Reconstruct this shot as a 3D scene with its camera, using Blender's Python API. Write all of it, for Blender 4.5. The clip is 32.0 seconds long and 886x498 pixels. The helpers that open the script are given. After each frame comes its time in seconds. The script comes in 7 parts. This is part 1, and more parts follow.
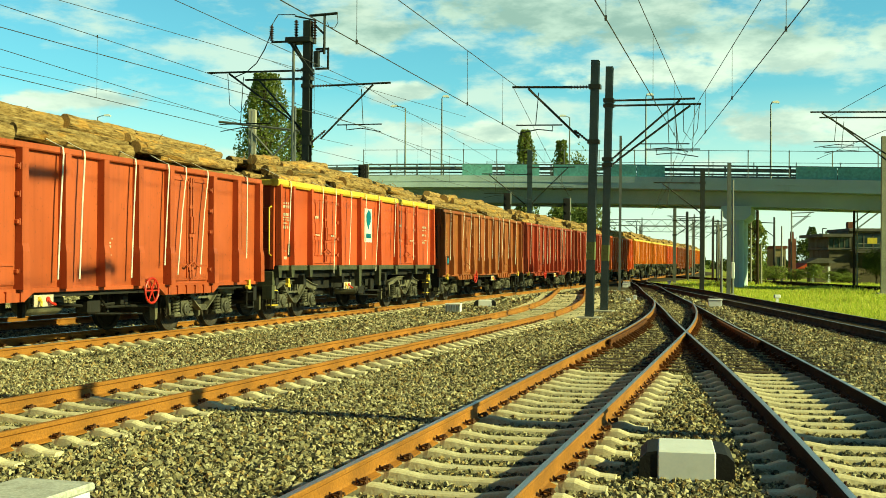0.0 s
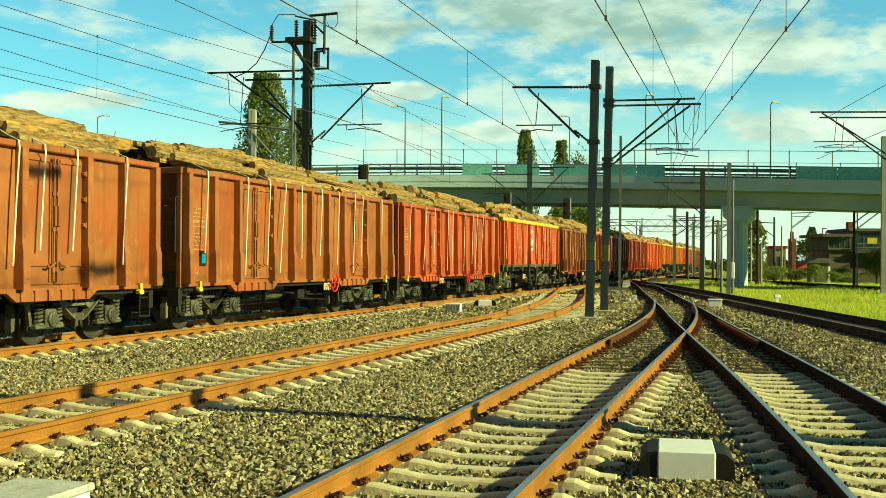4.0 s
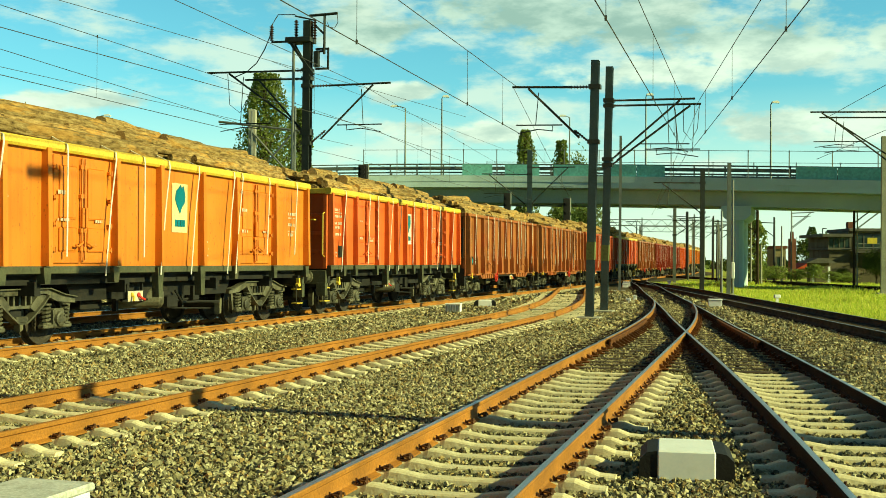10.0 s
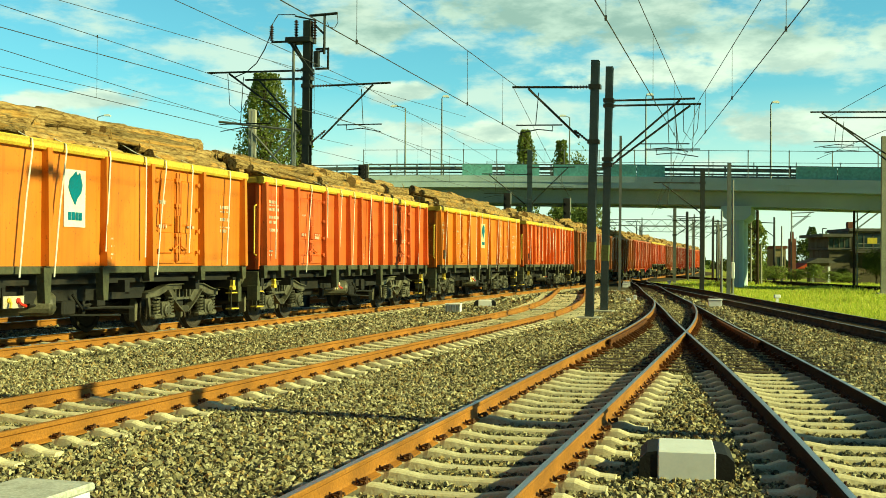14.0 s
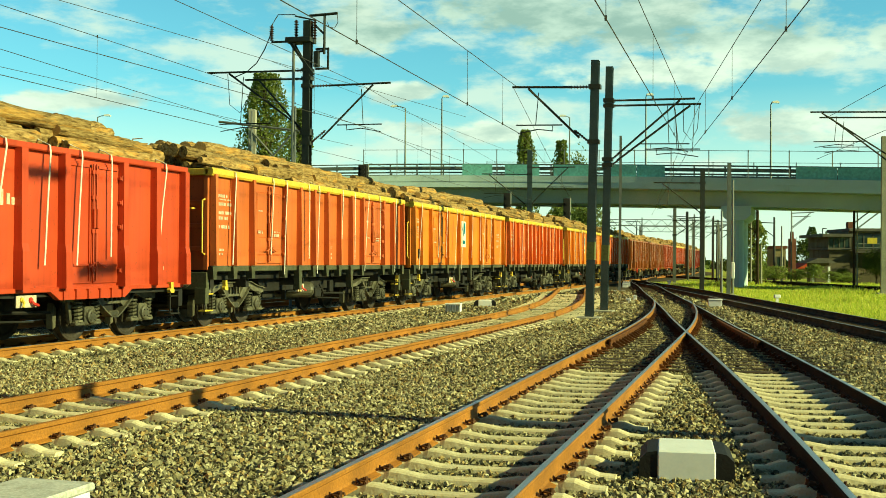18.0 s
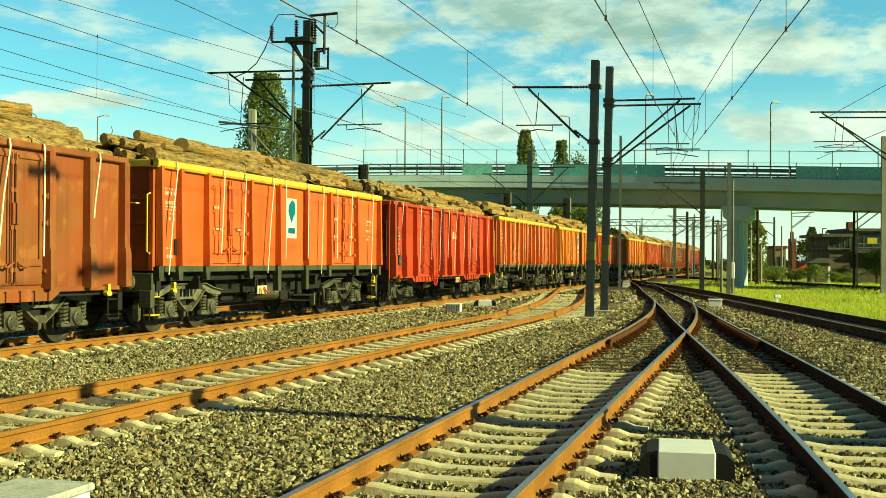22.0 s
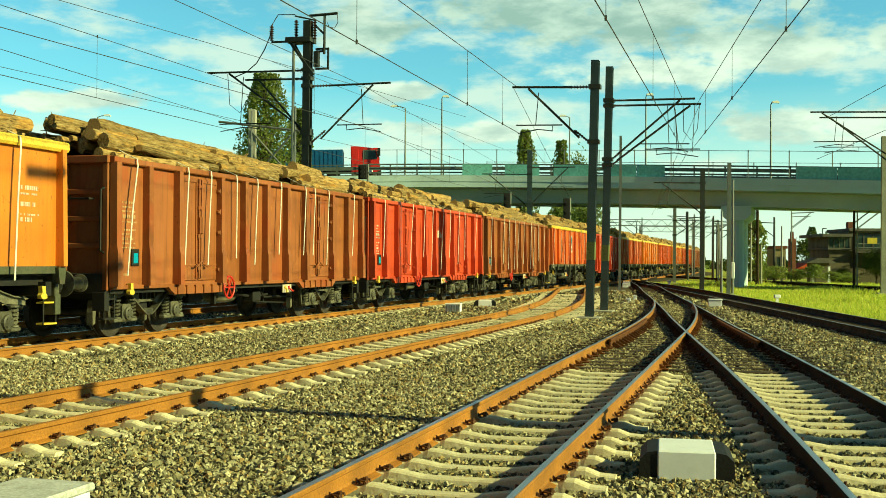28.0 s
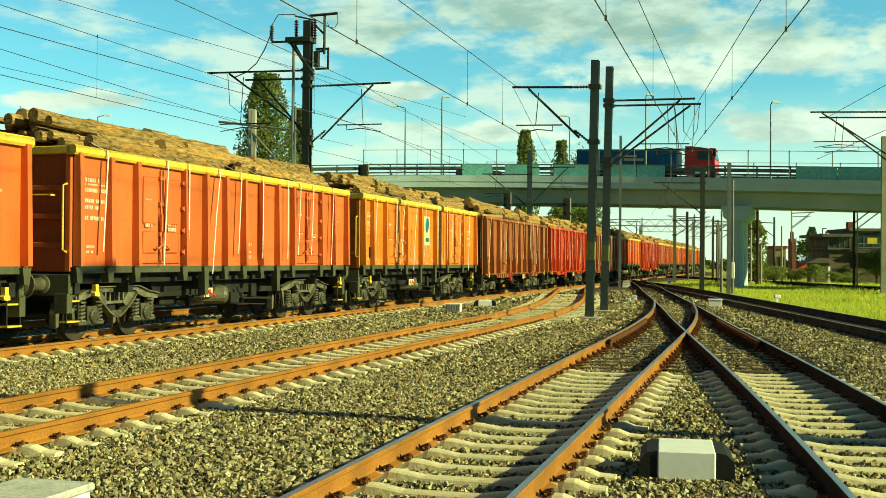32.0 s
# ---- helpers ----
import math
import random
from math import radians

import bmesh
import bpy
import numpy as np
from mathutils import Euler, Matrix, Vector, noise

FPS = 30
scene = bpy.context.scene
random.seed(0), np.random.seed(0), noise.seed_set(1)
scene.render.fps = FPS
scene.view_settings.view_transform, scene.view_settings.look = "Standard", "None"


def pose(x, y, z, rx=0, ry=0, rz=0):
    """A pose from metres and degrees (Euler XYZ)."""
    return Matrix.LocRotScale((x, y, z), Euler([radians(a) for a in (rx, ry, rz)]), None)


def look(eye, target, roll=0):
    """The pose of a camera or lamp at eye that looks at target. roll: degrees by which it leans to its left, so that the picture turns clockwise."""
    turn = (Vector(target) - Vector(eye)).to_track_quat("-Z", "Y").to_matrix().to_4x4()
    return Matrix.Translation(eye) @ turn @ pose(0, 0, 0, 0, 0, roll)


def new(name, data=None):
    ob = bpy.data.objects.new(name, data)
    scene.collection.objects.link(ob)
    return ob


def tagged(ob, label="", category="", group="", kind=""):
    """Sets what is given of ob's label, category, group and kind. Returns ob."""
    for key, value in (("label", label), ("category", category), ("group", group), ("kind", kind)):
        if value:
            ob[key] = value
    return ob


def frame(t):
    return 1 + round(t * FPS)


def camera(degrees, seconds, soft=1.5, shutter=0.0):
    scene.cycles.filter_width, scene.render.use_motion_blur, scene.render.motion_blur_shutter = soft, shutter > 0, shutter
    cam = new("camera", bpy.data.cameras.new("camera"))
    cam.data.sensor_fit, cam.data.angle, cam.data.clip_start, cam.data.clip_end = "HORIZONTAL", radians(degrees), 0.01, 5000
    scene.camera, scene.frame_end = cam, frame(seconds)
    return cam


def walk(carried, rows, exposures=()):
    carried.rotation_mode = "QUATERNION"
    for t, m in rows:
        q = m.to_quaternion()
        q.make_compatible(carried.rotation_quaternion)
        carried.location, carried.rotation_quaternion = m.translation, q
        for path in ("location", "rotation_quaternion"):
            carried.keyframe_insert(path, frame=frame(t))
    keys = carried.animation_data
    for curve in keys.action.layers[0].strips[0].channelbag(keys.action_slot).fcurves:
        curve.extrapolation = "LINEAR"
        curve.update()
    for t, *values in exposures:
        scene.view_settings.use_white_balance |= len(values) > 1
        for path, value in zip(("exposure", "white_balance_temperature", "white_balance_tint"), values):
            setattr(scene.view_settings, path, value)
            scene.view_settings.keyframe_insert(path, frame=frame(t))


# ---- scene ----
cam = camera(42.8, 32.0, soft=0.55)
EYE = (0.0, 0.0, 1.70)
VIEW = look(EYE, (0.0, 100.0, 1.70 + 1.10), 0.344)
walk(cam, [(0.0, VIEW), (32.0, VIEW)], exposures=[(0.0, 0.52, 6500, -33), (32.0, 0.52, 6500, -33)])

# ---- light ----
SUN_FROM = Vector((0.945, -0.33, 0.0)).normalized()
SUN_UP = 24.0
SKY_STRENGTH = 0.061


def make_world():
    """A clear late-afternoon sky with bands of fair-weather cloud and a pale horizon."""
    world = bpy.data.worlds.new("sky")
    scene.world = world
    world.use_nodes = True
    nt = world.node_tree
    nt.nodes.clear()
    node, link = nt.nodes.new, nt.links.new
    out, bg, sky = node("ShaderNodeOutputWorld"), node("ShaderNodeBackground"), node("ShaderNodeTexSky")
    sky.sky_type, sky.sun_disc = "NISHITA", False
    sky.sun_elevation = radians(SUN_UP)
    sky.sun_rotation = math.atan2(SUN_FROM.x, SUN_FROM.y)
    sky.air_density, sky.dust_density, sky.ozone_density = 1.0, 0.4, 2.0
    bg.inputs["Strength"].default_value = SKY_STRENGTH
    tc, sep = node("ShaderNodeTexCoord"), node("ShaderNodeSeparateXYZ")
    link(tc.outputs["Generated"], sep.inputs[0])

    def maths(op, a, b):
        m = node("ShaderNodeMath")
        m.operation = op
        for sock, v in zip(m.inputs, (a, b)):
            if isinstance(v, (int, float)):
                sock.default_value = v
            else:
                link(v, sock)
        return m.outputs[0]

    def ramp(value, lo, hi, to_lo=0.0, to_hi=1.0, smooth=True):
        rp = node("ShaderNodeMapRange")
        for key, v in (("From Min", lo), ("From Max", hi), ("To Min", to_lo), ("To Max", to_hi)):
            rp.inputs[key].default_value = v
        rp.interpolation_type = "SMOOTHSTEP" if smooth else "LINEAR"
        link(value, rp.inputs["Value"])
        return rp.outputs["Result"]

    def grain(scale, offset, detail):
        mp, nz = node("ShaderNodeMapping"), node("ShaderNodeTexNoise")
        mp.inputs["Scale"].default_value, mp.inputs["Location"].default_value = scale, offset
        nz.inputs["Scale"].default_value, nz.inputs["Detail"].default_value, nz.inputs["Roughness"].default_value = 1.0, detail, 0.58
        link(tc.outputs["Generated"], mp.inputs["Vector"])
        link(mp.outputs["Vector"], nz.inputs["Vector"])
        return nz.outputs["Fac"]

    def mix(fac, a, b, blend="MIX"):
        m = node("ShaderNodeMix")
        m.data_type, m.blend_type = "RGBA", blend
        for sock, v in ((m.inputs[0], fac), (m.inputs[6], a), (m.inputs[7], b)):
            if isinstance(v, tuple):
                sock.default_value = (*v, 1)
            elif isinstance(v, float):
                sock.default_value = v
            else:
                link(v, sock)
        return m.outputs[2]
    # deeper blue overhead, paler towards the horizon
    high = ramp(sep.outputs["Z"], 0.2, 0.6)
    # the bright hazy air lies to the north; the rest of the sky is clearer
    north = ramp(sep.outputs["Y"], -0.3, 0.75)
    low = mix(north, (0.42, 0.58, 0.68), (1.34, 1.90, 2.02))
    col = mix(1.0, sky.outputs["Color"], mix(high, low, (0.25, 0.35, 0.43)), "MULTIPLY")
    haze = maths("MULTIPLY", ramp(sep.outputs["Z"], 0.15, 0.01, 0.0, 0.88, False), maths("ADD", maths("MULTIPLY", north, 0.85), 0.15))
    col = mix(haze, col, (12.2, 11.9, 11.0))
    # banks of cloud low in the north, as (bearing, height, half width, half height)
    plane = node("ShaderNodeCombineXYZ")
    link(maths("DIVIDE", sep.outputs["X"], sep.outputs["Y"]), plane.inputs[0])
    link(maths("DIVIDE", sep.outputs["Z"], sep.outputs["Y"]), plane.inputs[1])
    body = None
    for u, v, a, b in ((0.14, 0.215, 0.24, 0.034), (0.30, 0.195, 0.16, 0.026), (0.173, 0.170, 0.085, 0.018), (-0.07, 0.200, 0.045, 0.017), (-0.03, 0.151, 0.045, 0.011),
                       (-0.33, 0.141, 0.06, 0.010), (0.04, 0.114, 0.10, 0.014), (0.38, 0.125, 0.16, 0.018), (-0.45, 0.26, 0.2, 0.03), (0.1, 0.30, 0.3, 0.04)):
        mp, ln = node("ShaderNodeMapping"), node("ShaderNodeVectorMath")
        mp.inputs["Scale"].default_value, mp.inputs["Location"].default_value = (1 / a, 1 / b, 0), (-u / a, -v / b, 0)
        ln.operation = "LENGTH"
        link(plane.outputs[0], mp.inputs["Vector"])
        link(mp.outputs["Vector"], ln.inputs[0])
        one = maths("SUBTRACT", 1.0, ln.outputs["Value"])
        body = one if body is None else maths("MAXIMUM", body, one)
    edge = maths("MULTIPLY", maths("SUBTRACT", grain((15, 15, 34), (0.3, 0.1, 0.2), 8.0), 0.5), 3.2)
    cover = ramp(maths("ADD", body, edge), -0.05, 0.55)
    shade = ramp(grain((16, 16, 44), (3.0, 1.0, 0.4), 5.0), 0.36, 0.62)
    # grey bases high up, bright heaps below them
    base = ramp(sep.outputs["Z"], 0.170, 0.195)
    col = mix(cover, col, mix(base, mix(shade, (7.6, 8.1, 8.2), (12.0, 11.5, 11.0)), mix(shade, (5.0, 6.1, 6.2), (8.6, 9.1, 9.0))))
    wisps = ramp(grain((9, 9, 27), (5.0, 2.0, 0.0), 7.0), 0.50, 0.67, 0.0, 0.78)
    wisps = maths("MULTIPLY", wisps, north)
    col = mix(wisps, col, (10.9, 10.5, 10.2))
    link(col, bg.inputs["Color"])
    link(bg.outputs["Background"], out.inputs["Surface"])


make_world()
sun_data = bpy.data.lights.new("sun", "SUN")
sun_data.energy, sun_data.angle, sun_data.color = 5.2, radians(0.7), (1.0, 0.79, 0.42)
sun = new("sun", sun_data)
sun.matrix_world = look(SUN_FROM * 50 + Vector((0, 0, 50 * math.tan(radians(SUN_UP)))), (0, 0, 0))


# ---- materials ----
def mat(name, color, rough=0.7, metal=0.0, var=0.25, scale=3.0, fine=40.0, bump=0.3, tint=None, coords="Object", rand=0.0, stain=0.0, stain_color=(0.05, 0.035, 0.02), relief=0.01):
    """A surface with large stains, fine grain and small relief."""
    m = bpy.data.materials.new(name)
    m.use_nodes = True
    nt = m.node_tree
    p = nt.nodes["Principled BSDF"]
    p.inputs["Roughness"].default_value = rough
    p.inputs["Metallic"].default_value = metal
    p.inputs["Specular IOR Level"].default_value = 0.12 if rough >= 0.8 else 0.4
    tc = nt.nodes.new("ShaderNodeTexCoord")
    n1 = nt.nodes.new("ShaderNodeTexNoise")
    n1.inputs["Scale"].default_value, n1.inputs["Detail"].default_value = scale, 5.0
    n2 = nt.nodes.new("ShaderNodeTexNoise")
    n2.inputs["Scale"].default_value, n2.inputs["Detail"].default_value = fine, 3.0
    nt.links.new(tc.outputs[coords], n1.inputs["Vector"])
    nt.links.new(tc.outputs[coords], n2.inputs["Vector"])
    dark = tuple(c * (1 - var) for c in color)
    light = tint if tint else tuple(min(1.0, c * (1 + var)) for c in color)
    ramp = nt.nodes.new("ShaderNodeValToRGB")
    ramp.color_ramp.elements[0].position, ramp.color_ramp.elements[1].position = 0.32, 0.68
    ramp.color_ramp.elements[0].color, ramp.color_ramp.elements[1].color = (*dark, 1), (*light, 1)
    nt.links.new(n1.outputs["Fac"], ramp.inputs["Fac"])
    col = ramp.outputs["Color"]
    mul = nt.nodes.new("ShaderNodeMix")
    mul.data_type, mul.blend_type = "RGBA", "OVERLAY"
    mul.inputs[0].default_value = 0.55
    nt.links.new(col, mul.inputs[6])
    nt.links.new(n2.outputs["Fac"], mul.inputs[7])
    col = mul.outputs[2]
    if stain:
        n3 = nt.nodes.new("ShaderNodeTexNoise")
        n3.inputs["Scale"].default_value, n3.inputs["Detail"].default_value = scale * 2.3, 8.0
        nt.links.new(tc.outputs[coords], n3.inputs["Vector"])
        r3 = nt.nodes.new("ShaderNodeValToRGB")
        r3.color_ramp.elements[0].position, r3.color_ramp.elements[1].position = 0.55, 0.72
        nt.links.new(n3.outputs["Fac"], r3.inputs["Fac"])
        k = nt.nodes.new("ShaderNodeMath")
        k.operation = "MULTIPLY"
        k.inputs[1].default_value = stain
        nt.links.new(r3.outputs["Color"], k.inputs[0])
        mx = nt.nodes.new("ShaderNodeMix")
        mx.data_type = "RGBA"
        nt.links.new(k.outputs[0], mx.inputs[0])
        nt.links.new(col, mx.inputs[6])
        mx.inputs[7].default_value = (*stain_color, 1)
        col = mx.outputs[2]
    if rand:
        oi = nt.nodes.new("ShaderNodeObjectInfo")
        mr = nt.nodes.new("ShaderNodeMapRange")
        mr.inputs["To Min"].default_value, mr.inputs["To Max"].default_value = 1 - rand, 1 + rand
        nt.links.new(oi.outputs["Random"], mr.inputs["Value"])
        hs = nt.nodes.new("ShaderNodeHueSaturation")
        nt.links.new(mr.outputs["Result"], hs.inputs["Value"])
        nt.links.new(col, hs.inputs["Color"])
        col = hs.outputs["Color"]
    nt.links.new(col, p.inputs["Base Color"])
    if bump:
        b = nt.nodes.new("ShaderNodeBump")
        b.inputs["Strength"].default_value, b.inputs["Distance"].default_value = bump, relief
        nt.links.new(n2.outputs["Fac"], b.inputs["Height"])
        nt.links.new(b.outputs["Normal"], p.inputs["Normal"])
    return m


def island_mat(name, colors, rough=0.85, fine=60.0, bump=0.4):
    """A surface whose joined pieces differ from one another."""
    m = bpy.data.materials.new(name)
    m.use_nodes = True
    nt = m.node_tree
    p = nt.nodes["Principled BSDF"]
    p.inputs["Roughness"].default_value = rough
    p.inputs["Specular IOR Level"].default_value = 0.12
    g = nt.nodes.new("ShaderNodeNewGeometry")
    ramp = nt.nodes.new("ShaderNodeValToRGB")
    ramp.color_ramp.interpolation = "LINEAR"
    els = ramp.color_ramp.elements
    while len(els) < len(colors):
        els.new(0.5)
    for i, c in enumerate(colors):
        els[i].position, els[i].color = i / (len(colors) - 1), (*c, 1)
    nt.links.new(g.outputs["Random Per Island"], ramp.inputs["Fac"])
    tc = nt.nodes.new("ShaderNodeTexCoord")
    n2 = nt.nodes.new("ShaderNodeTexNoise")
    n2.inputs["Scale"].default_value, n2.inputs["Detail"].default_value = fine, 3.0
    nt.links.new(tc.outputs["Object"], n2.inputs["Vector"])
    mul = nt.nodes.new("ShaderNodeMix")
    mul.data_type, mul.blend_type = "RGBA", "OVERLAY"
    mul.inputs[0].default_value = 0.6
    nt.links.new(ramp.outputs["Color"], mul.inputs[6])
    nt.links.new(n2.outputs["Fac"], mul.inputs[7])
    nt.links.new(mul.outputs[2], p.inputs["Base Color"])
    b = nt.nodes.new("ShaderNodeBump")
    b.inputs["Strength"].default_value, b.inputs["Distance"].default_value = bump, 0.01
    nt.links.new(n2.outputs["Fac"], b.inputs["Height"])
    nt.links.new(b.outputs["Normal"], p.inputs["Normal"])
    return m


# Darker than the stones on it: the shade in their gaps is put in.
BALLAST = mat("ballast", (0.085, 0.076, 0.048), 0.95, var=0.3, scale=0.5, fine=26.0, bump=1.0)
DARK_BALLAST = mat("near_black_ballast", (0.018, 0.015, 0.012), 0.9, var=0.4, scale=0.8, fine=26.0, bump=1.0)
STONE = island_mat("crushed_stone", [(0.03, 0.028, 0.018), (0.17, 0.155, 0.085), (0.33, 0.295, 0.165), (0.60, 0.55, 0.36), (0.10, 0.095, 0.06), (0.37, 0.265, 0.11), (0.44, 0.41, 0.26), (0.06, 0.056, 0.036)], bump=0.1)
POINTS_STONE = island_mat("points_crushed_stone", [(0.06, 0.05, 0.03), (0.20, 0.165, 0.09), (0.34, 0.29, 0.16), (0.52, 0.46, 0.28), (0.12, 0.10, 0.06)], bump=0.1)
CONCRETE = mat("sleeper_concrete", (0.74, 0.66, 0.44), 0.85, var=0.15, scale=2.5, fine=50, rand=0.08, stain=0.3, stain_color=(0.25, 0.18, 0.1))
TIMBER = mat("dark_timber", (0.06, 0.045, 0.03), 0.85, var=0.35, scale=3, fine=30, rand=0.2)
RAIL_RUST = mat("rusty_rail", (0.315, 0.135, 0.021), 0.75, var=0.25, scale=1.5, fine=50, stain=0.35, stain_color=(0.20, 0.07, 0.012))
CHAIR = mat("rusty_chair", (0.11, 0.045, 0.016), 0.8, var=0.35, scale=4, fine=40, rand=0.25)
# Dark rust: the shade on track d's rails is put into the colour.
RAIL_SHADED = mat("shaded_rail", (0.026, 0.016, 0.010), 0.9, var=0.3, scale=1.5, fine=50, stain=0.5, stain_color=(0.02, 0.014, 0.01))
RAIL_TOP = mat("worn_rail_head", (0.42, 0.40, 0.37), 0.32, metal=0.9, var=0.12, scale=1.5, fine=60, bump=0.05)
CLIP = mat("rail_clip", (0.12, 0.05, 0.02), 0.75, var=0.4, scale=9, rand=0.3)
GRASS_GROUND = mat("grass_ground", (0.36, 0.40, 0.07), 0.95, var=0.35, scale=0.25, fine=8, bump=0.8)
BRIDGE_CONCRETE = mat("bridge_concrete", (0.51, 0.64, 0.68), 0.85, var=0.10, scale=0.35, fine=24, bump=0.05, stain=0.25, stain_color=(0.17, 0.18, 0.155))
# Deck concrete made darker: the shade under the slab is put into the colour.
GIRDER = mat("shaded_girder_concrete", (0.44, 0.55, 0.59), 0.9, var=0.14, scale=0.3, fine=24, bump=0.05)
STEEL_GREY = mat("galvanised_steel", (0.22, 0.235, 0.225), 0.5, metal=0.5, var=0.15, scale=2, fine=40)
STEEL_BLUE = mat("post_steel", (0.07, 0.10, 0.11), 0.55, metal=0.3, var=0.2, scale=1.5, fine=30)
STEEL_DARK = mat("dark_post_steel", (0.05, 0.055, 0.05), 0.6, metal=0.3, var=0.2, scale=1.5, fine=30)
CONCRETE_POST = mat("post_concrete", (0.40, 0.39, 0.33), 0.85, var=0.15, scale=1.0, fine=25)
WIRE = mat("copper_wire", (0.05, 0.05, 0.05), 0.6, var=0.1)
WHITE = mat("white_paint", (0.90, 0.93, 0.97), 0.6, var=0.04, scale=4, bump=0.06, stain=0.12, stain_color=(0.45, 0.42, 0.33))
LID = mat("worn_white_lid", (0.58, 0.59, 0.57), 0.8, var=0.18, scale=5, fine=45, bump=0.3, stain=0.55, stain_color=(0.26, 0.23, 0.15))
BLACK = mat("black_paint", (0.008, 0.008, 0.008), 0.75, var=0.2)


# ---- mesh helpers ----
class MB:
    """Collects vertices and faces of one mesh."""

    def __init__(self):
        self.v, self.f = [], []

    def add(self, verts, faces):
        o = len(self.v)
        self.v += [tuple(p) for p in verts]
        self.f += [tuple(i + o for i in q) for q in faces]
        return self

    def box(self, x0, x1, y0, y1, z0, z1, b=0.0):
        if b <= 0:
            return self.add([(x, y, z) for z in (z0, z1) for y in (y0, y1) for x in (x0, x1)],
                            [(0, 2, 3, 1), (4, 5, 7, 6), (0, 1, 5, 4), (2, 6, 7, 3), (0, 4, 6, 2), (1, 3, 7, 5)])
        xs, ys, zs = (x0, x1), (y0, y1), (z0, z1)
        vs, idx = [], {}
        for i in (0, 1):
            for j in (0, 1):
                for k in (0, 1):
                    sx, sy, sz = (b, -b)[i], (b, -b)[j], (b, -b)[k]
                    for a, p in (("x", (xs[i], ys[j] + sy, zs[k] + sz)), ("y", (xs[i] + sx, ys[j], zs[k] + sz)), ("z", (xs[i] + sx, ys[j] + sy, zs[k]))):
                        idx[i, j, k, a] = len(vs)
                        vs.append(p)
        fs = []

        def face(ids, n):
            a, c, d = (Vector(vs[q]) for q in ids[:3])
            fs.append(tuple(ids) if (c - a).cross(d - a).dot(n) > 0 else tuple(reversed(ids)))
        for s in (0, 1):
            n = 2 * s - 1
            face([idx[s, 0, 0, "x"], idx[s, 1, 0, "x"], idx[s, 1, 1, "x"], idx[s, 0, 1, "x"]], Vector((n, 0, 0)))
            face([idx[0, s, 0, "y"], idx[1, s, 0, "y"], idx[1, s, 1, "y"], idx[0, s, 1, "y"]], Vector((0, n, 0)))
            face([idx[0, 0, s, "z"], idx[1, 0, s, "z"], idx[1, 1, s, "z"], idx[0, 1, s, "z"]], Vector((0, 0, n)))
            for u in (0, 1):
                m = 2 * u - 1
                face([idx[s, u, 0, "x"], idx[s, u, 1, "x"], idx[s, u, 1, "y"], idx[s, u, 0, "y"]], Vector((n, m, 0)))
                face([idx[s, 0, u, "x"], idx[s, 1, u, "x"], idx[s, 1, u, "z"], idx[s, 0, u, "z"]], Vector((n, 0, m)))
                face([idx[0, s, u, "y"], idx[1, s, u, "y"], idx[1, s, u, "z"], idx[0, s, u, "z"]], Vector((0, n, m)))
                for w in (0, 1):
                    face([idx[s, u, w, "x"], idx[s, u, w, "y"], idx[s, u, w, "z"]], Vector((n, m, 2 * w - 1)))
        return self.add(vs, fs)

    def tube(self, points, r, n=8, r2=None, caps=True):
        pts = [Vector(p) for p in points]
        rings = []
        up0 = None
        for i, p in enumerate(pts):
            d = (pts[min(i + 1, len(pts) - 1)] - pts[max(i - 1, 0)]).normalized()
            if up0 is None:
                up0 = Vector((0, 0, 1)) if abs(d.z) < 0.9 else Vector((1, 0, 0))
            a = d.cross(up0).normalized()
            b = a.cross(d).normalized()
            up0 = b
            rr = r if r2 is None else r + (r2 - r) * i / (len(pts) - 1)
            rings.append([p + (a * math.cos(2 * math.pi * k / n) + b * math.sin(2 * math.pi * k / n)) * rr for k in range(n)])
        vs = [q for ring in rings for q in ring]
        fs = []
        for i in range(len(rings) - 1):
            for k in range(n):
                j = (k + 1) % n
                fs.append((i * n + k, (i + 1) * n + k, (i + 1) * n + j, i * n + j))
        if caps:
            fs.append(tuple(range(n)))
            e = (len(rings) - 1) * n
            fs.append(tuple(e + k for k in reversed(range(n))))
        return self.add(vs, fs)

    def sweep(self, profile, frames, closed=True, caps=True):
        """profile: points (a, b); frames: (origin, side, up)."""
        n = len(profile)
        vs = []
        for o, a, b in frames:
            vs += [o + a * p + b * q for p, q in profile]
        fs = []
        for i in range(len(frames) - 1):
            for k in range(n if closed else n - 1):
                j = (k + 1) % n
                fs.append((i * n + k, i * n + j, (i + 1) * n + j, (i + 1) * n + k))
        if caps and closed:
            fs.append(tuple(reversed(range(n))))
            fs.append(tuple((len(frames) - 1) * n + k for k in range(n)))
        return self.add(vs, fs)

    def prism(self, outline, y0, y1, axis="y"):
        """A flat outline (a, z), thick from y0 to y1 along an axis."""
        n = len(outline)
        put = {"y": lambda a, c, t: (a, t, c), "x": lambda a, c, t: (t, a, c), "z": lambda a, c, t: (a, c, t)}[axis]
        vs = [put(a, c, y0) for a, c in outline] + [put(a, c, y1) for a, c in outline]
        fs = [tuple(range(n)), tuple(reversed(range(n, 2 * n)))]
        fs += [(k, k + n, (k + 1) % n + n, (k + 1) % n) for k in range(n)]
        return self.add(vs, fs)

    def moved(self, m):
        self.v = [tuple(m @ Vector(p)) for p in self.v]
        return self

    def join(self, other, m=None):
        return self.add([tuple(m @ Vector(p)) for p in other.v] if m else other.v, other.f)

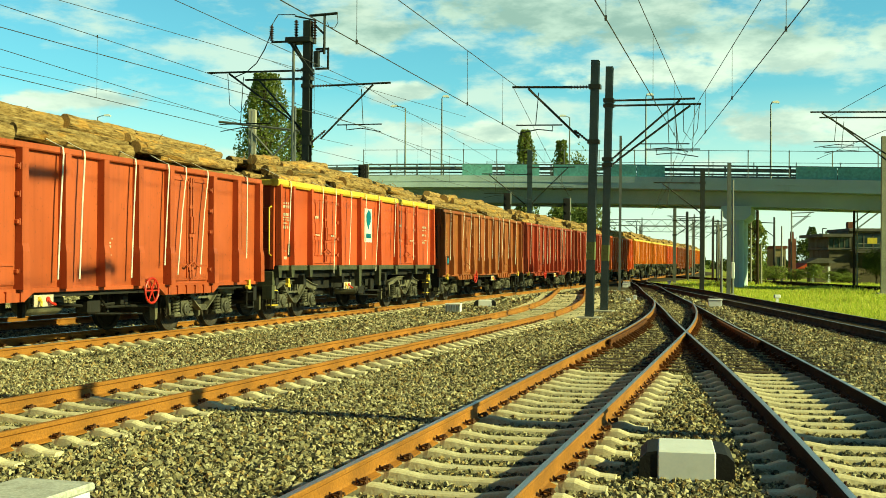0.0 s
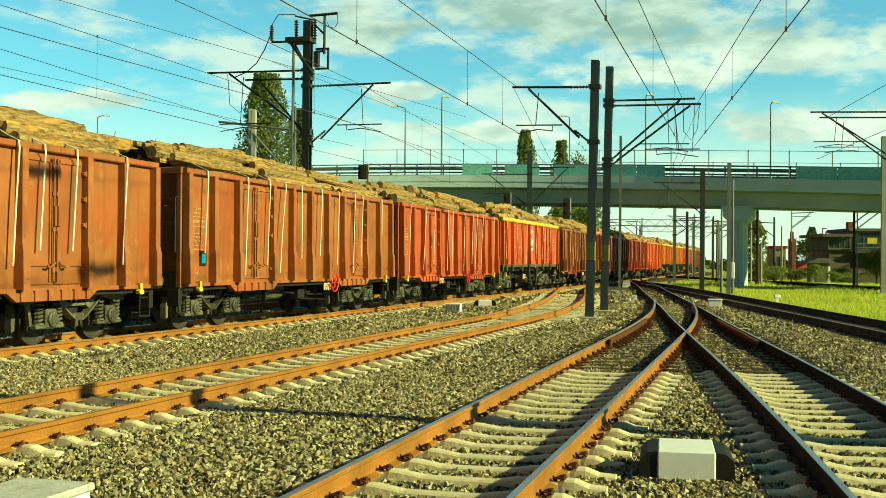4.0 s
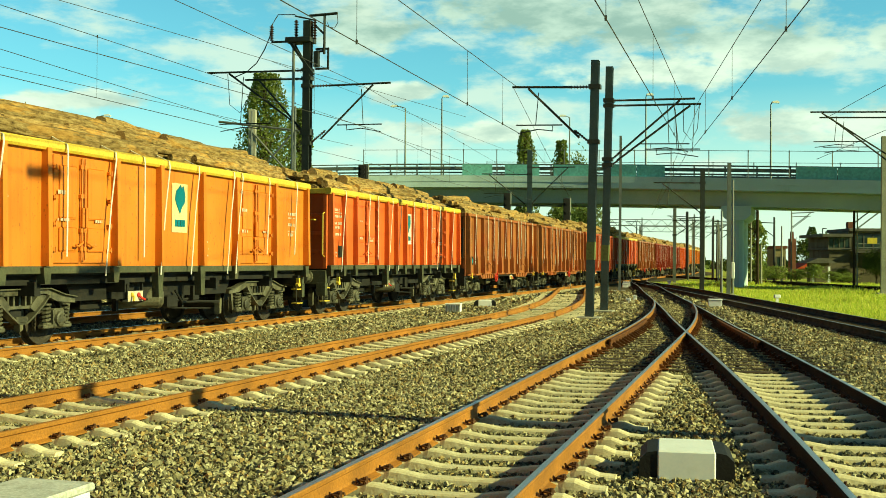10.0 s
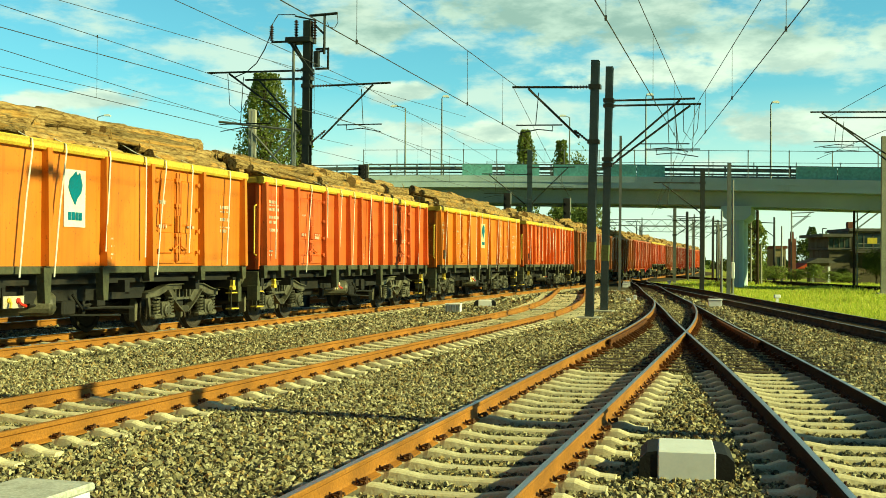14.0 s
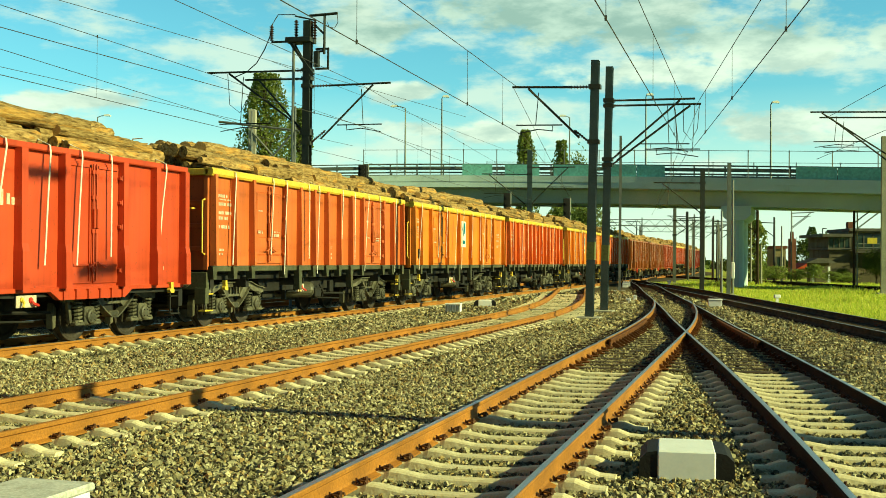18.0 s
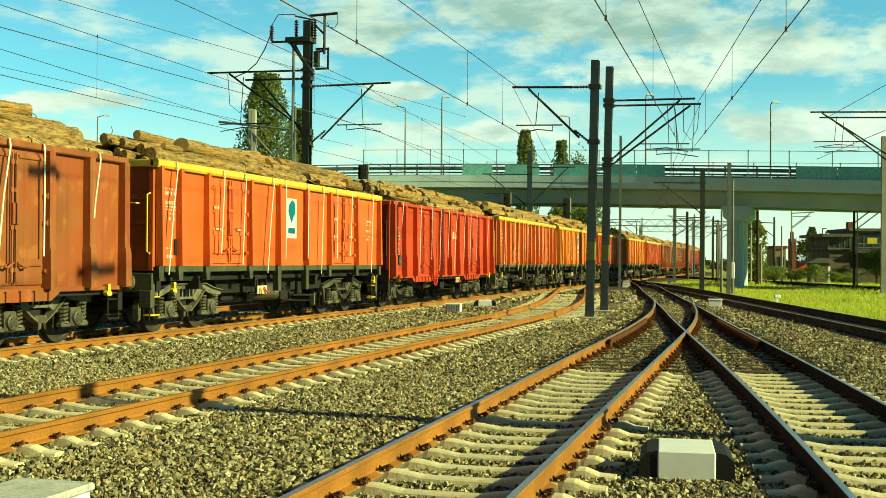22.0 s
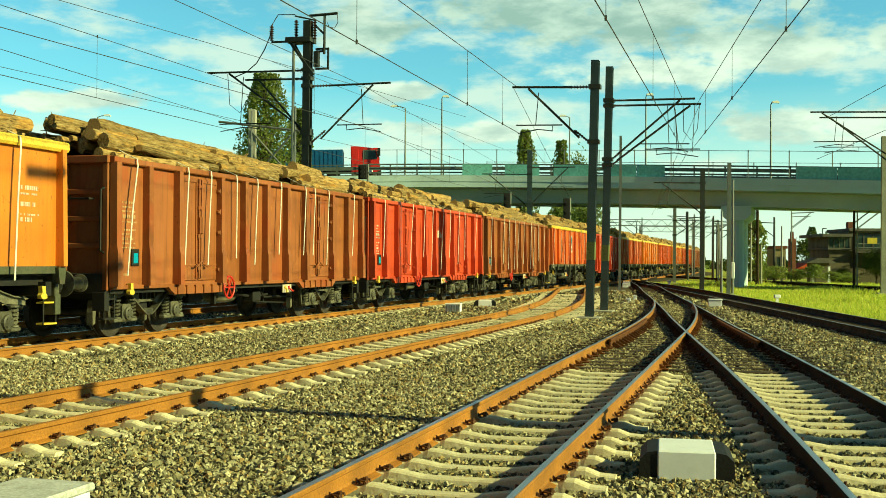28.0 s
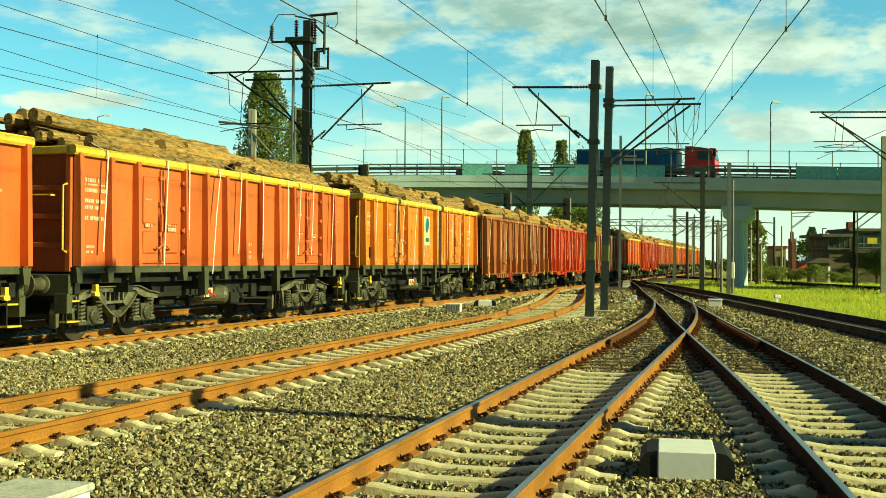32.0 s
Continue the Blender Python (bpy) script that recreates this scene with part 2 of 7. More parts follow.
    def mesh(self, name, material, smooth=False, fix=True):
        me = bpy.data.meshes.new(name)
        me.from_pydata(self.v, [], self.f)
        if fix:
            bm = bmesh.new()
            bm.from_mesh(me)
            bmesh.ops.recalc_face_normals(bm, faces=bm.faces)
            bm.to_mesh(me)
            bm.free()
        me.materials.append(material)
        if smooth:
            me.shade_smooth()
        return me


def part(name, mb, material, parent=None, label="", m=None, smooth=False):
    """One mesh under a thing or a part; mb may be a mesh that is shared."""
    me = mb if isinstance(mb, bpy.types.Mesh) else mb.mesh(name, material, smooth)
    ob = new(name, me)
    if parent is not None:
        ob.parent = parent
    if m is not None:
        ob.matrix_basis = m
    if label:
        ob["label"] = label
    return ob


def thing(name, label, category, m=None, group="", kind=""):
    ob = new(name)
    ob.empty_display_size = 0.1
    if m is not None:
        ob.matrix_basis = m
    return tagged(ob, label, category, group, kind)


def solid(name, mb, material, label, category="", group="", kind="", m=None, smooth=False):
    ob = part(name, mb, material, None, label, m, smooth)
    return tagged(ob, label, category, group, kind)


# ---- plan of the tracks: rail heads at z = RAIL ----
RAIL = 0.20
SLOPE = 0.298
U = Vector((SLOPE, 1.0, 0.0)).normalized()
SIDE = Vector((-U.y, U.x, 0.0))


def smooth01(u):
    u = min(1.0, max(0.0, u))
    return u * u * (3 - 2 * u)


def line_c(y):
    x = -13.84 + SLOPE * y
    if y > 165:
        x -= (y - 165) ** 2 * 0.0011
    return x


def line_b(y):
    return -7.53 + SLOPE * y - 6.31 * smooth01((y - 30) / 55)


def line_d(y):
    x = 2.1 + 0.175 * y - 0.00028 * y * y - 0.06 - 0.27 * smooth01((y - 8) / 24) * (1 - smooth01((y - 55) / 25))
    if y > 82:
        x += 0.0021 * (y - 82) ** 2
    return x


def line_a(y):
    # straight past the crossing, then bent into the line of track d
    x = -2.295 + 0.279 * y
    if y > 24:
        x -= 0.0026 * (y - 24) ** 2
    return x


def line_e(y):
    return 8.35 + 0.087 * y - (0.0008 * (y - 60) ** 2 if y > 60 else 0)


def line_g(y):
    return 31.6 - 0.041 * y


def frames_along(fn, y0, y1, step, z, off=0.0):
    out = []
    n = max(1, int(round((y1 - y0) / step)))
    for i in range(n + 1):
        y = y0 + (y1 - y0) * i / n
        d = Vector((fn(y + 0.1) - fn(y - 0.1), 0.2, 0)).normalized()
        side = Vector((d.y, -d.x, 0))
        out.append((Vector((fn(y), y, z)) + side * off, side, Vector((0, 0, 1))))
    return out


# ---- ground ----
def grid_mesh(name, x0, x1, y0, y1, nx, ny, zf, material):
    xs, ys = np.linspace(x0, x1, nx), np.linspace(y0, y1, ny)
    vs = [(x, y, zf(x, y)) for y in ys for x in xs]
    fs = [(j * nx + i, j * nx + i + 1, (j + 1) * nx + i + 1, (j + 1) * nx + i) for j in range(ny - 1) for i in range(nx - 1)]
    me = bpy.data.meshes.new(name)
    me.from_pydata(vs, [], fs)
    me.materials.append(material)
    return me


def line_f(y):
    return line_c(y) - 5.2


def build_ground():
    mb = MB().add([(-2500, -600, -0.12), (2500, -600, -0.12), (2500, 4000, -0.12), (-2500, 4000, -0.12)], [(0, 1, 2, 3)])
    solid("ground", mb, GRASS_GROUND, "flat yellow-green grassland around the railway yard", kind="structure")
    # the ballast bed is a gently uneven sheet from beyond the train to the far track
    me = grid_mesh("ballast_bed", -1, 1, -30, 430, 50, 500, lambda x, y: 0.0, BALLAST)
    for v in me.vertices:
        y = v.co.y
        left, right = line_c(y) - 16.0, max(line_d(min(y, 120)) + 2.4, line_e(min(y, 75)) + 0.3, line_c(y) + 3.5)
        u = (v.co.x + 1) / 2
        x = left + (right - left) * u
        z = 0.02 * noise.noise((x * 0.6, y * 0.6, 0)) - (0.075 if y < 48 else 0.03)
        v.co = (x, y, z - (0.06 if u < 0.01 or u > 0.99 else 0))
    solid("ballast_bed", me, BALLAST, "dark bed under the stones, with their gaps' shade in its colour", kind="structure")
    me = grid_mesh("dark_ballast", -1, 1, 2, 140, 12, 140, lambda x, y: 0.0, DARK_BALLAST)
    for v in me.vertices:
        y = v.co.y
        edge = v.co.x
        x = line_e(y) + 0.3 + edge * 1.25
        v.co = (x, y, 0.015 - 0.12 * abs(edge) ** 4 + 0.02 * noise.noise((x, y, 4)))
    solid("ballast_bed", me, DARK_BALLAST, "near-black ballast under the old track", kind="structure")
    # near-black sheet behind the train: the train's shade is put into its colour
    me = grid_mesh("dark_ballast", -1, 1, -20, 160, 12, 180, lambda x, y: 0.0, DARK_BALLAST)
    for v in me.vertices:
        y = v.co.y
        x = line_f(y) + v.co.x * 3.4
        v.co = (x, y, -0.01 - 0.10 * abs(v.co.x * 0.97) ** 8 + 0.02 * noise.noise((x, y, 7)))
    solid("ballast_bed", me, DARK_BALLAST, "near-black ballast behind the train, the train's shade in its colour", kind="structure")


build_ground()
SAND = mat("dusty_sand", (0.30, 0.275, 0.15), 0.95, var=0.22, scale=0.9, fine=30, bump=0.6, stain=0.5, stain_color=(0.13, 0.12, 0.05))


def build_sand():
    me = grid_mesh("sand_bed", -1, 1, 29, 58, 12, 60, lambda x, y: 0.0, SAND)
    for v in me.vertices:
        y, e = v.co.y, v.co.x
        x = line_b(y) + 0.25 + e * (1.85 + 0.25 * noise.noise((y * 0.5, e * 2, 3)))
        v.co = (x, y, 0.028 - 0.14 * abs(e) ** 6 + 0.018 * noise.noise((x * 2, y * 2, 9)) - 0.1 * (1 - smooth01((y - 29) / 3)))
    solid("sand_bed", me, SAND, "pale dusty sand filling the bed of the merging track", kind="structure")


build_sand()

# rail cross-section: (side, height) from the sole
RAIL_BODY = [(-0.075, 0.0), (0.075, 0.0), (0.075, 0.012), (0.02, 0.03), (0.012, 0.05), (0.012, 0.12), (0.034, 0.135), (0.036, 0.160), (0.028, 0.1685),
             (-0.028, 0.1685), (-0.036, 0.160), (-0.034, 0.135), (-0.012, 0.12), (-0.012, 0.05), (-0.02, 0.03), (-0.075, 0.012)]
RAIL_HEAD = [(-0.026, 0.166), (0.026, 0.166), (0.025, 0.1705), (0.018, 0.172), (-0.018, 0.172), (-0.025, 0.1705)]
SLEEPER_CACHE = {}


def sleeper_mesh(material):
    if material.name not in SLEEPER_CACHE:
        # a concrete sleeper, dished in the middle, highest at the rail seats
        mb = MB()
        half = [(1.24, 0.028), (1.10, 0.034), (0.98, 0.074), (0.90, 0.074), (0.85, 0.052), (0.65, 0.052), (0.60, 0.070), (0.52, 0.066), (0.30, 0.034)]
        prof = [(-x, z) for x, z in half] + [(x, z) for x, z in reversed(half)]
        vs, fs = [], []
        for x, z in prof:
            vs += [(x, -0.11, -0.12), (x, -0.066, z - 0.014), (x, -0.050, z), (x, 0.050, z), (x, 0.066, z - 0.014), (x, 0.11, -0.12)]
        for i in range(len(prof) - 1):
            for k in range(5):
                fs.append((i * 6 + k, i * 6 + k + 1, i * 6 + k + 7, i * 6 + k + 6))
        fs += [tuple(range(6)), tuple((len(prof) - 1) * 6 + k for k in reversed(range(6)))]
        SLEEPER_CACHE[material.name] = mb.add(vs, fs).mesh("sleeper", material)
    return SLEEPER_CACHE[material.name]


def timber_mesh(width, material):
    key = (material.name, round(width, 1))
    if key not in SLEEPER_CACHE:
        SLEEPER_CACHE[key] = MB().box(-width / 2, width / 2, -0.10, 0.10, -0.14, 0.035, 0.012).mesh("sleeper", material)
    return SLEEPER_CACHE[key]


def clip_mesh():
    if "clip" not in SLEEPER_CACHE:
        mb = MB().box(-0.04, 0.05, -0.06, 0.06, 0.0, 0.018)
        mb.tube([(0.0, 0, 0.0), (0.0, 0, 0.075)], 0.013, 6)
        mb.box(-0.024, 0.024, -0.024, 0.024, 0.045, 0.065)
        mb.tube([(-0.045, -0.05, 0.02), (-0.03, -0.055, 0.05), (0.03, -0.04, 0.055), (0.035, 0.04, 0.055), (-0.03, 0.055, 0.05), (-0.045, 0.05, 0.02)], 0.011, 5)
        mb.tube([(-0.03, 0.03, 0.0), (-0.03, 0.03, 0.085)], 0.016, 6).tube([(0.05, -0.02, 0.02), (0.075, 0.0, 0.055), (0.06, 0.03, 0.03)], 0.012, 5)
        mb.moved(Matrix.Diagonal((0.85, 0.85, 0.9, 1)))
        SLEEPER_CACHE["clip"] = mb.mesh("clip", CLIP)
    return SLEEPER_CACHE["clip"]


def chair_mesh():
    if "chair" not in SLEEPER_CACHE:
        mb = MB().box(-0.19, 0.19, -0.08, 0.08, 0.0, 0.022, 0.006)
        for s in (-1, 1):
            mb.prism([(s * 0.16, 0.02), (s * 0.055, 0.02), (s * 0.045, 0.085), (s * 0.07, 0.085)], -0.035, 0.035)
            mb.tube([(s * 0.13, 0, 0.0), (s * 0.13, 0, 0.075)], 0.018, 6)
        SLEEPER_CACHE["chair"] = mb.mesh("chair", CHAIR)
    return SLEEPER_CACHE["chair"]


def rail_pair(track, fn, y0, y1, top, rust, half=0.7535, step=1.5):
    for off in (-half, half):
        rail = part("rail", MB().sweep(RAIL_BODY, frames_along(fn, y0, y1, step, RAIL - 0.172, off)), rust, track)
        part("rail_head", MB().sweep(RAIL_HEAD, frames_along(fn, y0, y1, step, RAIL - 0.172, off)), top, rail)


def build_track(name, label, fn, y0, y1, sleepers, clips_to, top, rust, half=0.7535):
    track = thing(name, label, "railway track", kind="structure")
    rail_pair(track, fn, y0, y1, top, rust, half)
    wide = Matrix.Diagonal((half / 0.7535, 1, 1, 1))
    for a, b, kind in sleepers:
        n = int((b - a) / 0.52)
        for i in range(n):
            y = a + 0.52 * i
            d = math.atan2(fn(y + 0.1) - fn(y - 0.1), 0.2)
            m = Matrix.Translation((fn(y), y, 0)) @ Matrix.Rotation(-d + radians(random.uniform(-0.5, 0.5)), 4, "Z")
            me = sleeper_mesh(CONCRETE) if kind == "concrete" else timber_mesh(abs(kind), TIMBER if kind > 0 else CONCRETE)
            part("sleeper", me, None, track, m=m @ Matrix.Translation((0, 0, random.uniform(-0.008, 0.004))) @ wide)
            if y < clips_to:
                for off in (-half, half):
                    for s in (-1, 1):
                        part("clip", clip_mesh(), None, track, m=m @ Matrix.Translation((off + s * 0.105, 0, 0.038)) @ Matrix.Rotation(0 if s < 0 else math.pi, 4, "Z"))
    return track


def build_tracks():
    build_track("track", "straight rusty railway track under the train, on concrete sleepers", line_c, -60, 425, [(8, 80, "concrete")], 40, RAIL_TOP, RAIL_RUST)
    build_track("track", "rusty unused railway track on pale concrete sleepers", line_b, 3, 82, [(6, 33, "concrete"), (33, 60, -3.0)], 33, RAIL_RUST, RAIL_RUST)
    build_track("track", "railway track with shiny worn rails curving through a crossing", line_a, 2, 46, [(3, 17.6, "concrete")], 17.6, RAIL_TOP, RAIL_RUST, 0.69)
    build_track("track", "railway track with shiny worn rails leading into the points", line_d, 2, 126, [(3, 17.6, "concrete"), (46, 80, 2.6)], 17.6, RAIL_TOP, RAIL_SHADED, 0.645)
    build_track("track", "old dark railway track on blackened sleepers beside the grass", line_e, 4, 130, [(10, 60, 2.0)], 10, RAIL_TOP, TIMBER)
    build_track("track", "railway track on dark ballast behind the train", line_f, 4, 150, [(8, 60, 2.6)], 0, RAIL_TOP, RAIL_RUST)
    build_track("track", "narrow siding half hidden in the grass beyond the bridge", line_g, 62, 135, [(62, 110, 2.4)], 0, RAIL_SHADED, RAIL_SHADED)
    # long dark bearers carry both tracks through the points
    bearers = thing("turnout_bearers", "long dark timber bearers under the set of points", "railway points", kind="structure")
    y = 17.7
    while y < 46:
        xa, xd = line_a(y) - 1.3, line_d(y) + 1.3
        part("bearer", timber_mesh(xd - xa, TIMBER), None, bearers, m=pose((xa + xd) / 2, y, -0.008, 0, 0, -12))
        if y < 36:
            # a rusty chair holds each rail on the bearer
            for fn, off, turn in ((line_a, -0.69, -14), (line_a, 0.69, -14), (line_d, -0.645, -9), (line_d, 0.645, -9)):
                part("chair", chair_mesh(), None, bearers, m=pose(fn(y) + off * 1.02, y, 0.03, 0, 0, turn))
        y += 0.6


build_tracks()


# ---- train ----
PITCH = 14.04
SPEED0, ACCEL, GAP0 = 5.747, 0.0362, 7.30
PAINTS = {}
COLORS = {"red": (0.50, 0.058, 0.020), "madder": (0.42, 0.085, 0.028), "vermilion": (0.50, 0.085, 0.028), "tangerine": (0.64, 0.20, 0.025), "rust": (0.335, 0.116, 0.034), "orange": (0.62, 0.125, 0.028), "amber": (0.62, 0.20, 0.025), "maroon": (0.30, 0.048, 0.024), "brick": (0.56, 0.135, 0.038), "brown": (0.305, 0.100, 0.030)}
WORDS = {"red": "red", "madder": "dull red", "vermilion": "faded orange-red", "tangerine": "orange", "rust": "rust-brown", "orange": "orange-red", "amber": "amber-yellow", "maroon": "maroon", "brick": "brick-red", "brown": "dark brown"}
# wagons from the head of the train to its tail: paint; + for a yellow rim; * for a white placard
ORDER = ["maroon", "rust", "orange+", "amber+", "rust", "brown", "orange+", "amber+", "amber+", "orange", "maroon", "maroon", "brown", "vermilion+*",
         "madder", "rust", "rust", "orange+*", "tangerine+*", "orange+", "tangerine+*", "brick+", "red", "orange+*", "brown", "red", "brown", "amber+*", "brick+", "orange+"]
FIRST = 13  # this wagon stands just ahead of the gap at GAP0
NEAR = 11   # wagons from here on pass close by
# how far each gap stands off an even spacing, by the number of wagons behind the first gap
OFFSETS = {-40: 0.48, 0: 0.48, 3: 0.91, 4: 0.86, 6: 0.05, 8: 0.20, 10: 0.13, 13: 0.76, 15: 0.26, 40: 0.26}


# slack in the couplings moves some wagons off the middle of their place
SLACK = {14: 0.08, 15: 0.12, 17: -0.17, 18: -0.33, 19: -0.35, 24: -0.08, 26: 0.12, 27: -0.18}


def train_s(t):
    return SPEED0 * t + 0.5 * ACCEL * t * t


ARC = [0.0]
for _i in range(1, 4200):
    _y = -100 + _i * 0.1
    ARC.append(ARC[-1] + math.hypot(0.1, line_c(_y) - line_c(_y - 0.1)))
ARC0 = ARC[1200]


def on_track(s):
    """The place on the train's track at s metres past y = 20."""
    k = np.searchsorted(ARC, s + ARC0)
    k = min(max(k, 1), len(ARC) - 1)
    u = (s + ARC0 - ARC[k - 1]) / (ARC[k] - ARC[k - 1])
    y = -100 + (k - 1 + u) * 0.1
    return Vector((line_c(y), y, RAIL))


def gap_s(k):
    """The place of gap k, counted backwards from the first, at the start."""
    return GAP0 - k * PITCH + float(np.interp(k, list(OFFSETS), list(OFFSETS.values())))


def wagon_pose(i, t):
    """Wagon i of ORDER at t seconds, standing on its two bogies."""
    k = i - FIRST
    s = (gap_s(k) + gap_s(k - 1)) / 2 + train_s(t) + SLACK.get(i, 0.0)
    a, b = on_track(s - 4.5), on_track(s + 4.5)
    d = (b - a).normalized()
    return Matrix.Translation((a + b) / 2) @ Matrix.Rotation(math.atan2(d.y, d.x), 4, "Z")


def streaked(name, c, streak, blotch):
    """Weathered paint: broad fading, dark runs down the side and small scabs of rust; no two wagons alike."""
    m = bpy.data.materials.new(name)
    m.use_nodes = True
    nt = m.node_tree
    p = nt.nodes["Principled BSDF"]
    p.inputs["Roughness"].default_value = 0.55
    p.inputs["Specular IOR Level"].default_value = 0.3
    tc, oi, add = nt.nodes.new("ShaderNodeTexCoord"), nt.nodes.new("ShaderNodeObjectInfo"), nt.nodes.new("ShaderNodeVectorMath")
    k = nt.nodes.new("ShaderNodeMath")
    k.operation, k.inputs[1].default_value = "MULTIPLY", 60.0
    nt.links.new(oi.outputs["Random"], k.inputs[0])
    nt.links.new(tc.outputs["Object"], add.inputs[0])
    nt.links.new(k.outputs[0], add.inputs[1])

    def layer(scale, detail, lo, hi, fac, color, source):
        mp, n, r, mx = (nt.nodes.new("ShaderNode" + q) for q in ("Mapping", "TexNoise", "MapRange", "Mix"))
        mp.inputs["Scale"].default_value = scale
        n.inputs["Scale"].default_value, n.inputs["Detail"].default_value = 1.0, detail
        r.inputs["From Min"].default_value, r.inputs["From Max"].default_value = lo, hi
        r.inputs["To Max"].default_value = fac
        mx.data_type = "RGBA"
        nt.links.new(add.outputs[0], mp.inputs["Vector"])
        nt.links.new(mp.outputs[0], n.inputs["Vector"])
        nt.links.new(n.outputs["Fac"], r.inputs["Value"])
        nt.links.new(r.outputs["Result"], mx.inputs[0])
        if isinstance(source, tuple):
            mx.inputs[6].default_value = (*source, 1)
        else:
            nt.links.new(source, mx.inputs[6])
        mx.inputs[7].default_value = (*color, 1)
        return mx.outputs[2], n
    faded = tuple(min(1, q * 1.18 + 0.012) for q in c)
    col, _ = layer((0.5, 0.5, 0.5), 4, 0.35, 0.65, 0.8, faded, tuple(q * 0.9 for q in c))
    col, _ = layer((1.3, 1.3, 0.9), 8, 0.50, 0.70, blotch, tuple(q * 0.45 for q in c), col)
    col, _ = layer((9, 9, 0.35), 5, 0.50, 0.72, streak, tuple(q * 0.28 + 0.004 for q in c), col)
    if blotch > 0.4:
        # old paint: patches of red primer and rubbed ochre spots
        col, _ = layer((0.75, 0.75, 0.6), 7, 0.53, 0.60, 0.5, (c[0] * 1.12, c[1] * 0.68, c[2] * 0.7), col)
        col, _ = layer((4.0, 4.0, 2.4), 6, 0.60, 0.68, 0.45, (c[0] * 1.5, c[1] * 1.7, c[2] * 1.6), col)
    col, n = layer((22, 22, 16), 6, 0.64, 0.72, 0.6, (0.10, 0.045, 0.02), col)
    nt.links.new(col, p.inputs["Base Color"])
    b = nt.nodes.new("ShaderNodeBump")
    b.inputs["Strength"].default_value, b.inputs["Distance"].default_value = 0.12, 0.01
    nt.links.new(n.outputs["Fac"], b.inputs["Height"])
    nt.links.new(b.outputs["Normal"], p.inputs["Normal"])
    return m


def wagon_paint(key):
    if key not in PAINTS:
        c = COLORS[key]
        old = key in ("rust", "brown", "maroon")
        PAINTS[key] = streaked("wagon_paint_" + key, c, 0.42 if old else 0.24, 0.5 if old else 0.28)
    return PAINTS[key]


YELLOW = mat("yellow_paint", (0.70, 0.50, 0.07), 0.55, var=0.12, scale=1.2, fine=25, stain=0.35, stain_color=(0.3, 0.2, 0.04))
FRAME_DARK = mat("underframe_paint", (0.014, 0.013, 0.011), 0.7, var=0.35, scale=1.5, fine=20, stain=0.35, stain_color=(0.06, 0.045, 0.028))
SILL_GREEN = mat("dark_sill_paint", (0.075, 0.078, 0.045), 0.65, var=0.25, scale=1.5, fine=20, stain=0.5, stain_color=(0.12, 0.09, 0.05))
BOGIE = mat("dusty_bogie_steel", (0.115, 0.108, 0.075), 0.5, var=0.5, scale=3, fine=30, stain=0.7, stain_color=(0.018, 0.016, 0.012), rand=0.35)
WHEEL = mat("wheel_steel", (0.05, 0.040, 0.030), 0.6, metal=0.3, var=0.3, scale=3, fine=30)
TREAD = mat("worn_tread", (0.30, 0.27, 0.22), 0.4, metal=0.7, var=0.2, scale=3, fine=30)
WHITE_MARK = mat("stencil_white", (0.58, 0.50, 0.40), 0.7, var=0.2, scale=8, fine=60, stain=0.6, stain_color=(0.35, 0.2, 0.1))
FADED_MARK = mat("faded_stencil", (0.45, 0.27, 0.14), 0.8, var=0.3, scale=8, fine=60, stain=0.6, stain_color=(0.3, 0.12, 0.05))
STRAP = mat("white_webbing", (0.68, 0.66, 0.60), 0.8, var=0.12, scale=6, fine=80)
HAND_RED = mat("red_enamel", (0.55, 0.03, 0.02), 0.4, var=0.1)
PLATE_BLUE = mat("blue_plate", (0.03, 0.30, 0.5), 0.5, var=0.1)
PLACARD_OLD = mat("yellowed_placard", (0.74, 0.62, 0.33), 0.7, var=0.15, scale=4, stain=0.4, stain_color=(0.6, 0.36, 0.12))
PLACARD = mat("placard_film", (0.80, 0.80, 0.74), 0.6, var=0.1, scale=4, stain=0.3, stain_color=(0.55, 0.45, 0.3))
LOGO_TEAL = mat("teal_print", (0.01, 0.16, 0.24), 0.6, var=0.15)


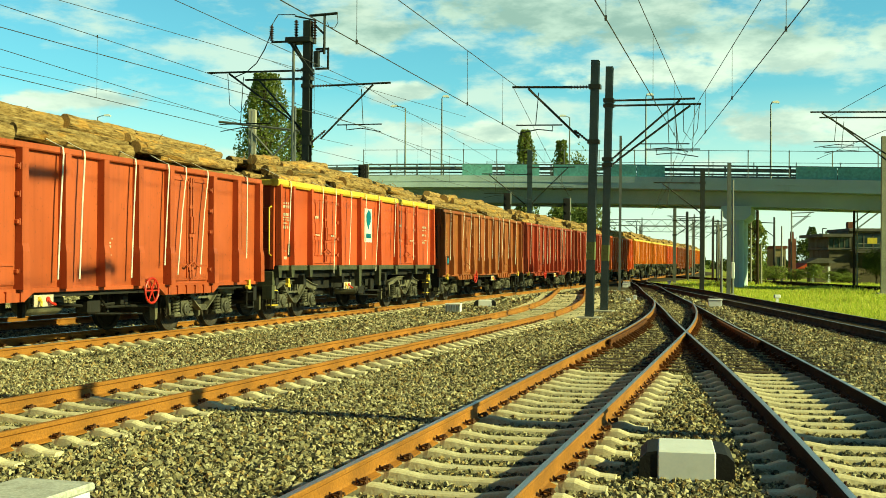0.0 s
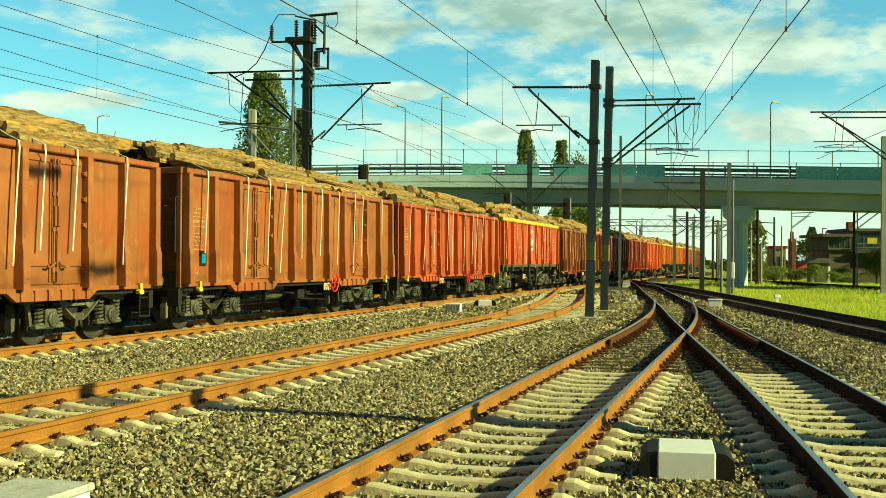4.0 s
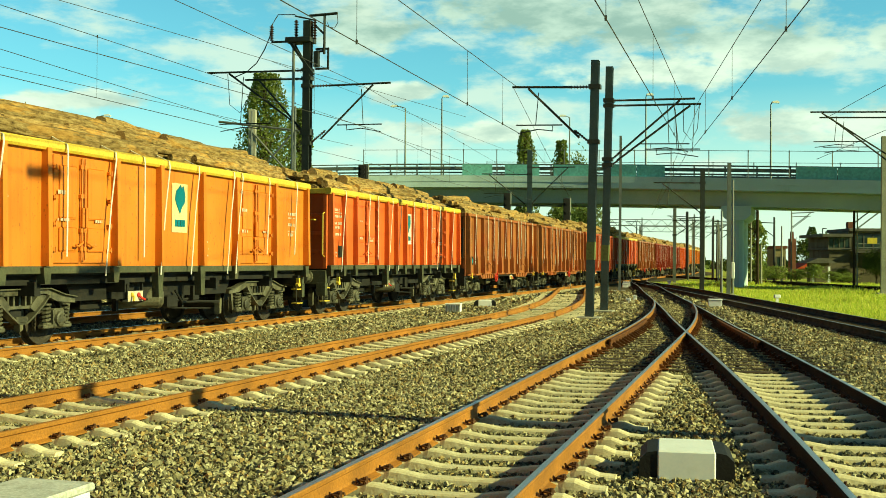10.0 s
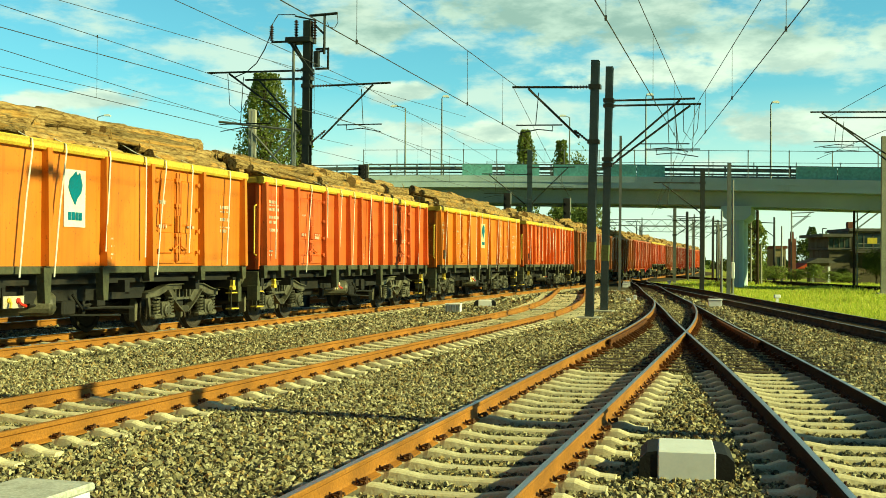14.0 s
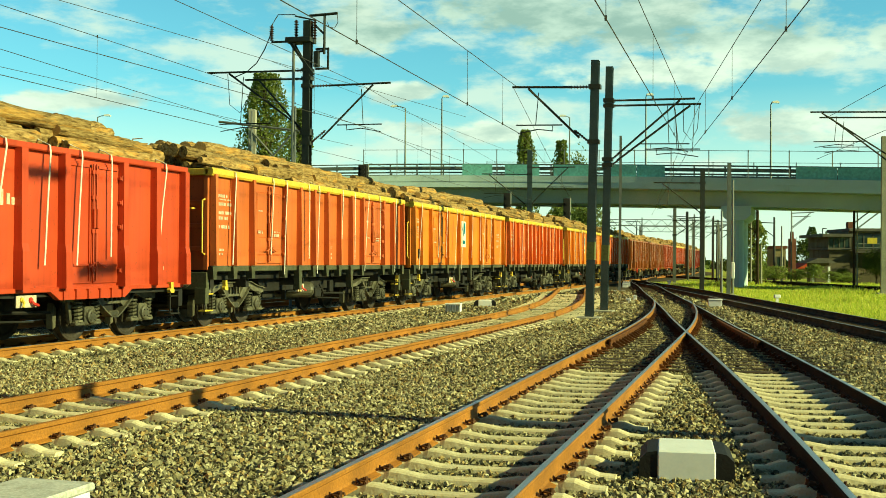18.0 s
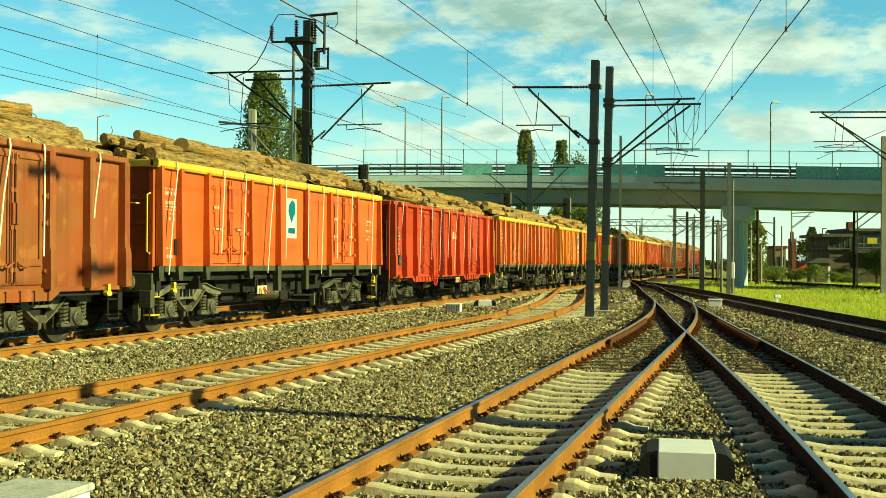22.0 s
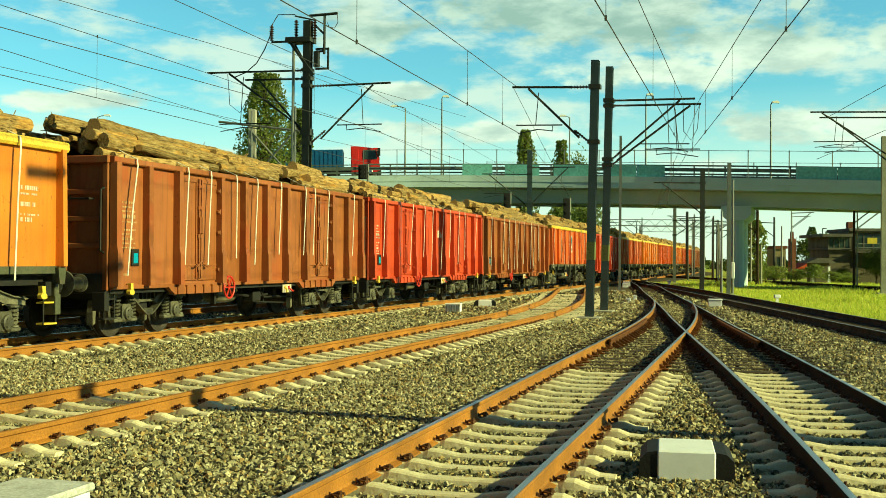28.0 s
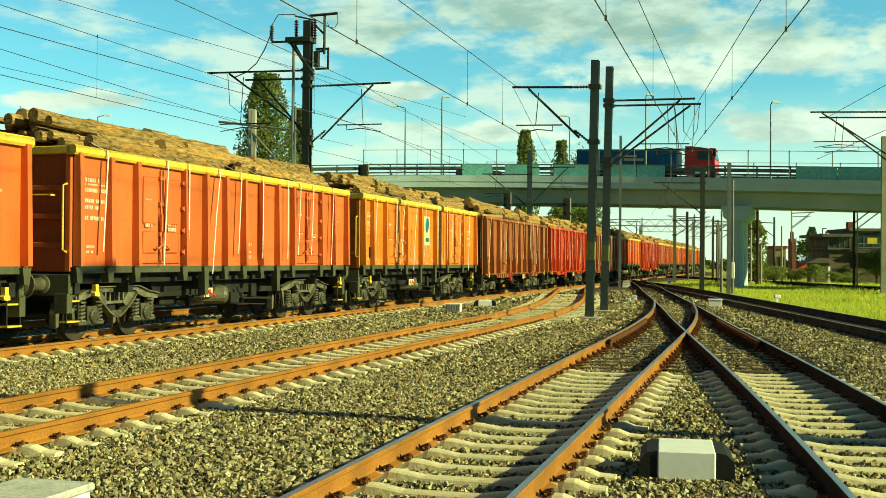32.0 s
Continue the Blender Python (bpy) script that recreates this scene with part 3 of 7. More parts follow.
def bark_mat(name, scale, islands):
    """Rough bark: furrows along the log, torn patches of pale wood, and a tone of its own for each log."""
    m = bpy.data.materials.new(name)
    m.use_nodes = True
    nt = m.node_tree
    p = nt.nodes["Principled BSDF"]
    p.inputs["Roughness"].default_value, p.inputs["Specular IOR Level"].default_value = 0.95, 0.1
    tc = nt.nodes.new("ShaderNodeTexCoord")
    src = nt.nodes.new("ShaderNodeNewGeometry").outputs["Random Per Island"] if islands else nt.nodes.new("ShaderNodeObjectInfo").outputs["Random"]
    k, add = nt.nodes.new("ShaderNodeMath"), nt.nodes.new("ShaderNodeVectorMath")
    k.operation, k.inputs[1].default_value = "MULTIPLY", 40.0
    nt.links.new(src, k.inputs[0])
    nt.links.new(tc.outputs["Object"], add.inputs[0])
    nt.links.new(k.outputs[0], add.inputs[1])

    def grain(mul, detail):
        mp, n = nt.nodes.new("ShaderNodeMapping"), nt.nodes.new("ShaderNodeTexNoise")
        mp.inputs["Scale"].default_value = tuple(q * mul for q in scale)
        n.inputs["Scale"].default_value, n.inputs["Detail"].default_value, n.inputs["Roughness"].default_value = 1.0, detail, 0.65
        nt.links.new(add.outputs[0], mp.inputs["Vector"])
        nt.links.new(mp.outputs[0], n.inputs["Vector"])
        return n.outputs["Fac"]

    def ramp(fac, stops):
        r = nt.nodes.new("ShaderNodeValToRGB")
        els = r.color_ramp.elements
        while len(els) < len(stops):
            els.new(0.5)
        for el, (at, c) in zip(els, stops):
            el.position, el.color = at, (*c, 1)
        nt.links.new(fac, r.inputs["Fac"])
        return r.outputs["Color"]

    def mix(blend, fac, a, b):
        mx = nt.nodes.new("ShaderNodeMix")
        mx.data_type, mx.blend_type = "RGBA", blend
        if isinstance(fac, float):
            mx.inputs[0].default_value = fac
        else:
            nt.links.new(fac, mx.inputs[0])
        nt.links.new(a, mx.inputs[6])
        nt.links.new(b, mx.inputs[7])
        return mx.outputs[2]
    fine, broad = grain(2.2, 8.0), grain(0.5, 4.0)
    bark = ramp(fine, [(0.34, (0.085, 0.055, 0.025)), (0.46, (0.30, 0.21, 0.095)), (0.58, (0.46, 0.345, 0.17)), (0.72, (0.60, 0.47, 0.25))])
    torn = ramp(fine, [(0.35, (0.34, 0.19, 0.06)), (0.65, (0.66, 0.43, 0.16))])
    patch = ramp(broad, [(0.54, (0, 0, 0)), (0.60, (1, 1, 1))])
    col = mix("MIX", patch, bark, torn)
    tone = ramp(src, [(0.0, (0.55, 0.54, 0.52)), (0.35, (1.0, 0.92, 0.82)), (0.7, (0.78, 0.74, 0.66)), (1.0, (1.1, 1.0, 0.9))])
    nt.links.new(mix("MULTIPLY", 1.0, col, tone), p.inputs["Base Color"])
    b = nt.nodes.new("ShaderNodeBump")
    b.inputs["Strength"].default_value, b.inputs["Distance"].default_value = 1.0, 0.05
    nt.links.new(fine, b.inputs["Height"])
    nt.links.new(b.outputs["Normal"], p.inputs["Normal"])
    return m


BARK = bark_mat("log_bark", (5.0, 1.6, 1.6), False)
HEAP = bark_mat("heap_bark", (2.0, 9.0, 9.0), True)
CUT = mat("cut_wood", (0.50, 0.32, 0.13), 0.9, var=0.25, scale=6, fine=30, bump=0.4, rand=0.25, stain=0.4, stain_color=(0.14, 0.08, 0.03))
MESHES = {}


def cached(key, make, material, smooth=False):
    if key not in MESHES:
        MESHES[key] = make().mesh(key[0], material, smooth)
    return MESHES[key]


def rng_of(*key):
    return random.Random(str(key))


def log_mesh(k):
    key = ("log", k)
    if key not in MESHES:
        r = rng_of("log", k)
        n, rings, length = 11, 12, 1.0
        vs, fs = [], []
        ph = [r.uniform(0, 6.28) for _ in range(4)]
        for i in range(rings):
            x = -0.5 + i / (rings - 1)
            taper = 1.0 - 0.14 * (i / (rings - 1))
            bx, bz = 0.12 * math.sin(2.2 * x + ph[0]), 0.12 * math.sin(2.7 * x + ph[1])
            for q in range(n):
                a = 2 * math.pi * q / n
                rad = taper * (1 + 0.07 * math.sin(2 * a + ph[2] + 3 * x) + 0.11 * r.uniform(-1, 1))
                vs.append((x * length, bx + rad * math.cos(a), bz + rad * math.sin(a)))
        for i in range(rings - 1):
            for q in range(n):
                w = (q + 1) % n
                fs.append((i * n + q, i * n + w, (i + 1) * n + w, (i + 1) * n + q))
        fs.append(tuple(reversed(range(n))))
        fs.append(tuple((rings - 1) * n + q for q in range(n)))
        me = MB().add(vs, fs).mesh("log", BARK)
        me.materials.append(CUT)
        me.shade_smooth()
        for p in me.polygons[-2:]:
            p.material_index, p.use_smooth = 1, False
        MESHES[key] = me
    return MESHES[key]


# loads that stand higher than the rest
PILES = {14: 0.18, 16: 0.12, 17: 0.05, 18: 0.10, 20: 0.08, 22: 0.2, 23: 0.14, 24: 0.2, 26: 0.16, 27: 0.0, 28: 0.12}


def heap_mesh(v):
    """The body of a load: layers of close-laid logs with knots and broken twigs, from the floor of the heap up to its crown; z = 0 is the rim."""
    def make():
        r, mb = rng_of("heap", v), MB()
        bays = [(-4.3, 3.9), (0.0, 4.1), (4.25, 3.9)] if v % 3 else [(-3.15, 6.0), (3.2, 5.9)]
        for bx, length in bays:
            up = r.uniform(0.78, 1.12)
            for layer in (0, 1):
                y = -1.34
                while y < 1.30:
                    rad = r.uniform(0.055, 0.15)
                    y += rad
                    if y + rad > 1.37:
                        break
                    z = up * 0.56 * (1 - (abs(y) / 1.45) ** 2.2) - layer * 0.22 - rad * 0.6 + r.uniform(-0.05, 0.05)
                    le = length * r.uniform(0.7, 1.04)
                    x0 = bx + r.uniform(-0.3, 0.3) - le / 2
                    x0 = min(max(x0, -6.28), 6.28 - le)
                    bend, tip = r.uniform(-0.05, 0.05) * (abs(y) < 1.1), r.uniform(-0.07, 0.07)
                    pts = [(x0 + le * q / 5, y + bend * math.sin(q * 0.9) + r.uniform(-0.012, 0.012), z + tip * q / 5 + r.uniform(-0.015, 0.015)) for q in range(6)]
                    mb.tube(pts, rad, 8, rad * r.uniform(0.72, 0.95))
                    y += rad * 0.85
            for q in range(9):
                x, y, a = bx + r.uniform(-0.5, 0.5) * length, r.uniform(-1.1, 0.9), r.uniform(-1.2, 1.2)
                z = up * 0.56 * (1 - (abs(y) / 1.45) ** 2.2)
                mb.tube([(x, y, z - 0.05), (x + 0.12 * a, y + r.uniform(-0.1, 0.1), z + r.uniform(0.03, 0.10)), (x + 0.22 * a, y + r.uniform(-0.1, 0.1), z + r.uniform(0.05, 0.17))], 0.016, 4, 0.007)
        return mb
    return cached(("timber_load", v), make, HEAP)


def load_logs(w, i, top, far):
    r = rng_of("load", i)
    v = r.randrange(6)
    crown = r.uniform(1.04, 1.18) + PILES.get(i, 0.08)
    turn = Matrix.Rotation(math.pi, 4, "Z") if r.random() < 0.5 else Matrix.Identity(4)
    tagged(part("timber_load", heap_mesh(v), None, w, m=Matrix.Translation((0, 0, top - 0.05)) @ turn @ Matrix.Diagonal((1, 1, crown, 1))), kind="stuff")
    # single logs lie on top of the heap
    for q in range(8 if far else 24):
        rad, le = r.uniform(0.06, 0.185), r.uniform(1.3, 3.9)
        yaw = r.uniform(-4, 4)
        room = 1.39 - rad * 1.25 - le / 2 * abs(math.sin(radians(yaw)))
        y = r.uniform(-room, min(room, 0.95))
        x = r.uniform(-6.25 + le / 2, 6.25 - le / 2)
        z = top - 0.05 + crown * 0.56 * (1 - (abs(y) / 1.45) ** 2.2) + rad * r.uniform(0.0, 0.35)
        m = Matrix.Translation((x, y, z)) @ Matrix.Rotation(radians(yaw), 4, "Z") @ Matrix.Rotation(radians(r.uniform(-2.5, 2.5)), 4, "Y")
        if r.random() < 0.5:
            m = m @ Matrix.Rotation(math.pi, 4, "Z")
        part("log", log_mesh(r.randrange(7)), None, w, m=m @ Matrix.Rotation(r.uniform(0, 6.28), 4, "X") @ Matrix.Diagonal((le, rad, rad, 1)))


def spring_mesh():
    def make():
        pts = [(0.075 * math.cos(0.7854 * k), 0.075 * math.sin(0.7854 * k), 0.30 * k / 36) for k in range(37)]
        return MB().tube(pts, 0.022, 5).tube([(0, 0, -0.03), (0, 0, 0.0)], 0.10, 10).tube([(0, 0, 0.30), (0, 0, 0.33)], 0.10, 10)
    return cached(("spring",), make, BOGIE)


def lathe(points, n=28, axis="y"):
    """points: (along, radius); turned round the y axis."""
    vs, fs = [], []
    for a, r in points:
        for k in range(n):
            t = 2 * math.pi * k / n
            vs.append((r * math.cos(t), a, r * math.sin(t)))
    for i in range(len(points) - 1):
        for k in range(n):
            j = (k + 1) % n
            fs.append((i * n + k, (i + 1) * n + k, (i + 1) * n + j, i * n + j))
    return MB().add(vs, fs)


def wheelset_mesh():
    def make():
        mb = lathe([(-1.05, 0.0), (-1.05, 0.07), (-0.84, 0.075), (-0.82, 0.12), (-0.80, 0.36), (-0.82, 0.40), (-0.82, 0.455), (-0.715, 0.462), (-0.69, 0.49), (-0.675, 0.485),
                    (-0.675, 0.40), (-0.70, 0.36), (-0.70, 0.12), (-0.66, 0.085), (0.66, 0.085), (0.70, 0.12), (0.70, 0.36), (0.675, 0.40), (0.675, 0.485), (0.69, 0.49),
                    (0.715, 0.462), (0.82, 0.455), (0.82, 0.40), (0.80, 0.36), (0.82, 0.12), (0.84, 0.075), (1.05, 0.07), (1.05, 0.0)])
        for k in range(6):
            a = k * math.pi / 3
            mb.tube([(0.2 * math.cos(a), -0.83, 0.2 * math.sin(a)), (0.2 * math.cos(a), -0.80, 0.2 * math.sin(a))], 0.025, 6)
        return mb
    return cached(("wheelset",), make, WHEEL, False)


def side_frame_mesh():
    def make():
        mb = MB().prism([(-1.52, 0.72), (-1.52, 0.82), (-1.15, 0.87), (-0.75, 0.98), (0.75, 0.98), (1.15, 0.87), (1.52, 0.82), (1.52, 0.72), (1.0, 0.76), (0.62, 0.88), (-0.62, 0.88), (-1.0, 0.76)], -0.08, 0.02)
        top = [(-1.52, 0.82), (-1.15, 0.87), (-0.75, 0.98), (0.75, 0.98), (1.15, 0.87), (1.52, 0.82)]
        mb.prism(top + [(x, z + 0.02) for x, z in reversed(top)], -0.14, 0.03)
        low = [(-0.70, 0.84), (-0.55, 0.70), (-0.30, 0.52), (-0.10, 0.40), (0.10, 0.40), (0.30, 0.52), (0.55, 0.70), (0.70, 0.84)]
        mb.prism(low + [(x, z + 0.035) for x, z in reversed(low)], -0.14, 0.02)
        for s in (-1, 1):
            mb.prism([(s * 0.72, 0.90), (s * 0.48, 0.90), (s * 0.24, 0.68), (s * 0.40, 0.58), (s * 0.70, 0.83)], -0.08, 0.01)
            mb.prism([(s * 1.42, 0.82), (s * 1.34, 0.82), (s * 1.26, 0.36), (s * 1.33, 0.34)], -0.06, 0.0)
        mb.box(-0.16, 0.16, -0.12, 0.02, 0.42, 0.53, 0.02)
        mb.prism([(-0.62, 0.66), (0.62, 0.66), (0.58, 0.71), (-0.58, 0.71)], -0.07, 0.0)
        for x in (-0.30, -0.15, 0.0, 0.15, 0.30):
            mb.box(x - 0.022, x + 0.022, -0.06, 0.0, 0.70, 0.9)
        return mb
    return cached(("side_frame",), make, BOGIE)


def axlebox_mesh():
    def make():
        mb = MB().box(-0.15, 0.15, -0.16, 0.02, 0.30, 0.64, 0.03).box(-0.40, 0.40, -0.13, 0.0, 0.30, 0.37, 0.015)
        mb.join(lathe([(-0.21, 0.0), (-0.21, 0.10), (-0.195, 0.13), (-0.15, 0.14), (-0.15, 0.0)], 14), Matrix.Translation((0, 0, 0.46)))
        for a in range(4):
            mb.tube([(0.085 * math.cos(a * 1.57 + 0.78), -0.225, 0.46 + 0.085 * math.sin(a * 1.57 + 0.78)), (0.085 * math.cos(a * 1.57 + 0.78), -0.2, 0.46 + 0.085 * math.sin(a * 1.57 + 0.78))], 0.016, 6)
        return mb
    return cached(("axlebox",), make, BOGIE)


def build_bogie(w, x, wheels, far):
    # hangs under the wagon's frame; its own space has z = 0 on the rail
    def beams():
        return MB().box(-0.16, 0.16, -0.98, 0.98, 0.5, 0.86, 0.02)
    bogie = part("bogie", cached(("bogie",), beams, FRAME_DARK), None, w, m=Matrix.Translation((x, 0, 0)))
    sides = (-1,) if far else (-1, 1)
    for s in sides if not far else ():
        part("end_beam", cached(("end_beam",), lambda: MB().box(-0.05, 0.05, -0.98, 0.98, 0.74, 0.86), FRAME_DARK), None, bogie, m=Matrix.Translation((s * 1.38, 0, 0)))
    for s in sides:
        flip = Matrix.Identity(4) if s < 0 else Matrix.Rotation(math.pi, 4, "Z")
        part("side_frame", side_frame_mesh(), None, bogie, m=Matrix.Translation((0, s * 1.0, 0)) @ flip)
        for ax in (-0.9, 0.9):
            part("axlebox", axlebox_mesh(), None, bogie, m=Matrix.Translation((ax, s * 1.04, 0)) @ flip)
            for d in (-0.27, 0.27):
                part("spring", spring_mesh(), None, bogie, m=Matrix.Translation((ax + d, s * 1.10, 0.40)))
    if not far:
        def shoe():
            return MB().prism([(-0.05, 0.25), (0.03, 0.28), (0.05, 0.6), (-0.02, 0.72), (-0.06, 0.5)], -0.83, -0.70)
        for ax, d in ((-0.9, -0.56), (0.9, 0.56), (-0.9, 0.54), (0.9, -0.54)):
            part("brake_shoe", cached(("brake_shoe",), shoe, BOGIE), None, bogie, m=Matrix.Translation((ax + d, 0, 0)))
    for ax in (-0.9, 0.9):
        ws = part("wheelset", wheelset_mesh(), None, bogie, m=Matrix.Translation((ax, 0, 0.46)))
        if not far:
            wheels.append(ws)


def stencil_mesh(k, wide, high):
    """A block of writing too small to read, as bars."""
    def make():
        r = rng_of("stencil", k)
        mb = MB()
        z = high
        while z > 0.03:
            h = r.choice((0.03, 0.045, 0.07))
            x = 0.0
            end = wide * r.uniform(0.6, 1.0)
            while x < end:
                b = r.uniform(0.018, 0.06)
                mb.box(x, min(x + b, end), -0.002, 0.002, z - h, z)
                x += b + 0.014 + (0.05 if r.random() < 0.15 else 0)
            z -= h + r.choice((0.03, 0.05, 0.12))
        return mb
    return make


def leaf_logo():
    pts = [(0.0, -0.28), (0.06, -0.16), (0.17, -0.06), (0.21, 0.08), (0.17, 0.2), (0.13, 0.3), (0.06, 0.24), (0.02, 0.32), (-0.07, 0.24), (-0.16, 0.18), (-0.2, 0.02), (-0.12, -0.12)]
    mb = MB().prism(pts, -0.004, 0.004)
    return mb


WHEELS = []
wagons = []


def build_wagon(i):
    spec = ORDER[i]
    key = spec.strip("+*")
    rim, logo = "+" in spec, "*" in spec
    far = i < NEAR
    paint = wagon_paint(key)
    r = rng_of("wagon", i)
    label = "%s open wagon with %s, loaded with logs" % (WORDS[key], "a yellow top rim" if rim else "ribbed sides and straps")
    w = thing("open_wagon", label, "freight wagon", group="wagons of the train")
    wheels = []
    half, wall = 6.4, 1.44
    z0, top = (1.38, 3.46) if rim else (1.02, 3.40)
    doors = [(-4.1, -2.3), (2.3, 4.1)]
    if not rim:
        posts = [-6.36, -5.25, -4.1, -2.3, -1.15, 0.0, 1.15, 2.3, 4.1, 5.25, 6.36]
    elif logo and i != 17:
        posts, doors = [-6.36, -5.6, -4.45, -2.4, -0.85, 0.85, 2.4, 4.45, 6.36], [(-4.45, -2.4), (2.4, 4.45)]
    else:
        posts, doors = [-6.36, -5.4, -4.5, -2.7, -1.8, -0.9, 0.0, 0.9, 1.8, 2.7, 4.5, 5.4, 6.36], [(-4.5, -2.7), (2.7, 4.5)]
    tag = "plain" if not rim else "ribbed" if len(posts) > 10 else "logo"
    side_posts = (-1,) if far else (-1, 1)

    def wall_mesh():
        return MB().box(-half, half, -0.025, 0.025, z0, top - 0.06)
    for s in (-1, 1):
        part("side_wall", cached(("side_wall", tag, key), wall_mesh, paint), None, w, m=Matrix.Translation((0, s * wall, 0)))

    for s in (-1, 1):
        flip = Matrix.Identity(4) if s < 0 else Matrix.Rotation(math.pi, 4, "Z")
        end = part("end_wall", cached(("end_wall", tag, key), lambda: MB().box(-0.025, 0.025, -wall, wall, z0 - 0.1, top - 0.06), paint), None, w, m=Matrix.Translation((s * (half - 0.03), 0, 0)) @ flip)
        if s > 0 and far:
            continue
        for z in (1.75, 2.25, 2.75):
            part("end_rib", cached(("end_rib", key), lambda: MB().box(-0.09, -0.025, -wall + 0.05, wall - 0.05, -0.05, 0.05, 0.015), paint), None, end, m=Matrix.Translation((0, 0, z)))
        for y in (-1.38, 1.38) if s > 0 else (-1.38, -0.5, 0.5, 1.38):
            part("end_post", cached(("end_post", tag, key), lambda: MB().box(-0.11, -0.02, -0.06, 0.06, z0 - 0.1, top - 0.06, 0.015), paint), None, end, m=Matrix.Translation((0, y, 0)))

    def floor_mesh():
        return MB().box(-half + 0.06, half - 0.06, -wall + 0.03, wall - 0.03, z0 - 0.16, z0 - 0.01)
    part("floor_plate", cached(("floor_plate", rim), floor_mesh, FRAME_DARK), None, w)

    # top rim
    def rim_long():
        if rim:
            return MB().prism([(-0.05, -0.085), (0.10, -0.085), (0.13, -0.04), (0.13, 0.05), (0.10, 0.085), (-0.05, 0.085)], -half - 0.12, half + 0.12, "x")
        return MB().prism([(-0.05, -0.05), (0.10, -0.06), (0.12, -0.04), (0.12, 0.05), (-0.05, 0.06)], -half - 0.06, half + 0.06, "x")

    def rim_short():
        return MB().box(-0.05, 0.12, -wall - 0.02, wall + 0.02, -0.07, 0.075, 0.015)
    rmat = YELLOW if rim else paint
    for s in (-1, 1):
        part("top_rim", cached(("top_rim", tag, key), rim_long, rmat), None, w, m=Matrix.Translation((0, s * wall, top - 0.05)) @ (Matrix.Rotation(math.pi, 4, "Z") if s < 0 else Matrix.Identity(4)))
        part("end_rim", cached(("end_rim", tag, key), rim_short, rmat), None, w, m=Matrix.Translation((s * (half + 0.0), 0, top - 0.055)) @ (Matrix.Rotation(math.pi, 4, "Z") if s < 0 else Matrix.Identity(4)))

    # posts: hat sections, heavier low down
    def post_mesh():
        mb = MB()
        if rim:
            vs = [(-0.065, 0, z0), (-0.058, -0.16, z0), (0.058, -0.16, z0), (0.065, 0, z0), (-0.065, 0, top - 0.1), (-0.058, -0.12, top - 0.1), (0.058, -0.12, top - 0.1), (0.065, 0, top - 0.1)]
            mb.add(vs, [(0, 1, 5, 4), (1, 2, 6, 5), (2, 3, 7, 6), (0, 3, 2, 1), (4, 5, 6, 7)])
        else:
            for za, zb, wa, da, wb, db in ((z0 - 0.02, 1.62, 0.095, 0.19, 0.095, 0.18), (1.62, 1.76, 0.095, 0.18, 0.085, 0.15), (1.76, top - 0.1, 0.085, 0.15, 0.085, 0.14)):
                vs = [(-wa, 0, za), (-wa * 0.94, -da, za), (wa * 0.94, -da, za), (wa, 0, za), (-wb, 0, zb), (-wb * 0.94, -db, zb), (wb * 0.94, -db, zb), (wb, 0, zb)]
                mb.add(vs, [(0, 1, 5, 4), (1, 2, 6, 5), (2, 3, 7, 6), (0, 3, 2, 1), (4, 5, 6, 7)])
        return mb
    for s in side_posts:
        for x in posts:
            part("post", cached(("post", rim, key), post_mesh, paint), None, w, m=Matrix.Translation((x, s * (wall + 0.025), 0)) @ (Matrix.Rotation(math.pi, 4, "Z") if s > 0 else Matrix.Identity(4)))

    # side doors: two leaves, lock bars and hinges
    def leaf_mesh():
        mb = MB().box(0.03, 0.80, -0.03, 0.0, z0 + 0.05, top - 0.18, 0.01)
        if rim:
            for a, b in ((z0 + 0.25, 2.05), (2.2, top - 0.35)):
                mb.box(0.16, 0.66, -0.055, -0.03, a, b, 0.022)
        else:
            mb.box(0.10, 0.14, -0.055, -0.03, z0 + 0.1, top - 0.22)
            mb.box(0.10, 0.76, -0.055, -0.03, top - 0.27, top - 0.22)
            mb.box(0.10, 0.76, -0.055, -0.03, z0 + 0.36, z0 + 0.40)
        return mb

    def bar_mesh():
        mb = MB().tube([(0, -0.075, z0 + 0.1), (0, -0.075, top - 0.2)], 0.022, 6)
        for z in (z0 + 0.3, 2.0, 2.6, top - 0.35):
            mb.box(-0.04, 0.04, -0.09, -0.02, z - 0.04, z + 0.04, 0.01)
        mb.box(-0.03, 0.03, -0.12, -0.06, 2.05, 2.4, 0.01)
        return mb.tube([(0.0, -0.11, z0 + 0.42), (0.17, -0.13, z0 + 0.34), (0.25, -0.13, z0 + 0.36)], 0.02, 6)

    def hinge_mesh():
        return MB().box(-0.05, 0.05, -0.10, -0.02, -0.035, 0.035, 0.012).tube([(0, -0.1, -0.05), (0, -0.1, 0.05)], 0.018, 6)
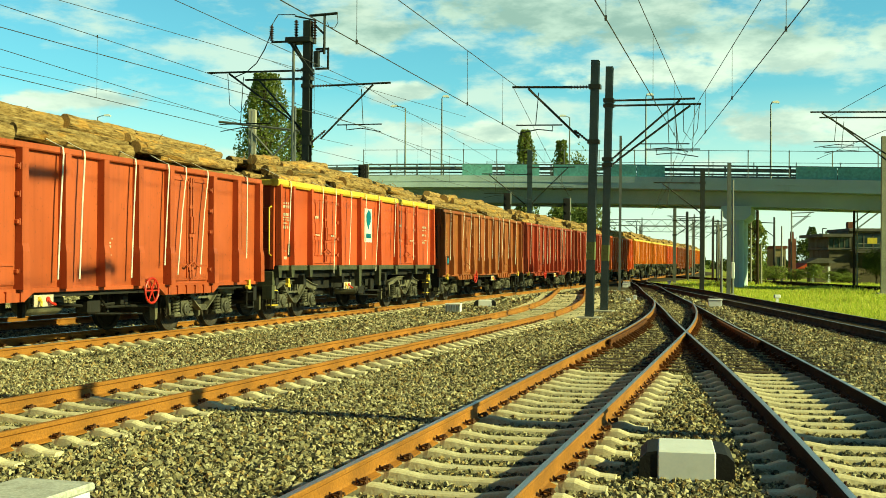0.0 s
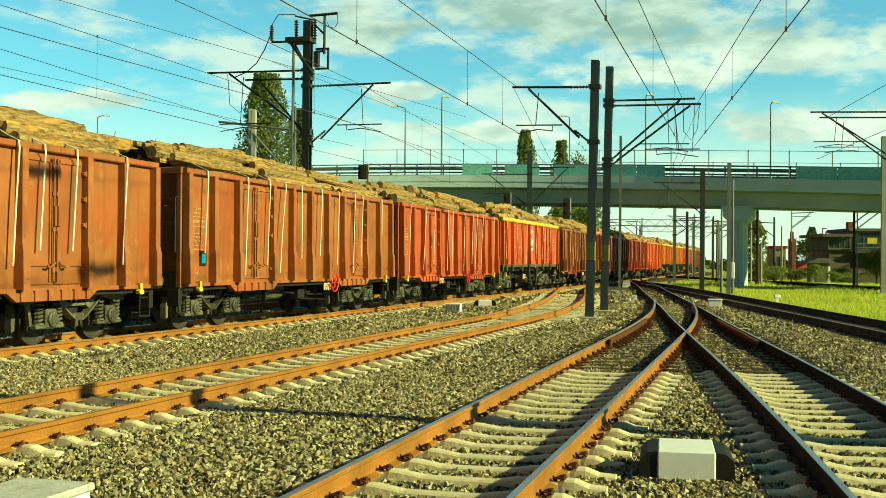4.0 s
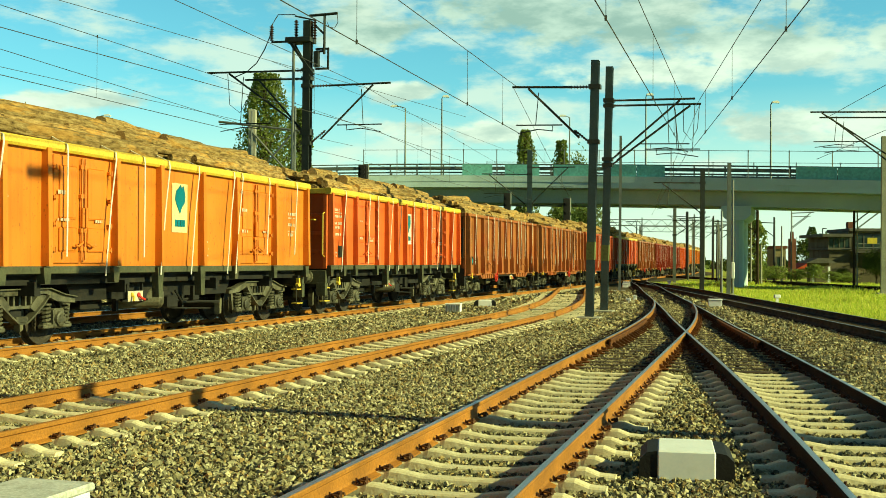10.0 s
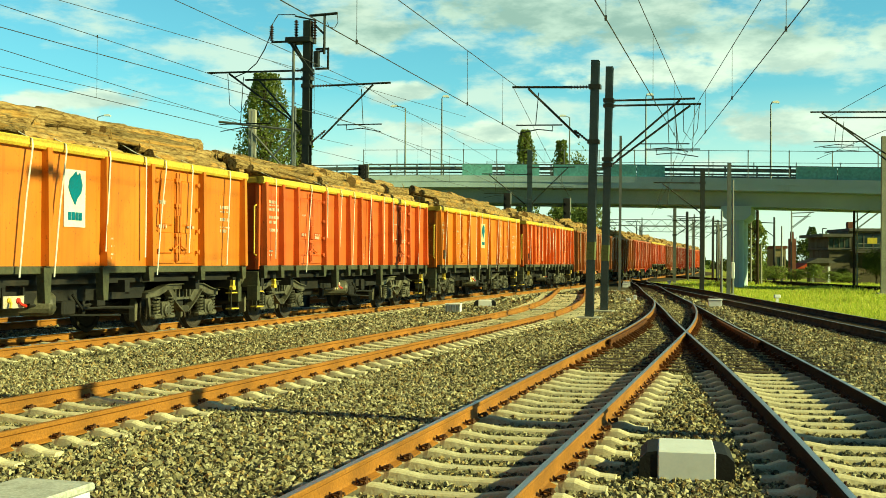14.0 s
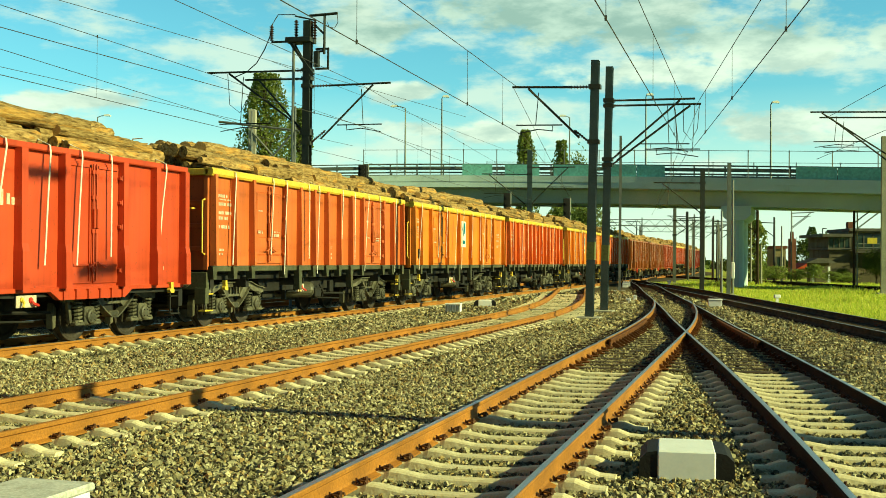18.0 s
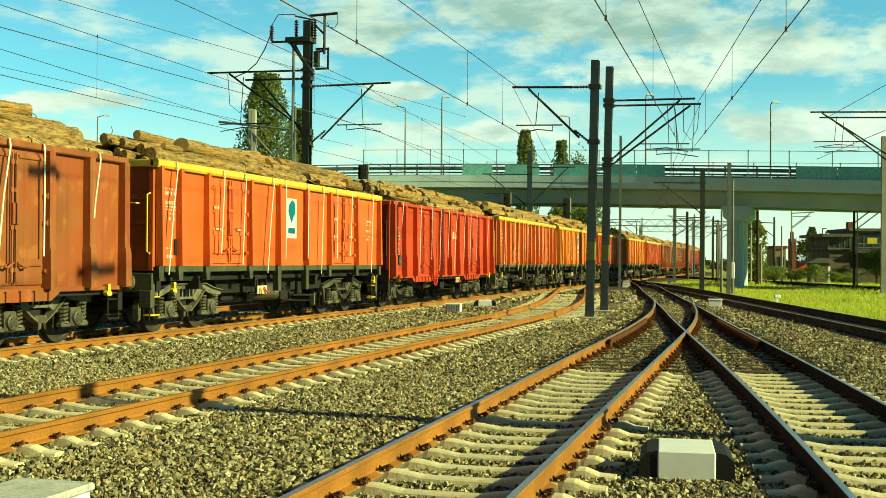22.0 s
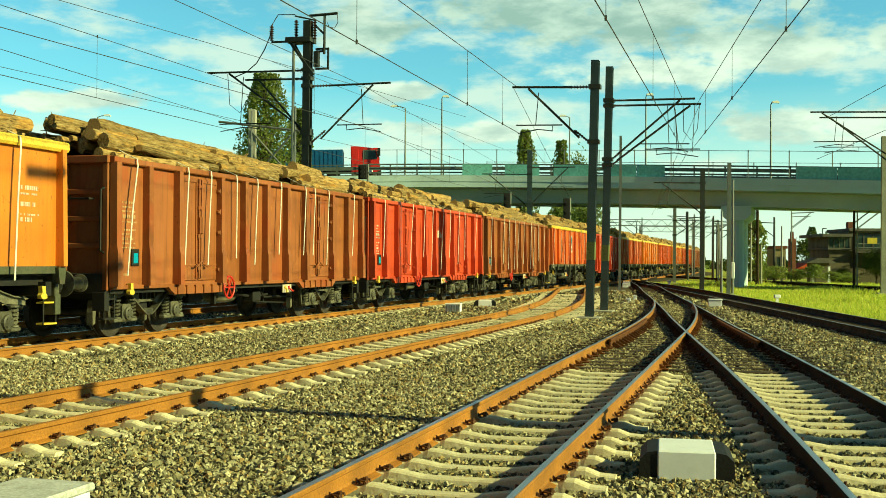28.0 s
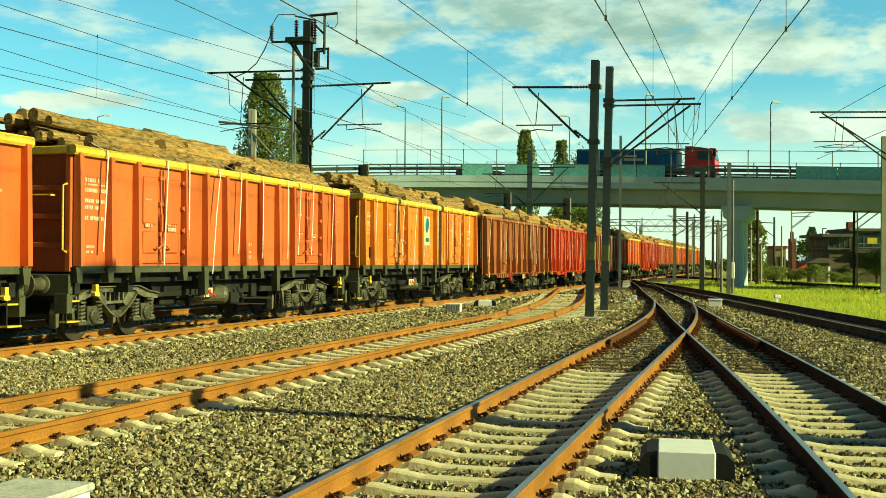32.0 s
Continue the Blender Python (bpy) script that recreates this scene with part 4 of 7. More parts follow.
    for s in side_posts:
        turn = Matrix.Rotation(math.pi, 4, "Z") if s > 0 else Matrix.Identity(4)
        for a, b in doors:
            base = Matrix.Translation(((a + b) / 2, s * (wall + 0.025), 0)) @ turn
            for q in (1, -1):
                door = part("door", cached(("door", tag, key, q), lambda: leaf_mesh().moved(Matrix.Diagonal((q, 1, 1, 1))), paint), None, w, m=base)
                for z in (z0 + 0.28, 2.1, 2.55, top - 0.4) if s < 0 and not far else ():
                    part("hinge", cached(("hinge", key), hinge_mesh, paint), None, door, m=Matrix.Translation((q * 0.82, 0, z)))
            bar_key = key
            for q in (-1, 1):
                part("lock_bar", cached(("lock_bar", rim, bar_key), bar_mesh, paint), None, w, m=base @ Matrix.Translation((0.05 * q, 0, 0)) @ (Matrix.Identity(4) if q > 0 else Matrix.Diagonal((-1, 1, 1, 1))))

    # frame below the body
    def sill():
        mb = MB()
        if rim:
            mb.box(-half, half, -0.03, 0.06, 1.25, z0, 0.01)
            for x in posts:
                lo = 0.76 if abs(abs(x) - (0.85 if tag == "logo" else 1.8)) < 0.05 else 1.08
                mb.prism([(x - 0.11, z0 - 0.02), (x + 0.11, z0 - 0.02), (x + 0.07, lo), (x - 0.07, lo)], -0.10, 0.05)
            return mb
        mb.box(-half, half, -0.05, 0.06, 0.94, z0, 0.01)
        for a, b in doors:
            mb.prism([(a - 0.35, 0.95), (b + 0.35, 0.95), (b + 0.1, 0.80), (a - 0.1, 0.80)], -0.07, 0.03)
            for k in range(6):
                x = a + (b - a) * k / 5
                mb.box(x - 0.02, x + 0.02, -0.10, -0.05, 0.81, 0.98)
        return mb
    for s in side_posts:
        part("side_sill", cached(("side_sill", tag, key), sill, SILL_GREEN if rim else paint), None, w, m=Matrix.Translation((0, s * (wall + 0.02), 0)) @ (Matrix.Rotation(math.pi, 4, "Z") if s > 0 else Matrix.Identity(4)))

    def frame_mesh():
        return MB().box(-6.3, 6.3, -0.35, 0.35, 0.85, 1.12)
    if rim:
        part("underbody", cached(("underbody",), lambda: MB().prism([(-2.95, 0.74), (2.95, 0.74), (3.3, 1.3), (-3.3, 1.3)], -1.0, 1.0).box(-6.25, 6.25, -1.25, 1.25, 1.06, 1.34), FRAME_DARK), None, w, "dark steel underbody between the bogies")
    frame_part = part("underframe", cached(("underframe",), frame_mesh, FRAME_DARK), None, w)
    if not far:
        for x in (-6.2, -4.5, -1.8, 1.8, 4.5, 6.2):
            part("cross_member", cached(("cross_member",), lambda: MB().box(-0.08, 0.08, -1.4, 1.4, 0.88, 1.115), FRAME_DARK), None, frame_part, m=Matrix.Translation((x, 0, 0)))
        part("brake_rod", cached(("brake_rod", 1), lambda: MB().tube([(-3.0, -0.5, 0.62), (3.0, -0.5, 0.62)], 0.035, 6), FRAME_DARK), None, frame_part)
        part("brake_rod", cached(("brake_rod", 2), lambda: MB().tube([(-1.2, -0.9, 0.7), (2.8, -0.9, 0.55)], 0.03, 6), FRAME_DARK), None, frame_part)
        part("brake_cylinder", cached(("brake_cylinder",), lambda: MB().box(-2.4, -1.7, -0.8, 0.6, 0.55, 0.9, 0.02), FRAME_DARK), None, frame_part)
        for x in (-1.5, 1.0):
            part("hanger", cached(("hanger",), lambda: MB().box(-0.04, 0.04, -1.0, -0.9, 0.5, 0.95), FRAME_DARK), None, frame_part, m=Matrix.Translation((x, 0, 0)))

    def headstock():
        return MB().box(-0.06, 0.06, -1.42, 1.42, 0.86, 1.24, 0.015).box(-0.10, 0.05, -1.42, -1.15, 0.55, 0.9, 0.01).box(-0.10, 0.05, 1.15, 1.42, 0.55, 0.9, 0.01)
    for s in (-1, 1):
        flip = Matrix.Identity(4) if s < 0 else Matrix.Rotation(math.pi, 4, "Z")
        part("headstock", cached(("headstock", rim), headstock, SILL_GREEN if rim else FRAME_DARK), None, w, m=Matrix.Translation((s * 6.42, 0, 0)) @ flip)
        if not far or s < 0:
            def buffer():
                mb = lathe([(0.0, 0.0), (0.0, 0.17), (0.06, 0.17), (0.08, 0.12), (0.34, 0.105), (0.34, 0.075), (0.50, 0.075), (0.51, 0.20), (0.53, 0.24), (0.555, 0.235), (0.57, 0.0)], 18)
                return mb.moved(Matrix.Rotation(radians(90), 4, "Z"))
            for y in (-0.875, 0.875):
                part("buffer", cached(("buffer",), buffer, BOGIE), None, w, m=Matrix.Translation((s * 6.46, y, 1.06)) @ flip)

            def coupling():
                return MB().box(-0.4, 0.0, -0.04, 0.04, 1.0, 1.1, 0.01).tube([(-0.3, 0, 1.02), (-0.45, 0.05, 0.8), (-0.55, 0, 0.62), (-0.62, -0.05, 0.8)], 0.03, 6).tube([(-0.1, 0.35, 0.95), (-0.3, 0.35, 0.7), (-0.5, 0.3, 0.62), (-0.6, 0.3, 0.75)], 0.03, 6)
            part("coupling", cached(("coupling",), coupling, FRAME_DARK), None, w, m=Matrix.Translation((s * 6.44, 0, 0)) @ flip)
            # corner steps, hooks and grab rails

            def steps():
                return MB().tube([(0.06, 0, 0.95), (0.06, 0, 0.40), (-0.28, 0, 0.40), (-0.28, 0, 0.95)], 0.016, 6)
            foot = part("step", cached(("step",), steps, FRAME_DARK), None, w, m=Matrix.Translation((s * 6.28 + (0.1 if s < 0 else -0.1), -1.36, 0)) @ (Matrix.Identity(4) if s < 0 else Matrix.Diagonal((-1, 1, 1, 1))))

            part("tread", cached(("tread", rim), lambda: MB().box(-0.29, 0.07, -0.03, 0.14, 0.385, 0.415, 0.006), YELLOW if rim else FRAME_DARK), None, foot, m=Matrix.Translation((0, 0, 0.36)))
            part("tread", cached(("tread", rim), lambda: MB().box(-0.29, 0.07, -0.03, 0.14, 0.385, 0.415, 0.006), YELLOW if rim else FRAME_DARK), None, foot)

            def grab():
                mb = MB().tube([(0, 0.02, 1.62), (0, -0.10, 1.66), (0, -0.10, 2.78), (0, 0.02, 2.82)], 0.022, 6)
                return mb
            part("grab_rail", cached(("grab_rail", rim), grab, YELLOW if rim else FRAME_DARK), None, w, m=Matrix.Translation((s * 6.49, -1.36, 0)) @ Matrix.Rotation(radians(90 if s > 0 else -90), 4, "Z"))

            def rung():
                return MB().tube([(0, -1.1, 2.62), (-0.14, -1.08, 2.62), (-0.14, -0.4, 2.62), (0, -0.38, 2.62)], 0.02, 6)
            part("grab_rail", cached(("rung", rim), rung, YELLOW if rim else FRAME_DARK), None, w, m=Matrix.Translation((s * 6.44, 0, 0)) @ flip)

            def hook():
                return MB().prism([(-0.06, 0.98), (0.06, 0.98), (0.07, 0.84), (0.12, 0.80), (0.12, 0.74), (0.05, 0.72), (-0.08, 0.74), (-0.10, 0.80), (-0.05, 0.84)], -0.06, 0.04)
            part("rope_hook", cached(("rope_hook",), hook, YELLOW), None, w, m=Matrix.Translation((s * 5.85, -1.52, 0.22)) @ Matrix.Diagonal((0.75, 0.8, 0.85, 1)))

    build_bogie(w, -4.5, wheels, far)
    build_bogie(w, 4.5, wheels, far)
    WHEELS.append(wheels)

    # brake gear that shows below the side
    def tank():
        return lathe([(-0.55, 0.0), (-0.55, 0.12), (-0.50, 0.19), (-0.44, 0.21), (0.44, 0.21), (0.50, 0.19), (0.55, 0.12), (0.55, 0.0)], 16)
    part("air_tank", cached(("air_tank",), tank, BOGIE), None, w, "dusty brake air tank", m=Matrix.Translation((-0.4 if rim else -0.75, -0.72, 0.72)) @ Matrix.Rotation(radians(90 if not rim else 35), 4, "Z"))

    def rigging():
        mb = MB()
        mb.tube([(-0.6, -1.0, 0.72), (0.4, -1.0, 0.62), (1.2, -1.0, 0.66)], 0.03, 6)
        mb.tube([(0.5, -1.1, 0.86), (0.8, -1.1, 0.6), (1.5, -1.1, 0.6)], 0.025, 6)
        mb.box(0.15, 0.55, -1.15, -0.85, 0.5, 0.76, 0.03).box(1.3, 1.55, -1.1, -0.9, 0.62, 0.95, 0.02)
        return mb.tube([(0.3, -1.0, 0.5), (2.2, -1.0, 0.42)], 0.018, 6)
    part("brake_rigging", cached(("brake_rigging",), rigging, FRAME_DARK), None, w)
    if not rim:
        def handwheel():
            mb = MB()
            ring = [(0.24 * math.cos(k * math.pi / 12), 0, 0.24 * math.sin(k * math.pi / 12)) for k in range(25)]
            mb.tube(ring, 0.024, 6, caps=False)
            for k in range(3):
                a = k * math.pi / 3
                mb.tube([(0.23 * math.cos(a), 0, 0.23 * math.sin(a)), (-0.23 * math.cos(a), 0, -0.23 * math.sin(a))], 0.016, 5)
            return mb.tube([(0, 0.0, 0), (0, 0.4, 0)], 0.025, 6)
        part("handwheel", cached(("handwheel",), handwheel, HAND_RED), None, w, "red brake handwheel", m=Matrix.Translation((1.62 if i in (14, 15) else -1.93, -1.57, 0.90)))

    # brake changeover levers on a small white plate
    if not far:
        px = 1.45 if key != "madder" and not rim else -1.55
        plate = part("lever_plate", cached(("lever_plate",), lambda: MB().box(-0.26, 0.26, -0.012, 0.012, -0.10, 0.10, 0.004), WHITE_MARK), None, w, "small pale plate with brake levers", m=Matrix.Translation((px, -1.42, 0.80)))
        part("lever", cached(("lever", 1), lambda: MB().tube([(0.10, -0.02, 0.02), (0.12, -0.07, -0.04), (0.22, -0.08, -0.07)], 0.026, 6).tube([(0.10, -0.03, 0.02), (0.10, 0.0, 0.02)], 0.05, 10), HAND_RED), None, plate, "red lever")
        part("lever", cached(("lever", 2), lambda: MB().tube([(-0.13, -0.02, 0.03), (-0.14, -0.07, -0.02), (-0.17, -0.08, -0.09)], 0.024, 6).tube([(-0.13, -0.03, 0.03), (-0.13, 0.0, 0.03)], 0.045, 10), YELLOW), None, plate, "yellow lever")
        part("bracket", cached(("lever_bracket",), lambda: MB().box(-0.28, -0.24, 0.0, 0.05, -0.05, 0.24).box(0.24, 0.28, 0.0, 0.05, -0.05, 0.24).box(-0.28, 0.28, 0.012, 0.05, -0.05, 0.0), FRAME_DARK), None, plate)

    # writing as bars, plates and placards
    face = -(wall + 0.030)
    mark = FADED_MARK if key in ("rust", "brown", "maroon") else WHITE_MARK
    blocks = [(-6.1, 2.2, 0.75, 0.75), (-6.05, 1.55, 0.3, 0.2), (5.35, 2.0, 0.5, 0.7), (0.25 if not logo else 0.9, 1.5, 0.35, 0.4)] if rim else [(-6.15, 1.7, 0.6, 0.9), (-6.1, 1.12, 0.4, 0.12), (0.15, 1.5, 0.3, 0.4), (5.4, 1.25, 0.3, 0.12)]
    if rim:
        for a, b in doors:
            blocks += [(a + 0.3, 2.1, 0.35, 0.1), (b - 0.65, 2.1, 0.35, 0.1), (a + 0.3, 2.6, 0.35, 0.08)]
    for k, (x, z, wide, high) in enumerate(blocks):
        lift = -0.06 if any(a < x < b for a, b in doors) else 0
        tagged(part("marking", cached(("marking", k, tag, mark.name), stencil_mesh((k, tag), wide, high), mark), None, w, m=Matrix.Translation((x, face + lift, z))), kind="stuff")
    if key in ("rust", "red", "brown") or logo:
        part("label_plate", cached(("label_plate",), lambda: MB().box(0, 0.26, -0.03, 0.0, 0, 0.32, 0.008), FRAME_DARK), None, w, m=Matrix.Translation((-5.75, face, 1.38 if not rim else 1.6)))
        if not rim:
            part("sticker", cached(("sticker",), lambda: MB().box(0.05, 0.2, -0.036, -0.02, 0.05, 0.24), PLATE_BLUE), None, w, m=Matrix.Translation((-5.75, face, 1.38)))
    if key == "red":
        part("emblem", cached(("emblem",), lambda: MB().box(0, 0.24, -0.004, 0.004, 0, 0.26).box(0.32, 0.40, -0.004, 0.004, 0.02, 0.2).box(0.44, 0.52, -0.004, 0.004, 0.02, 0.14).box(0.55, 0.62, -0.004, 0.004, 0.02, 0.14).box(0.65, 0.74, -0.004, 0.004, -0.04, 0.14), WHITE_MARK), None, w, m=Matrix.Translation((1.3 - 0.75, face, 2.35)))
    if logo:
        plac = part("placard", cached(("placard", key, i == 20), lambda: MB().box(-0.31, 0.31, -0.004, 0.006, -0.50, 0.50), PLACARD_OLD if key in ("amber", "tangerine") and i != 20 else PLACARD), None, w, "pale placard with a blue-green leaf", m=Matrix.Translation((0.45 if tag == "ribbed" else 0.0, face - 0.005, 2.56)))
        part("emblem", cached(("leaf",), leaf_logo, LOGO_TEAL), None, plac, m=Matrix.Translation((0, -0.012, 0.16)))
        part("lettering", cached(("placard_bars",), lambda: MB().box(-0.20, -0.11, -0.004, 0.004, -0.38, -0.24).box(-0.09, 0.0, -0.004, 0.004, -0.38, -0.24).box(0.02, 0.10, -0.004, 0.004, -0.38, -0.24).box(0.12, 0.20, -0.004, 0.004, -0.38, -0.24), LOGO_TEAL), None, plac, m=Matrix.Translation((0, -0.012, 0)))

    if key == "amber" and logo and i > 24:
        # scrawled white paint along the side
        def scrawl(v=0):
            q, mb = rng_of("scrawl", v), MB()
            for k in range(5):
                x, f, g = k * 0.42, q.uniform(7, 13), q.uniform(0, 6)
                pts = [(x + 0.6 * u + 0.12 * math.sin(f * u + g), 0, 0.34 * math.sin(f * 0.8 * u + g) + 0.1 * k % 0.2) for u in [j / 22 for j in range(23)]]
                mb.sweep([(-0.002, -0.012), (0.002, -0.012), (0.002, 0.012), (-0.002, 0.012)], [(Vector(a), Vector((0, 1, 0)), Vector((0.5, 0, 0.86))) for a in pts])
            return mb
        for x in (-3.4, -0.9, 0.9, -5.9):
            part("scrawl", cached(("scrawl", x), lambda: scrawl(x), WHITE_MARK), None, w, "white spray-paint scrawl", m=Matrix.Translation((x, face - (0.05 if -4.1 < x < -2.3 else 0), 1.75)))
    load_logs(w, i, top, far)
    # tie-down straps from the load over the rim and down the side
    for x in ([-5.7, -3.75, -2.75, -1.5, -0.5, 0.75, 2.0, 2.8, 3.8, 5.4] if not far else [-5.5, -3.0, -0.5, 2.2, 4.8]):
        x += r.uniform(-0.25, 0.25)
        v = r.randrange(5)

        def strap(v=v):
            q = rng_of("strap", v)
            dx, low = q.uniform(-0.5, 0.12), q.uniform(1.15, 1.75)
            fr = []
            path = [(0.5 + dx, 0.1, top + 0.50), (0.3, -0.75, top + 0.36), (0.05, -1.35, top + 0.10), (0.0, -1.60, top - 0.0), (0.0, -1.615, top - 0.12), (dx * 0.5, -1.61, 2.5), (dx, -1.60, low)]
            for j, p in enumerate(path):
                d = (Vector(path[min(j + 1, 6)]) - Vector(path[max(j - 1, 0)])).normalized()
                side = Vector((1, 0, 0))
                fr.append((Vector(p), side, d.cross(side)))
            return MB().sweep([(-0.019, -0.004), (0.019, -0.004), (0.019, 0.004), (-0.019, 0.004)], fr)
        part("strap", cached(("strap", v, rim), strap, STRAP), None, w, m=Matrix.Translation((x, 0, 0)))
    wagons.append(w)


for _i in range(len(ORDER)):
    build_wagon(_i)


# ---- road bridge ----
def deck_y(x):
    return 85.0 - 0.0115 * x * x if x > 0 else 85.0 - 0.004 * x * x


def deck_z(x):
    return 8.0 - 0.00125 * (x - 2) ** 2


def deck_at(x, side=0.0, up=0.0):
    d = Vector((0.2, deck_y(x + 0.1) - deck_y(x - 0.1), 0)).normalized()
    return Vector((x, deck_y(x), deck_z(x) + up)) + Vector((-d.y, d.x, 0)) * side, d


def deck_frames(x0, x1, step=2.0, side=0.0, up=0.0):
    out = []
    n = max(1, int((x1 - x0) / step))
    for k in range(n + 1):
        p, d = deck_at(x0 + (x1 - x0) * k / n, side, up)
        out.append((p, Vector((-d.y, d.x, 0)), Vector((0, 0, 1))))
    return out


# Darker than the other steel: the beams' shade is put into the colour.
RAIL_STEEL = mat("shaded_guard_steel", (0.10, 0.12, 0.115), 0.6, metal=0.3, var=0.2, scale=1.0, fine=12)
TEAL_GLASS = mat("teal_panel", (0.22, 0.50, 0.49), 0.25, var=0.12, scale=0.6, fine=6, bump=0.05)
ASPHALT = mat("asphalt", (0.05, 0.05, 0.05), 0.9, var=0.2, scale=0.5, fine=20)


def rect(w, h):
    return [(-w / 2, -h / 2), (w / 2, -h / 2), (w / 2, h / 2), (-w / 2, h / 2)]


def build_bridge():
    bridge = thing("road_bridge", "long grey concrete road bridge over the railway yard", "bridge", kind="structure")
    x0, x1 = -62, 60
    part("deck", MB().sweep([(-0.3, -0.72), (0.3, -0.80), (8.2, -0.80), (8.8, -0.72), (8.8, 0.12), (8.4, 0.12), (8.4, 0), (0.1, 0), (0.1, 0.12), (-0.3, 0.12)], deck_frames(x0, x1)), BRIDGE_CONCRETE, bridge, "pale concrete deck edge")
    part("road_surface", MB().sweep([(1.4, 0.004), (7.3, 0.004), (7.3, 0.03), (1.4, 0.03)], deck_frames(x0, x1)), ASPHALT, bridge)
    part("kerb", MB().sweep([(-0.34, -0.30), (-0.30, -0.30), (-0.30, 0.16), (-0.34, 0.16)], deck_frames(x0, x1)), BRIDGE_CONCRETE, bridge)
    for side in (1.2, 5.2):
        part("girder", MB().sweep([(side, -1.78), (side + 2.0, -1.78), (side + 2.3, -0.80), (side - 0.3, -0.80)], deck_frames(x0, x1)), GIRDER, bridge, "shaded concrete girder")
    for x in (-56, -34, -13, 20.7, 46):
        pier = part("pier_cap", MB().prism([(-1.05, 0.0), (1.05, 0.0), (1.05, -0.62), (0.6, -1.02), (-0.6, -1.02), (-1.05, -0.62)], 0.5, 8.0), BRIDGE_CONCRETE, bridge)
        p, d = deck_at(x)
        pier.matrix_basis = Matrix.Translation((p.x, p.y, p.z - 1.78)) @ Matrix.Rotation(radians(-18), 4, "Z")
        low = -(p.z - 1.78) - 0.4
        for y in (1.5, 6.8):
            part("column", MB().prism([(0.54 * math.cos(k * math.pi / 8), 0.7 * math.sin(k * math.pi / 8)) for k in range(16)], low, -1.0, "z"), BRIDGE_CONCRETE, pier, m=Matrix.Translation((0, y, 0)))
    for x, s in ((x0, -1), (x1, 1)):
        p, d = deck_at(x, 4.2)
        part("abutment", MB().box(-3, 3, -4.8, 4.8, -p.z - 0.3, 0.0), BRIDGE_CONCRETE, bridge, m=Matrix.Translation((p.x + s * 2, p.y, p.z)))

    # steel guard rails along both edges
    for side in (0.25, 8.2):
        rail = thing("guard_rail", "grey steel guard rail along the bridge", "guard rail", kind="structure")
        for up, h in ((0.62, 0.26), (0.30, 0.12)):
            part("beam", MB().sweep(rect(0.05, h), deck_frames(-40, 48, 2.0, side, up + 0.12)), RAIL_STEEL, rail)
        part("handrail", MB().sweep(rect(0.07, 0.07), deck_frames(-40, 48, 2.0, side, 1.02)), RAIL_STEEL, rail)
        me = MB().box(-0.05, 0.05, -0.04, 0.04, 0.0, 1.05).mesh("stanchion", RAIL_STEEL)
        x = -40.0
        while x < 48:
            part("stanchion", me, None, rail, m=Matrix.Translation(deck_at(x, side, 0.0)[0]))
            x += 2.0
    # tall safety fence over the tracks
    for side, top, xa, xb in ((-0.05, 2.10, -6.0, 47), (8.6, 1.95, 3.0, 44)):
        fence = thing("safety_fence", "tall thin steel safety fence on the bridge edge", "fence", kind="structure")
        for up in (top, top * 0.5):
            part("fence_rail", MB().sweep(rect(0.035, 0.035), deck_frames(xa, xb, 2.0, side, up)), STEEL_GREY, fence)
        me = MB().box(-0.03, 0.03, -0.03, 0.03, 0.0, top).mesh("fence_post", STEEL_GREY)
        x = xa
        while x < xb:
            part("fence_post", me, None, fence, m=Matrix.Translation(deck_at(x, side, 0.05)[0]))
            x += 2.5
    # teal screens hung on the fence
    for xa, xb in ((1.4, 3.7), (4.6, 7.2), (8.2, 11.0), (12.2, 16.1), (24.4, 34.0)):
        n = max(1, round((xb - xa) / 2.5))
        for k in range(n):
            a, b = xa + (xb - xa) * k / n + 0.02, xa + (xb - xa) * (k + 1) / n - 0.02
            scr = solid("screen_panel", MB().sweep([(-0.02, 0.0), (0.02, 0.0), (0.02, 1.0), (-0.02, 1.0)], deck_frames(a, b, 3.0, -0.12)), TEAL_GLASS, "dusty teal screen panel on the bridge railing", "screen", "screens on the bridge")


build_bridge()


def street_lamp(x, side, h, arm, dirx):
    p, d = deck_at(x, side, 0.0)
    lamp = thing("street_lamp", "slender grey street lamp on the bridge", "street lamp", Matrix.Translation(p), group="lamps on the bridge")
    part("pole", MB().tube([(0, 0, 0), (0, 0, h * 0.6), (0, 0, h)], 0.075, 8, 0.045), STEEL_GREY, lamp)
    part("arm", MB().tube([(0, 0, h), (dirx * arm * 0.5, 0, h + 0.12), (dirx * arm, 0, h + 0.16)], 0.035, 6), STEEL_GREY, lamp)
    part("lamp_head", MB().prism([(-0.08, -0.04), (0.42, -0.08), (0.46, 0.0), (0.3, 0.1), (-0.05, 0.06)], -0.13, 0.13).moved(Matrix.Translation((dirx * arm, 0, h + 0.16)) @ Matrix.Diagonal((dirx, 1, 1, 1))), WHITE, lamp)


for _x, _s, _h, _a, _d in ((-2.9, 1.2, 5.4, 0.7, -1), (-0.15, 0.9, 6.1, 0.12, 1), (8.7, 7.9, 5.5, 0.4, -1), (14.6, 1.2, 6.2, 0.1, 1), (22.7, 1.0, 5.5, 0.15, 1), (29.3, 1.0, 6.1, 0.1, 1), (-13.5, 7.9, 6.0, 0.6, 1), (-26, 7.9, 6.0, 0.6, 1)):
    street_lamp(_x, _s, _h, _a, _d)

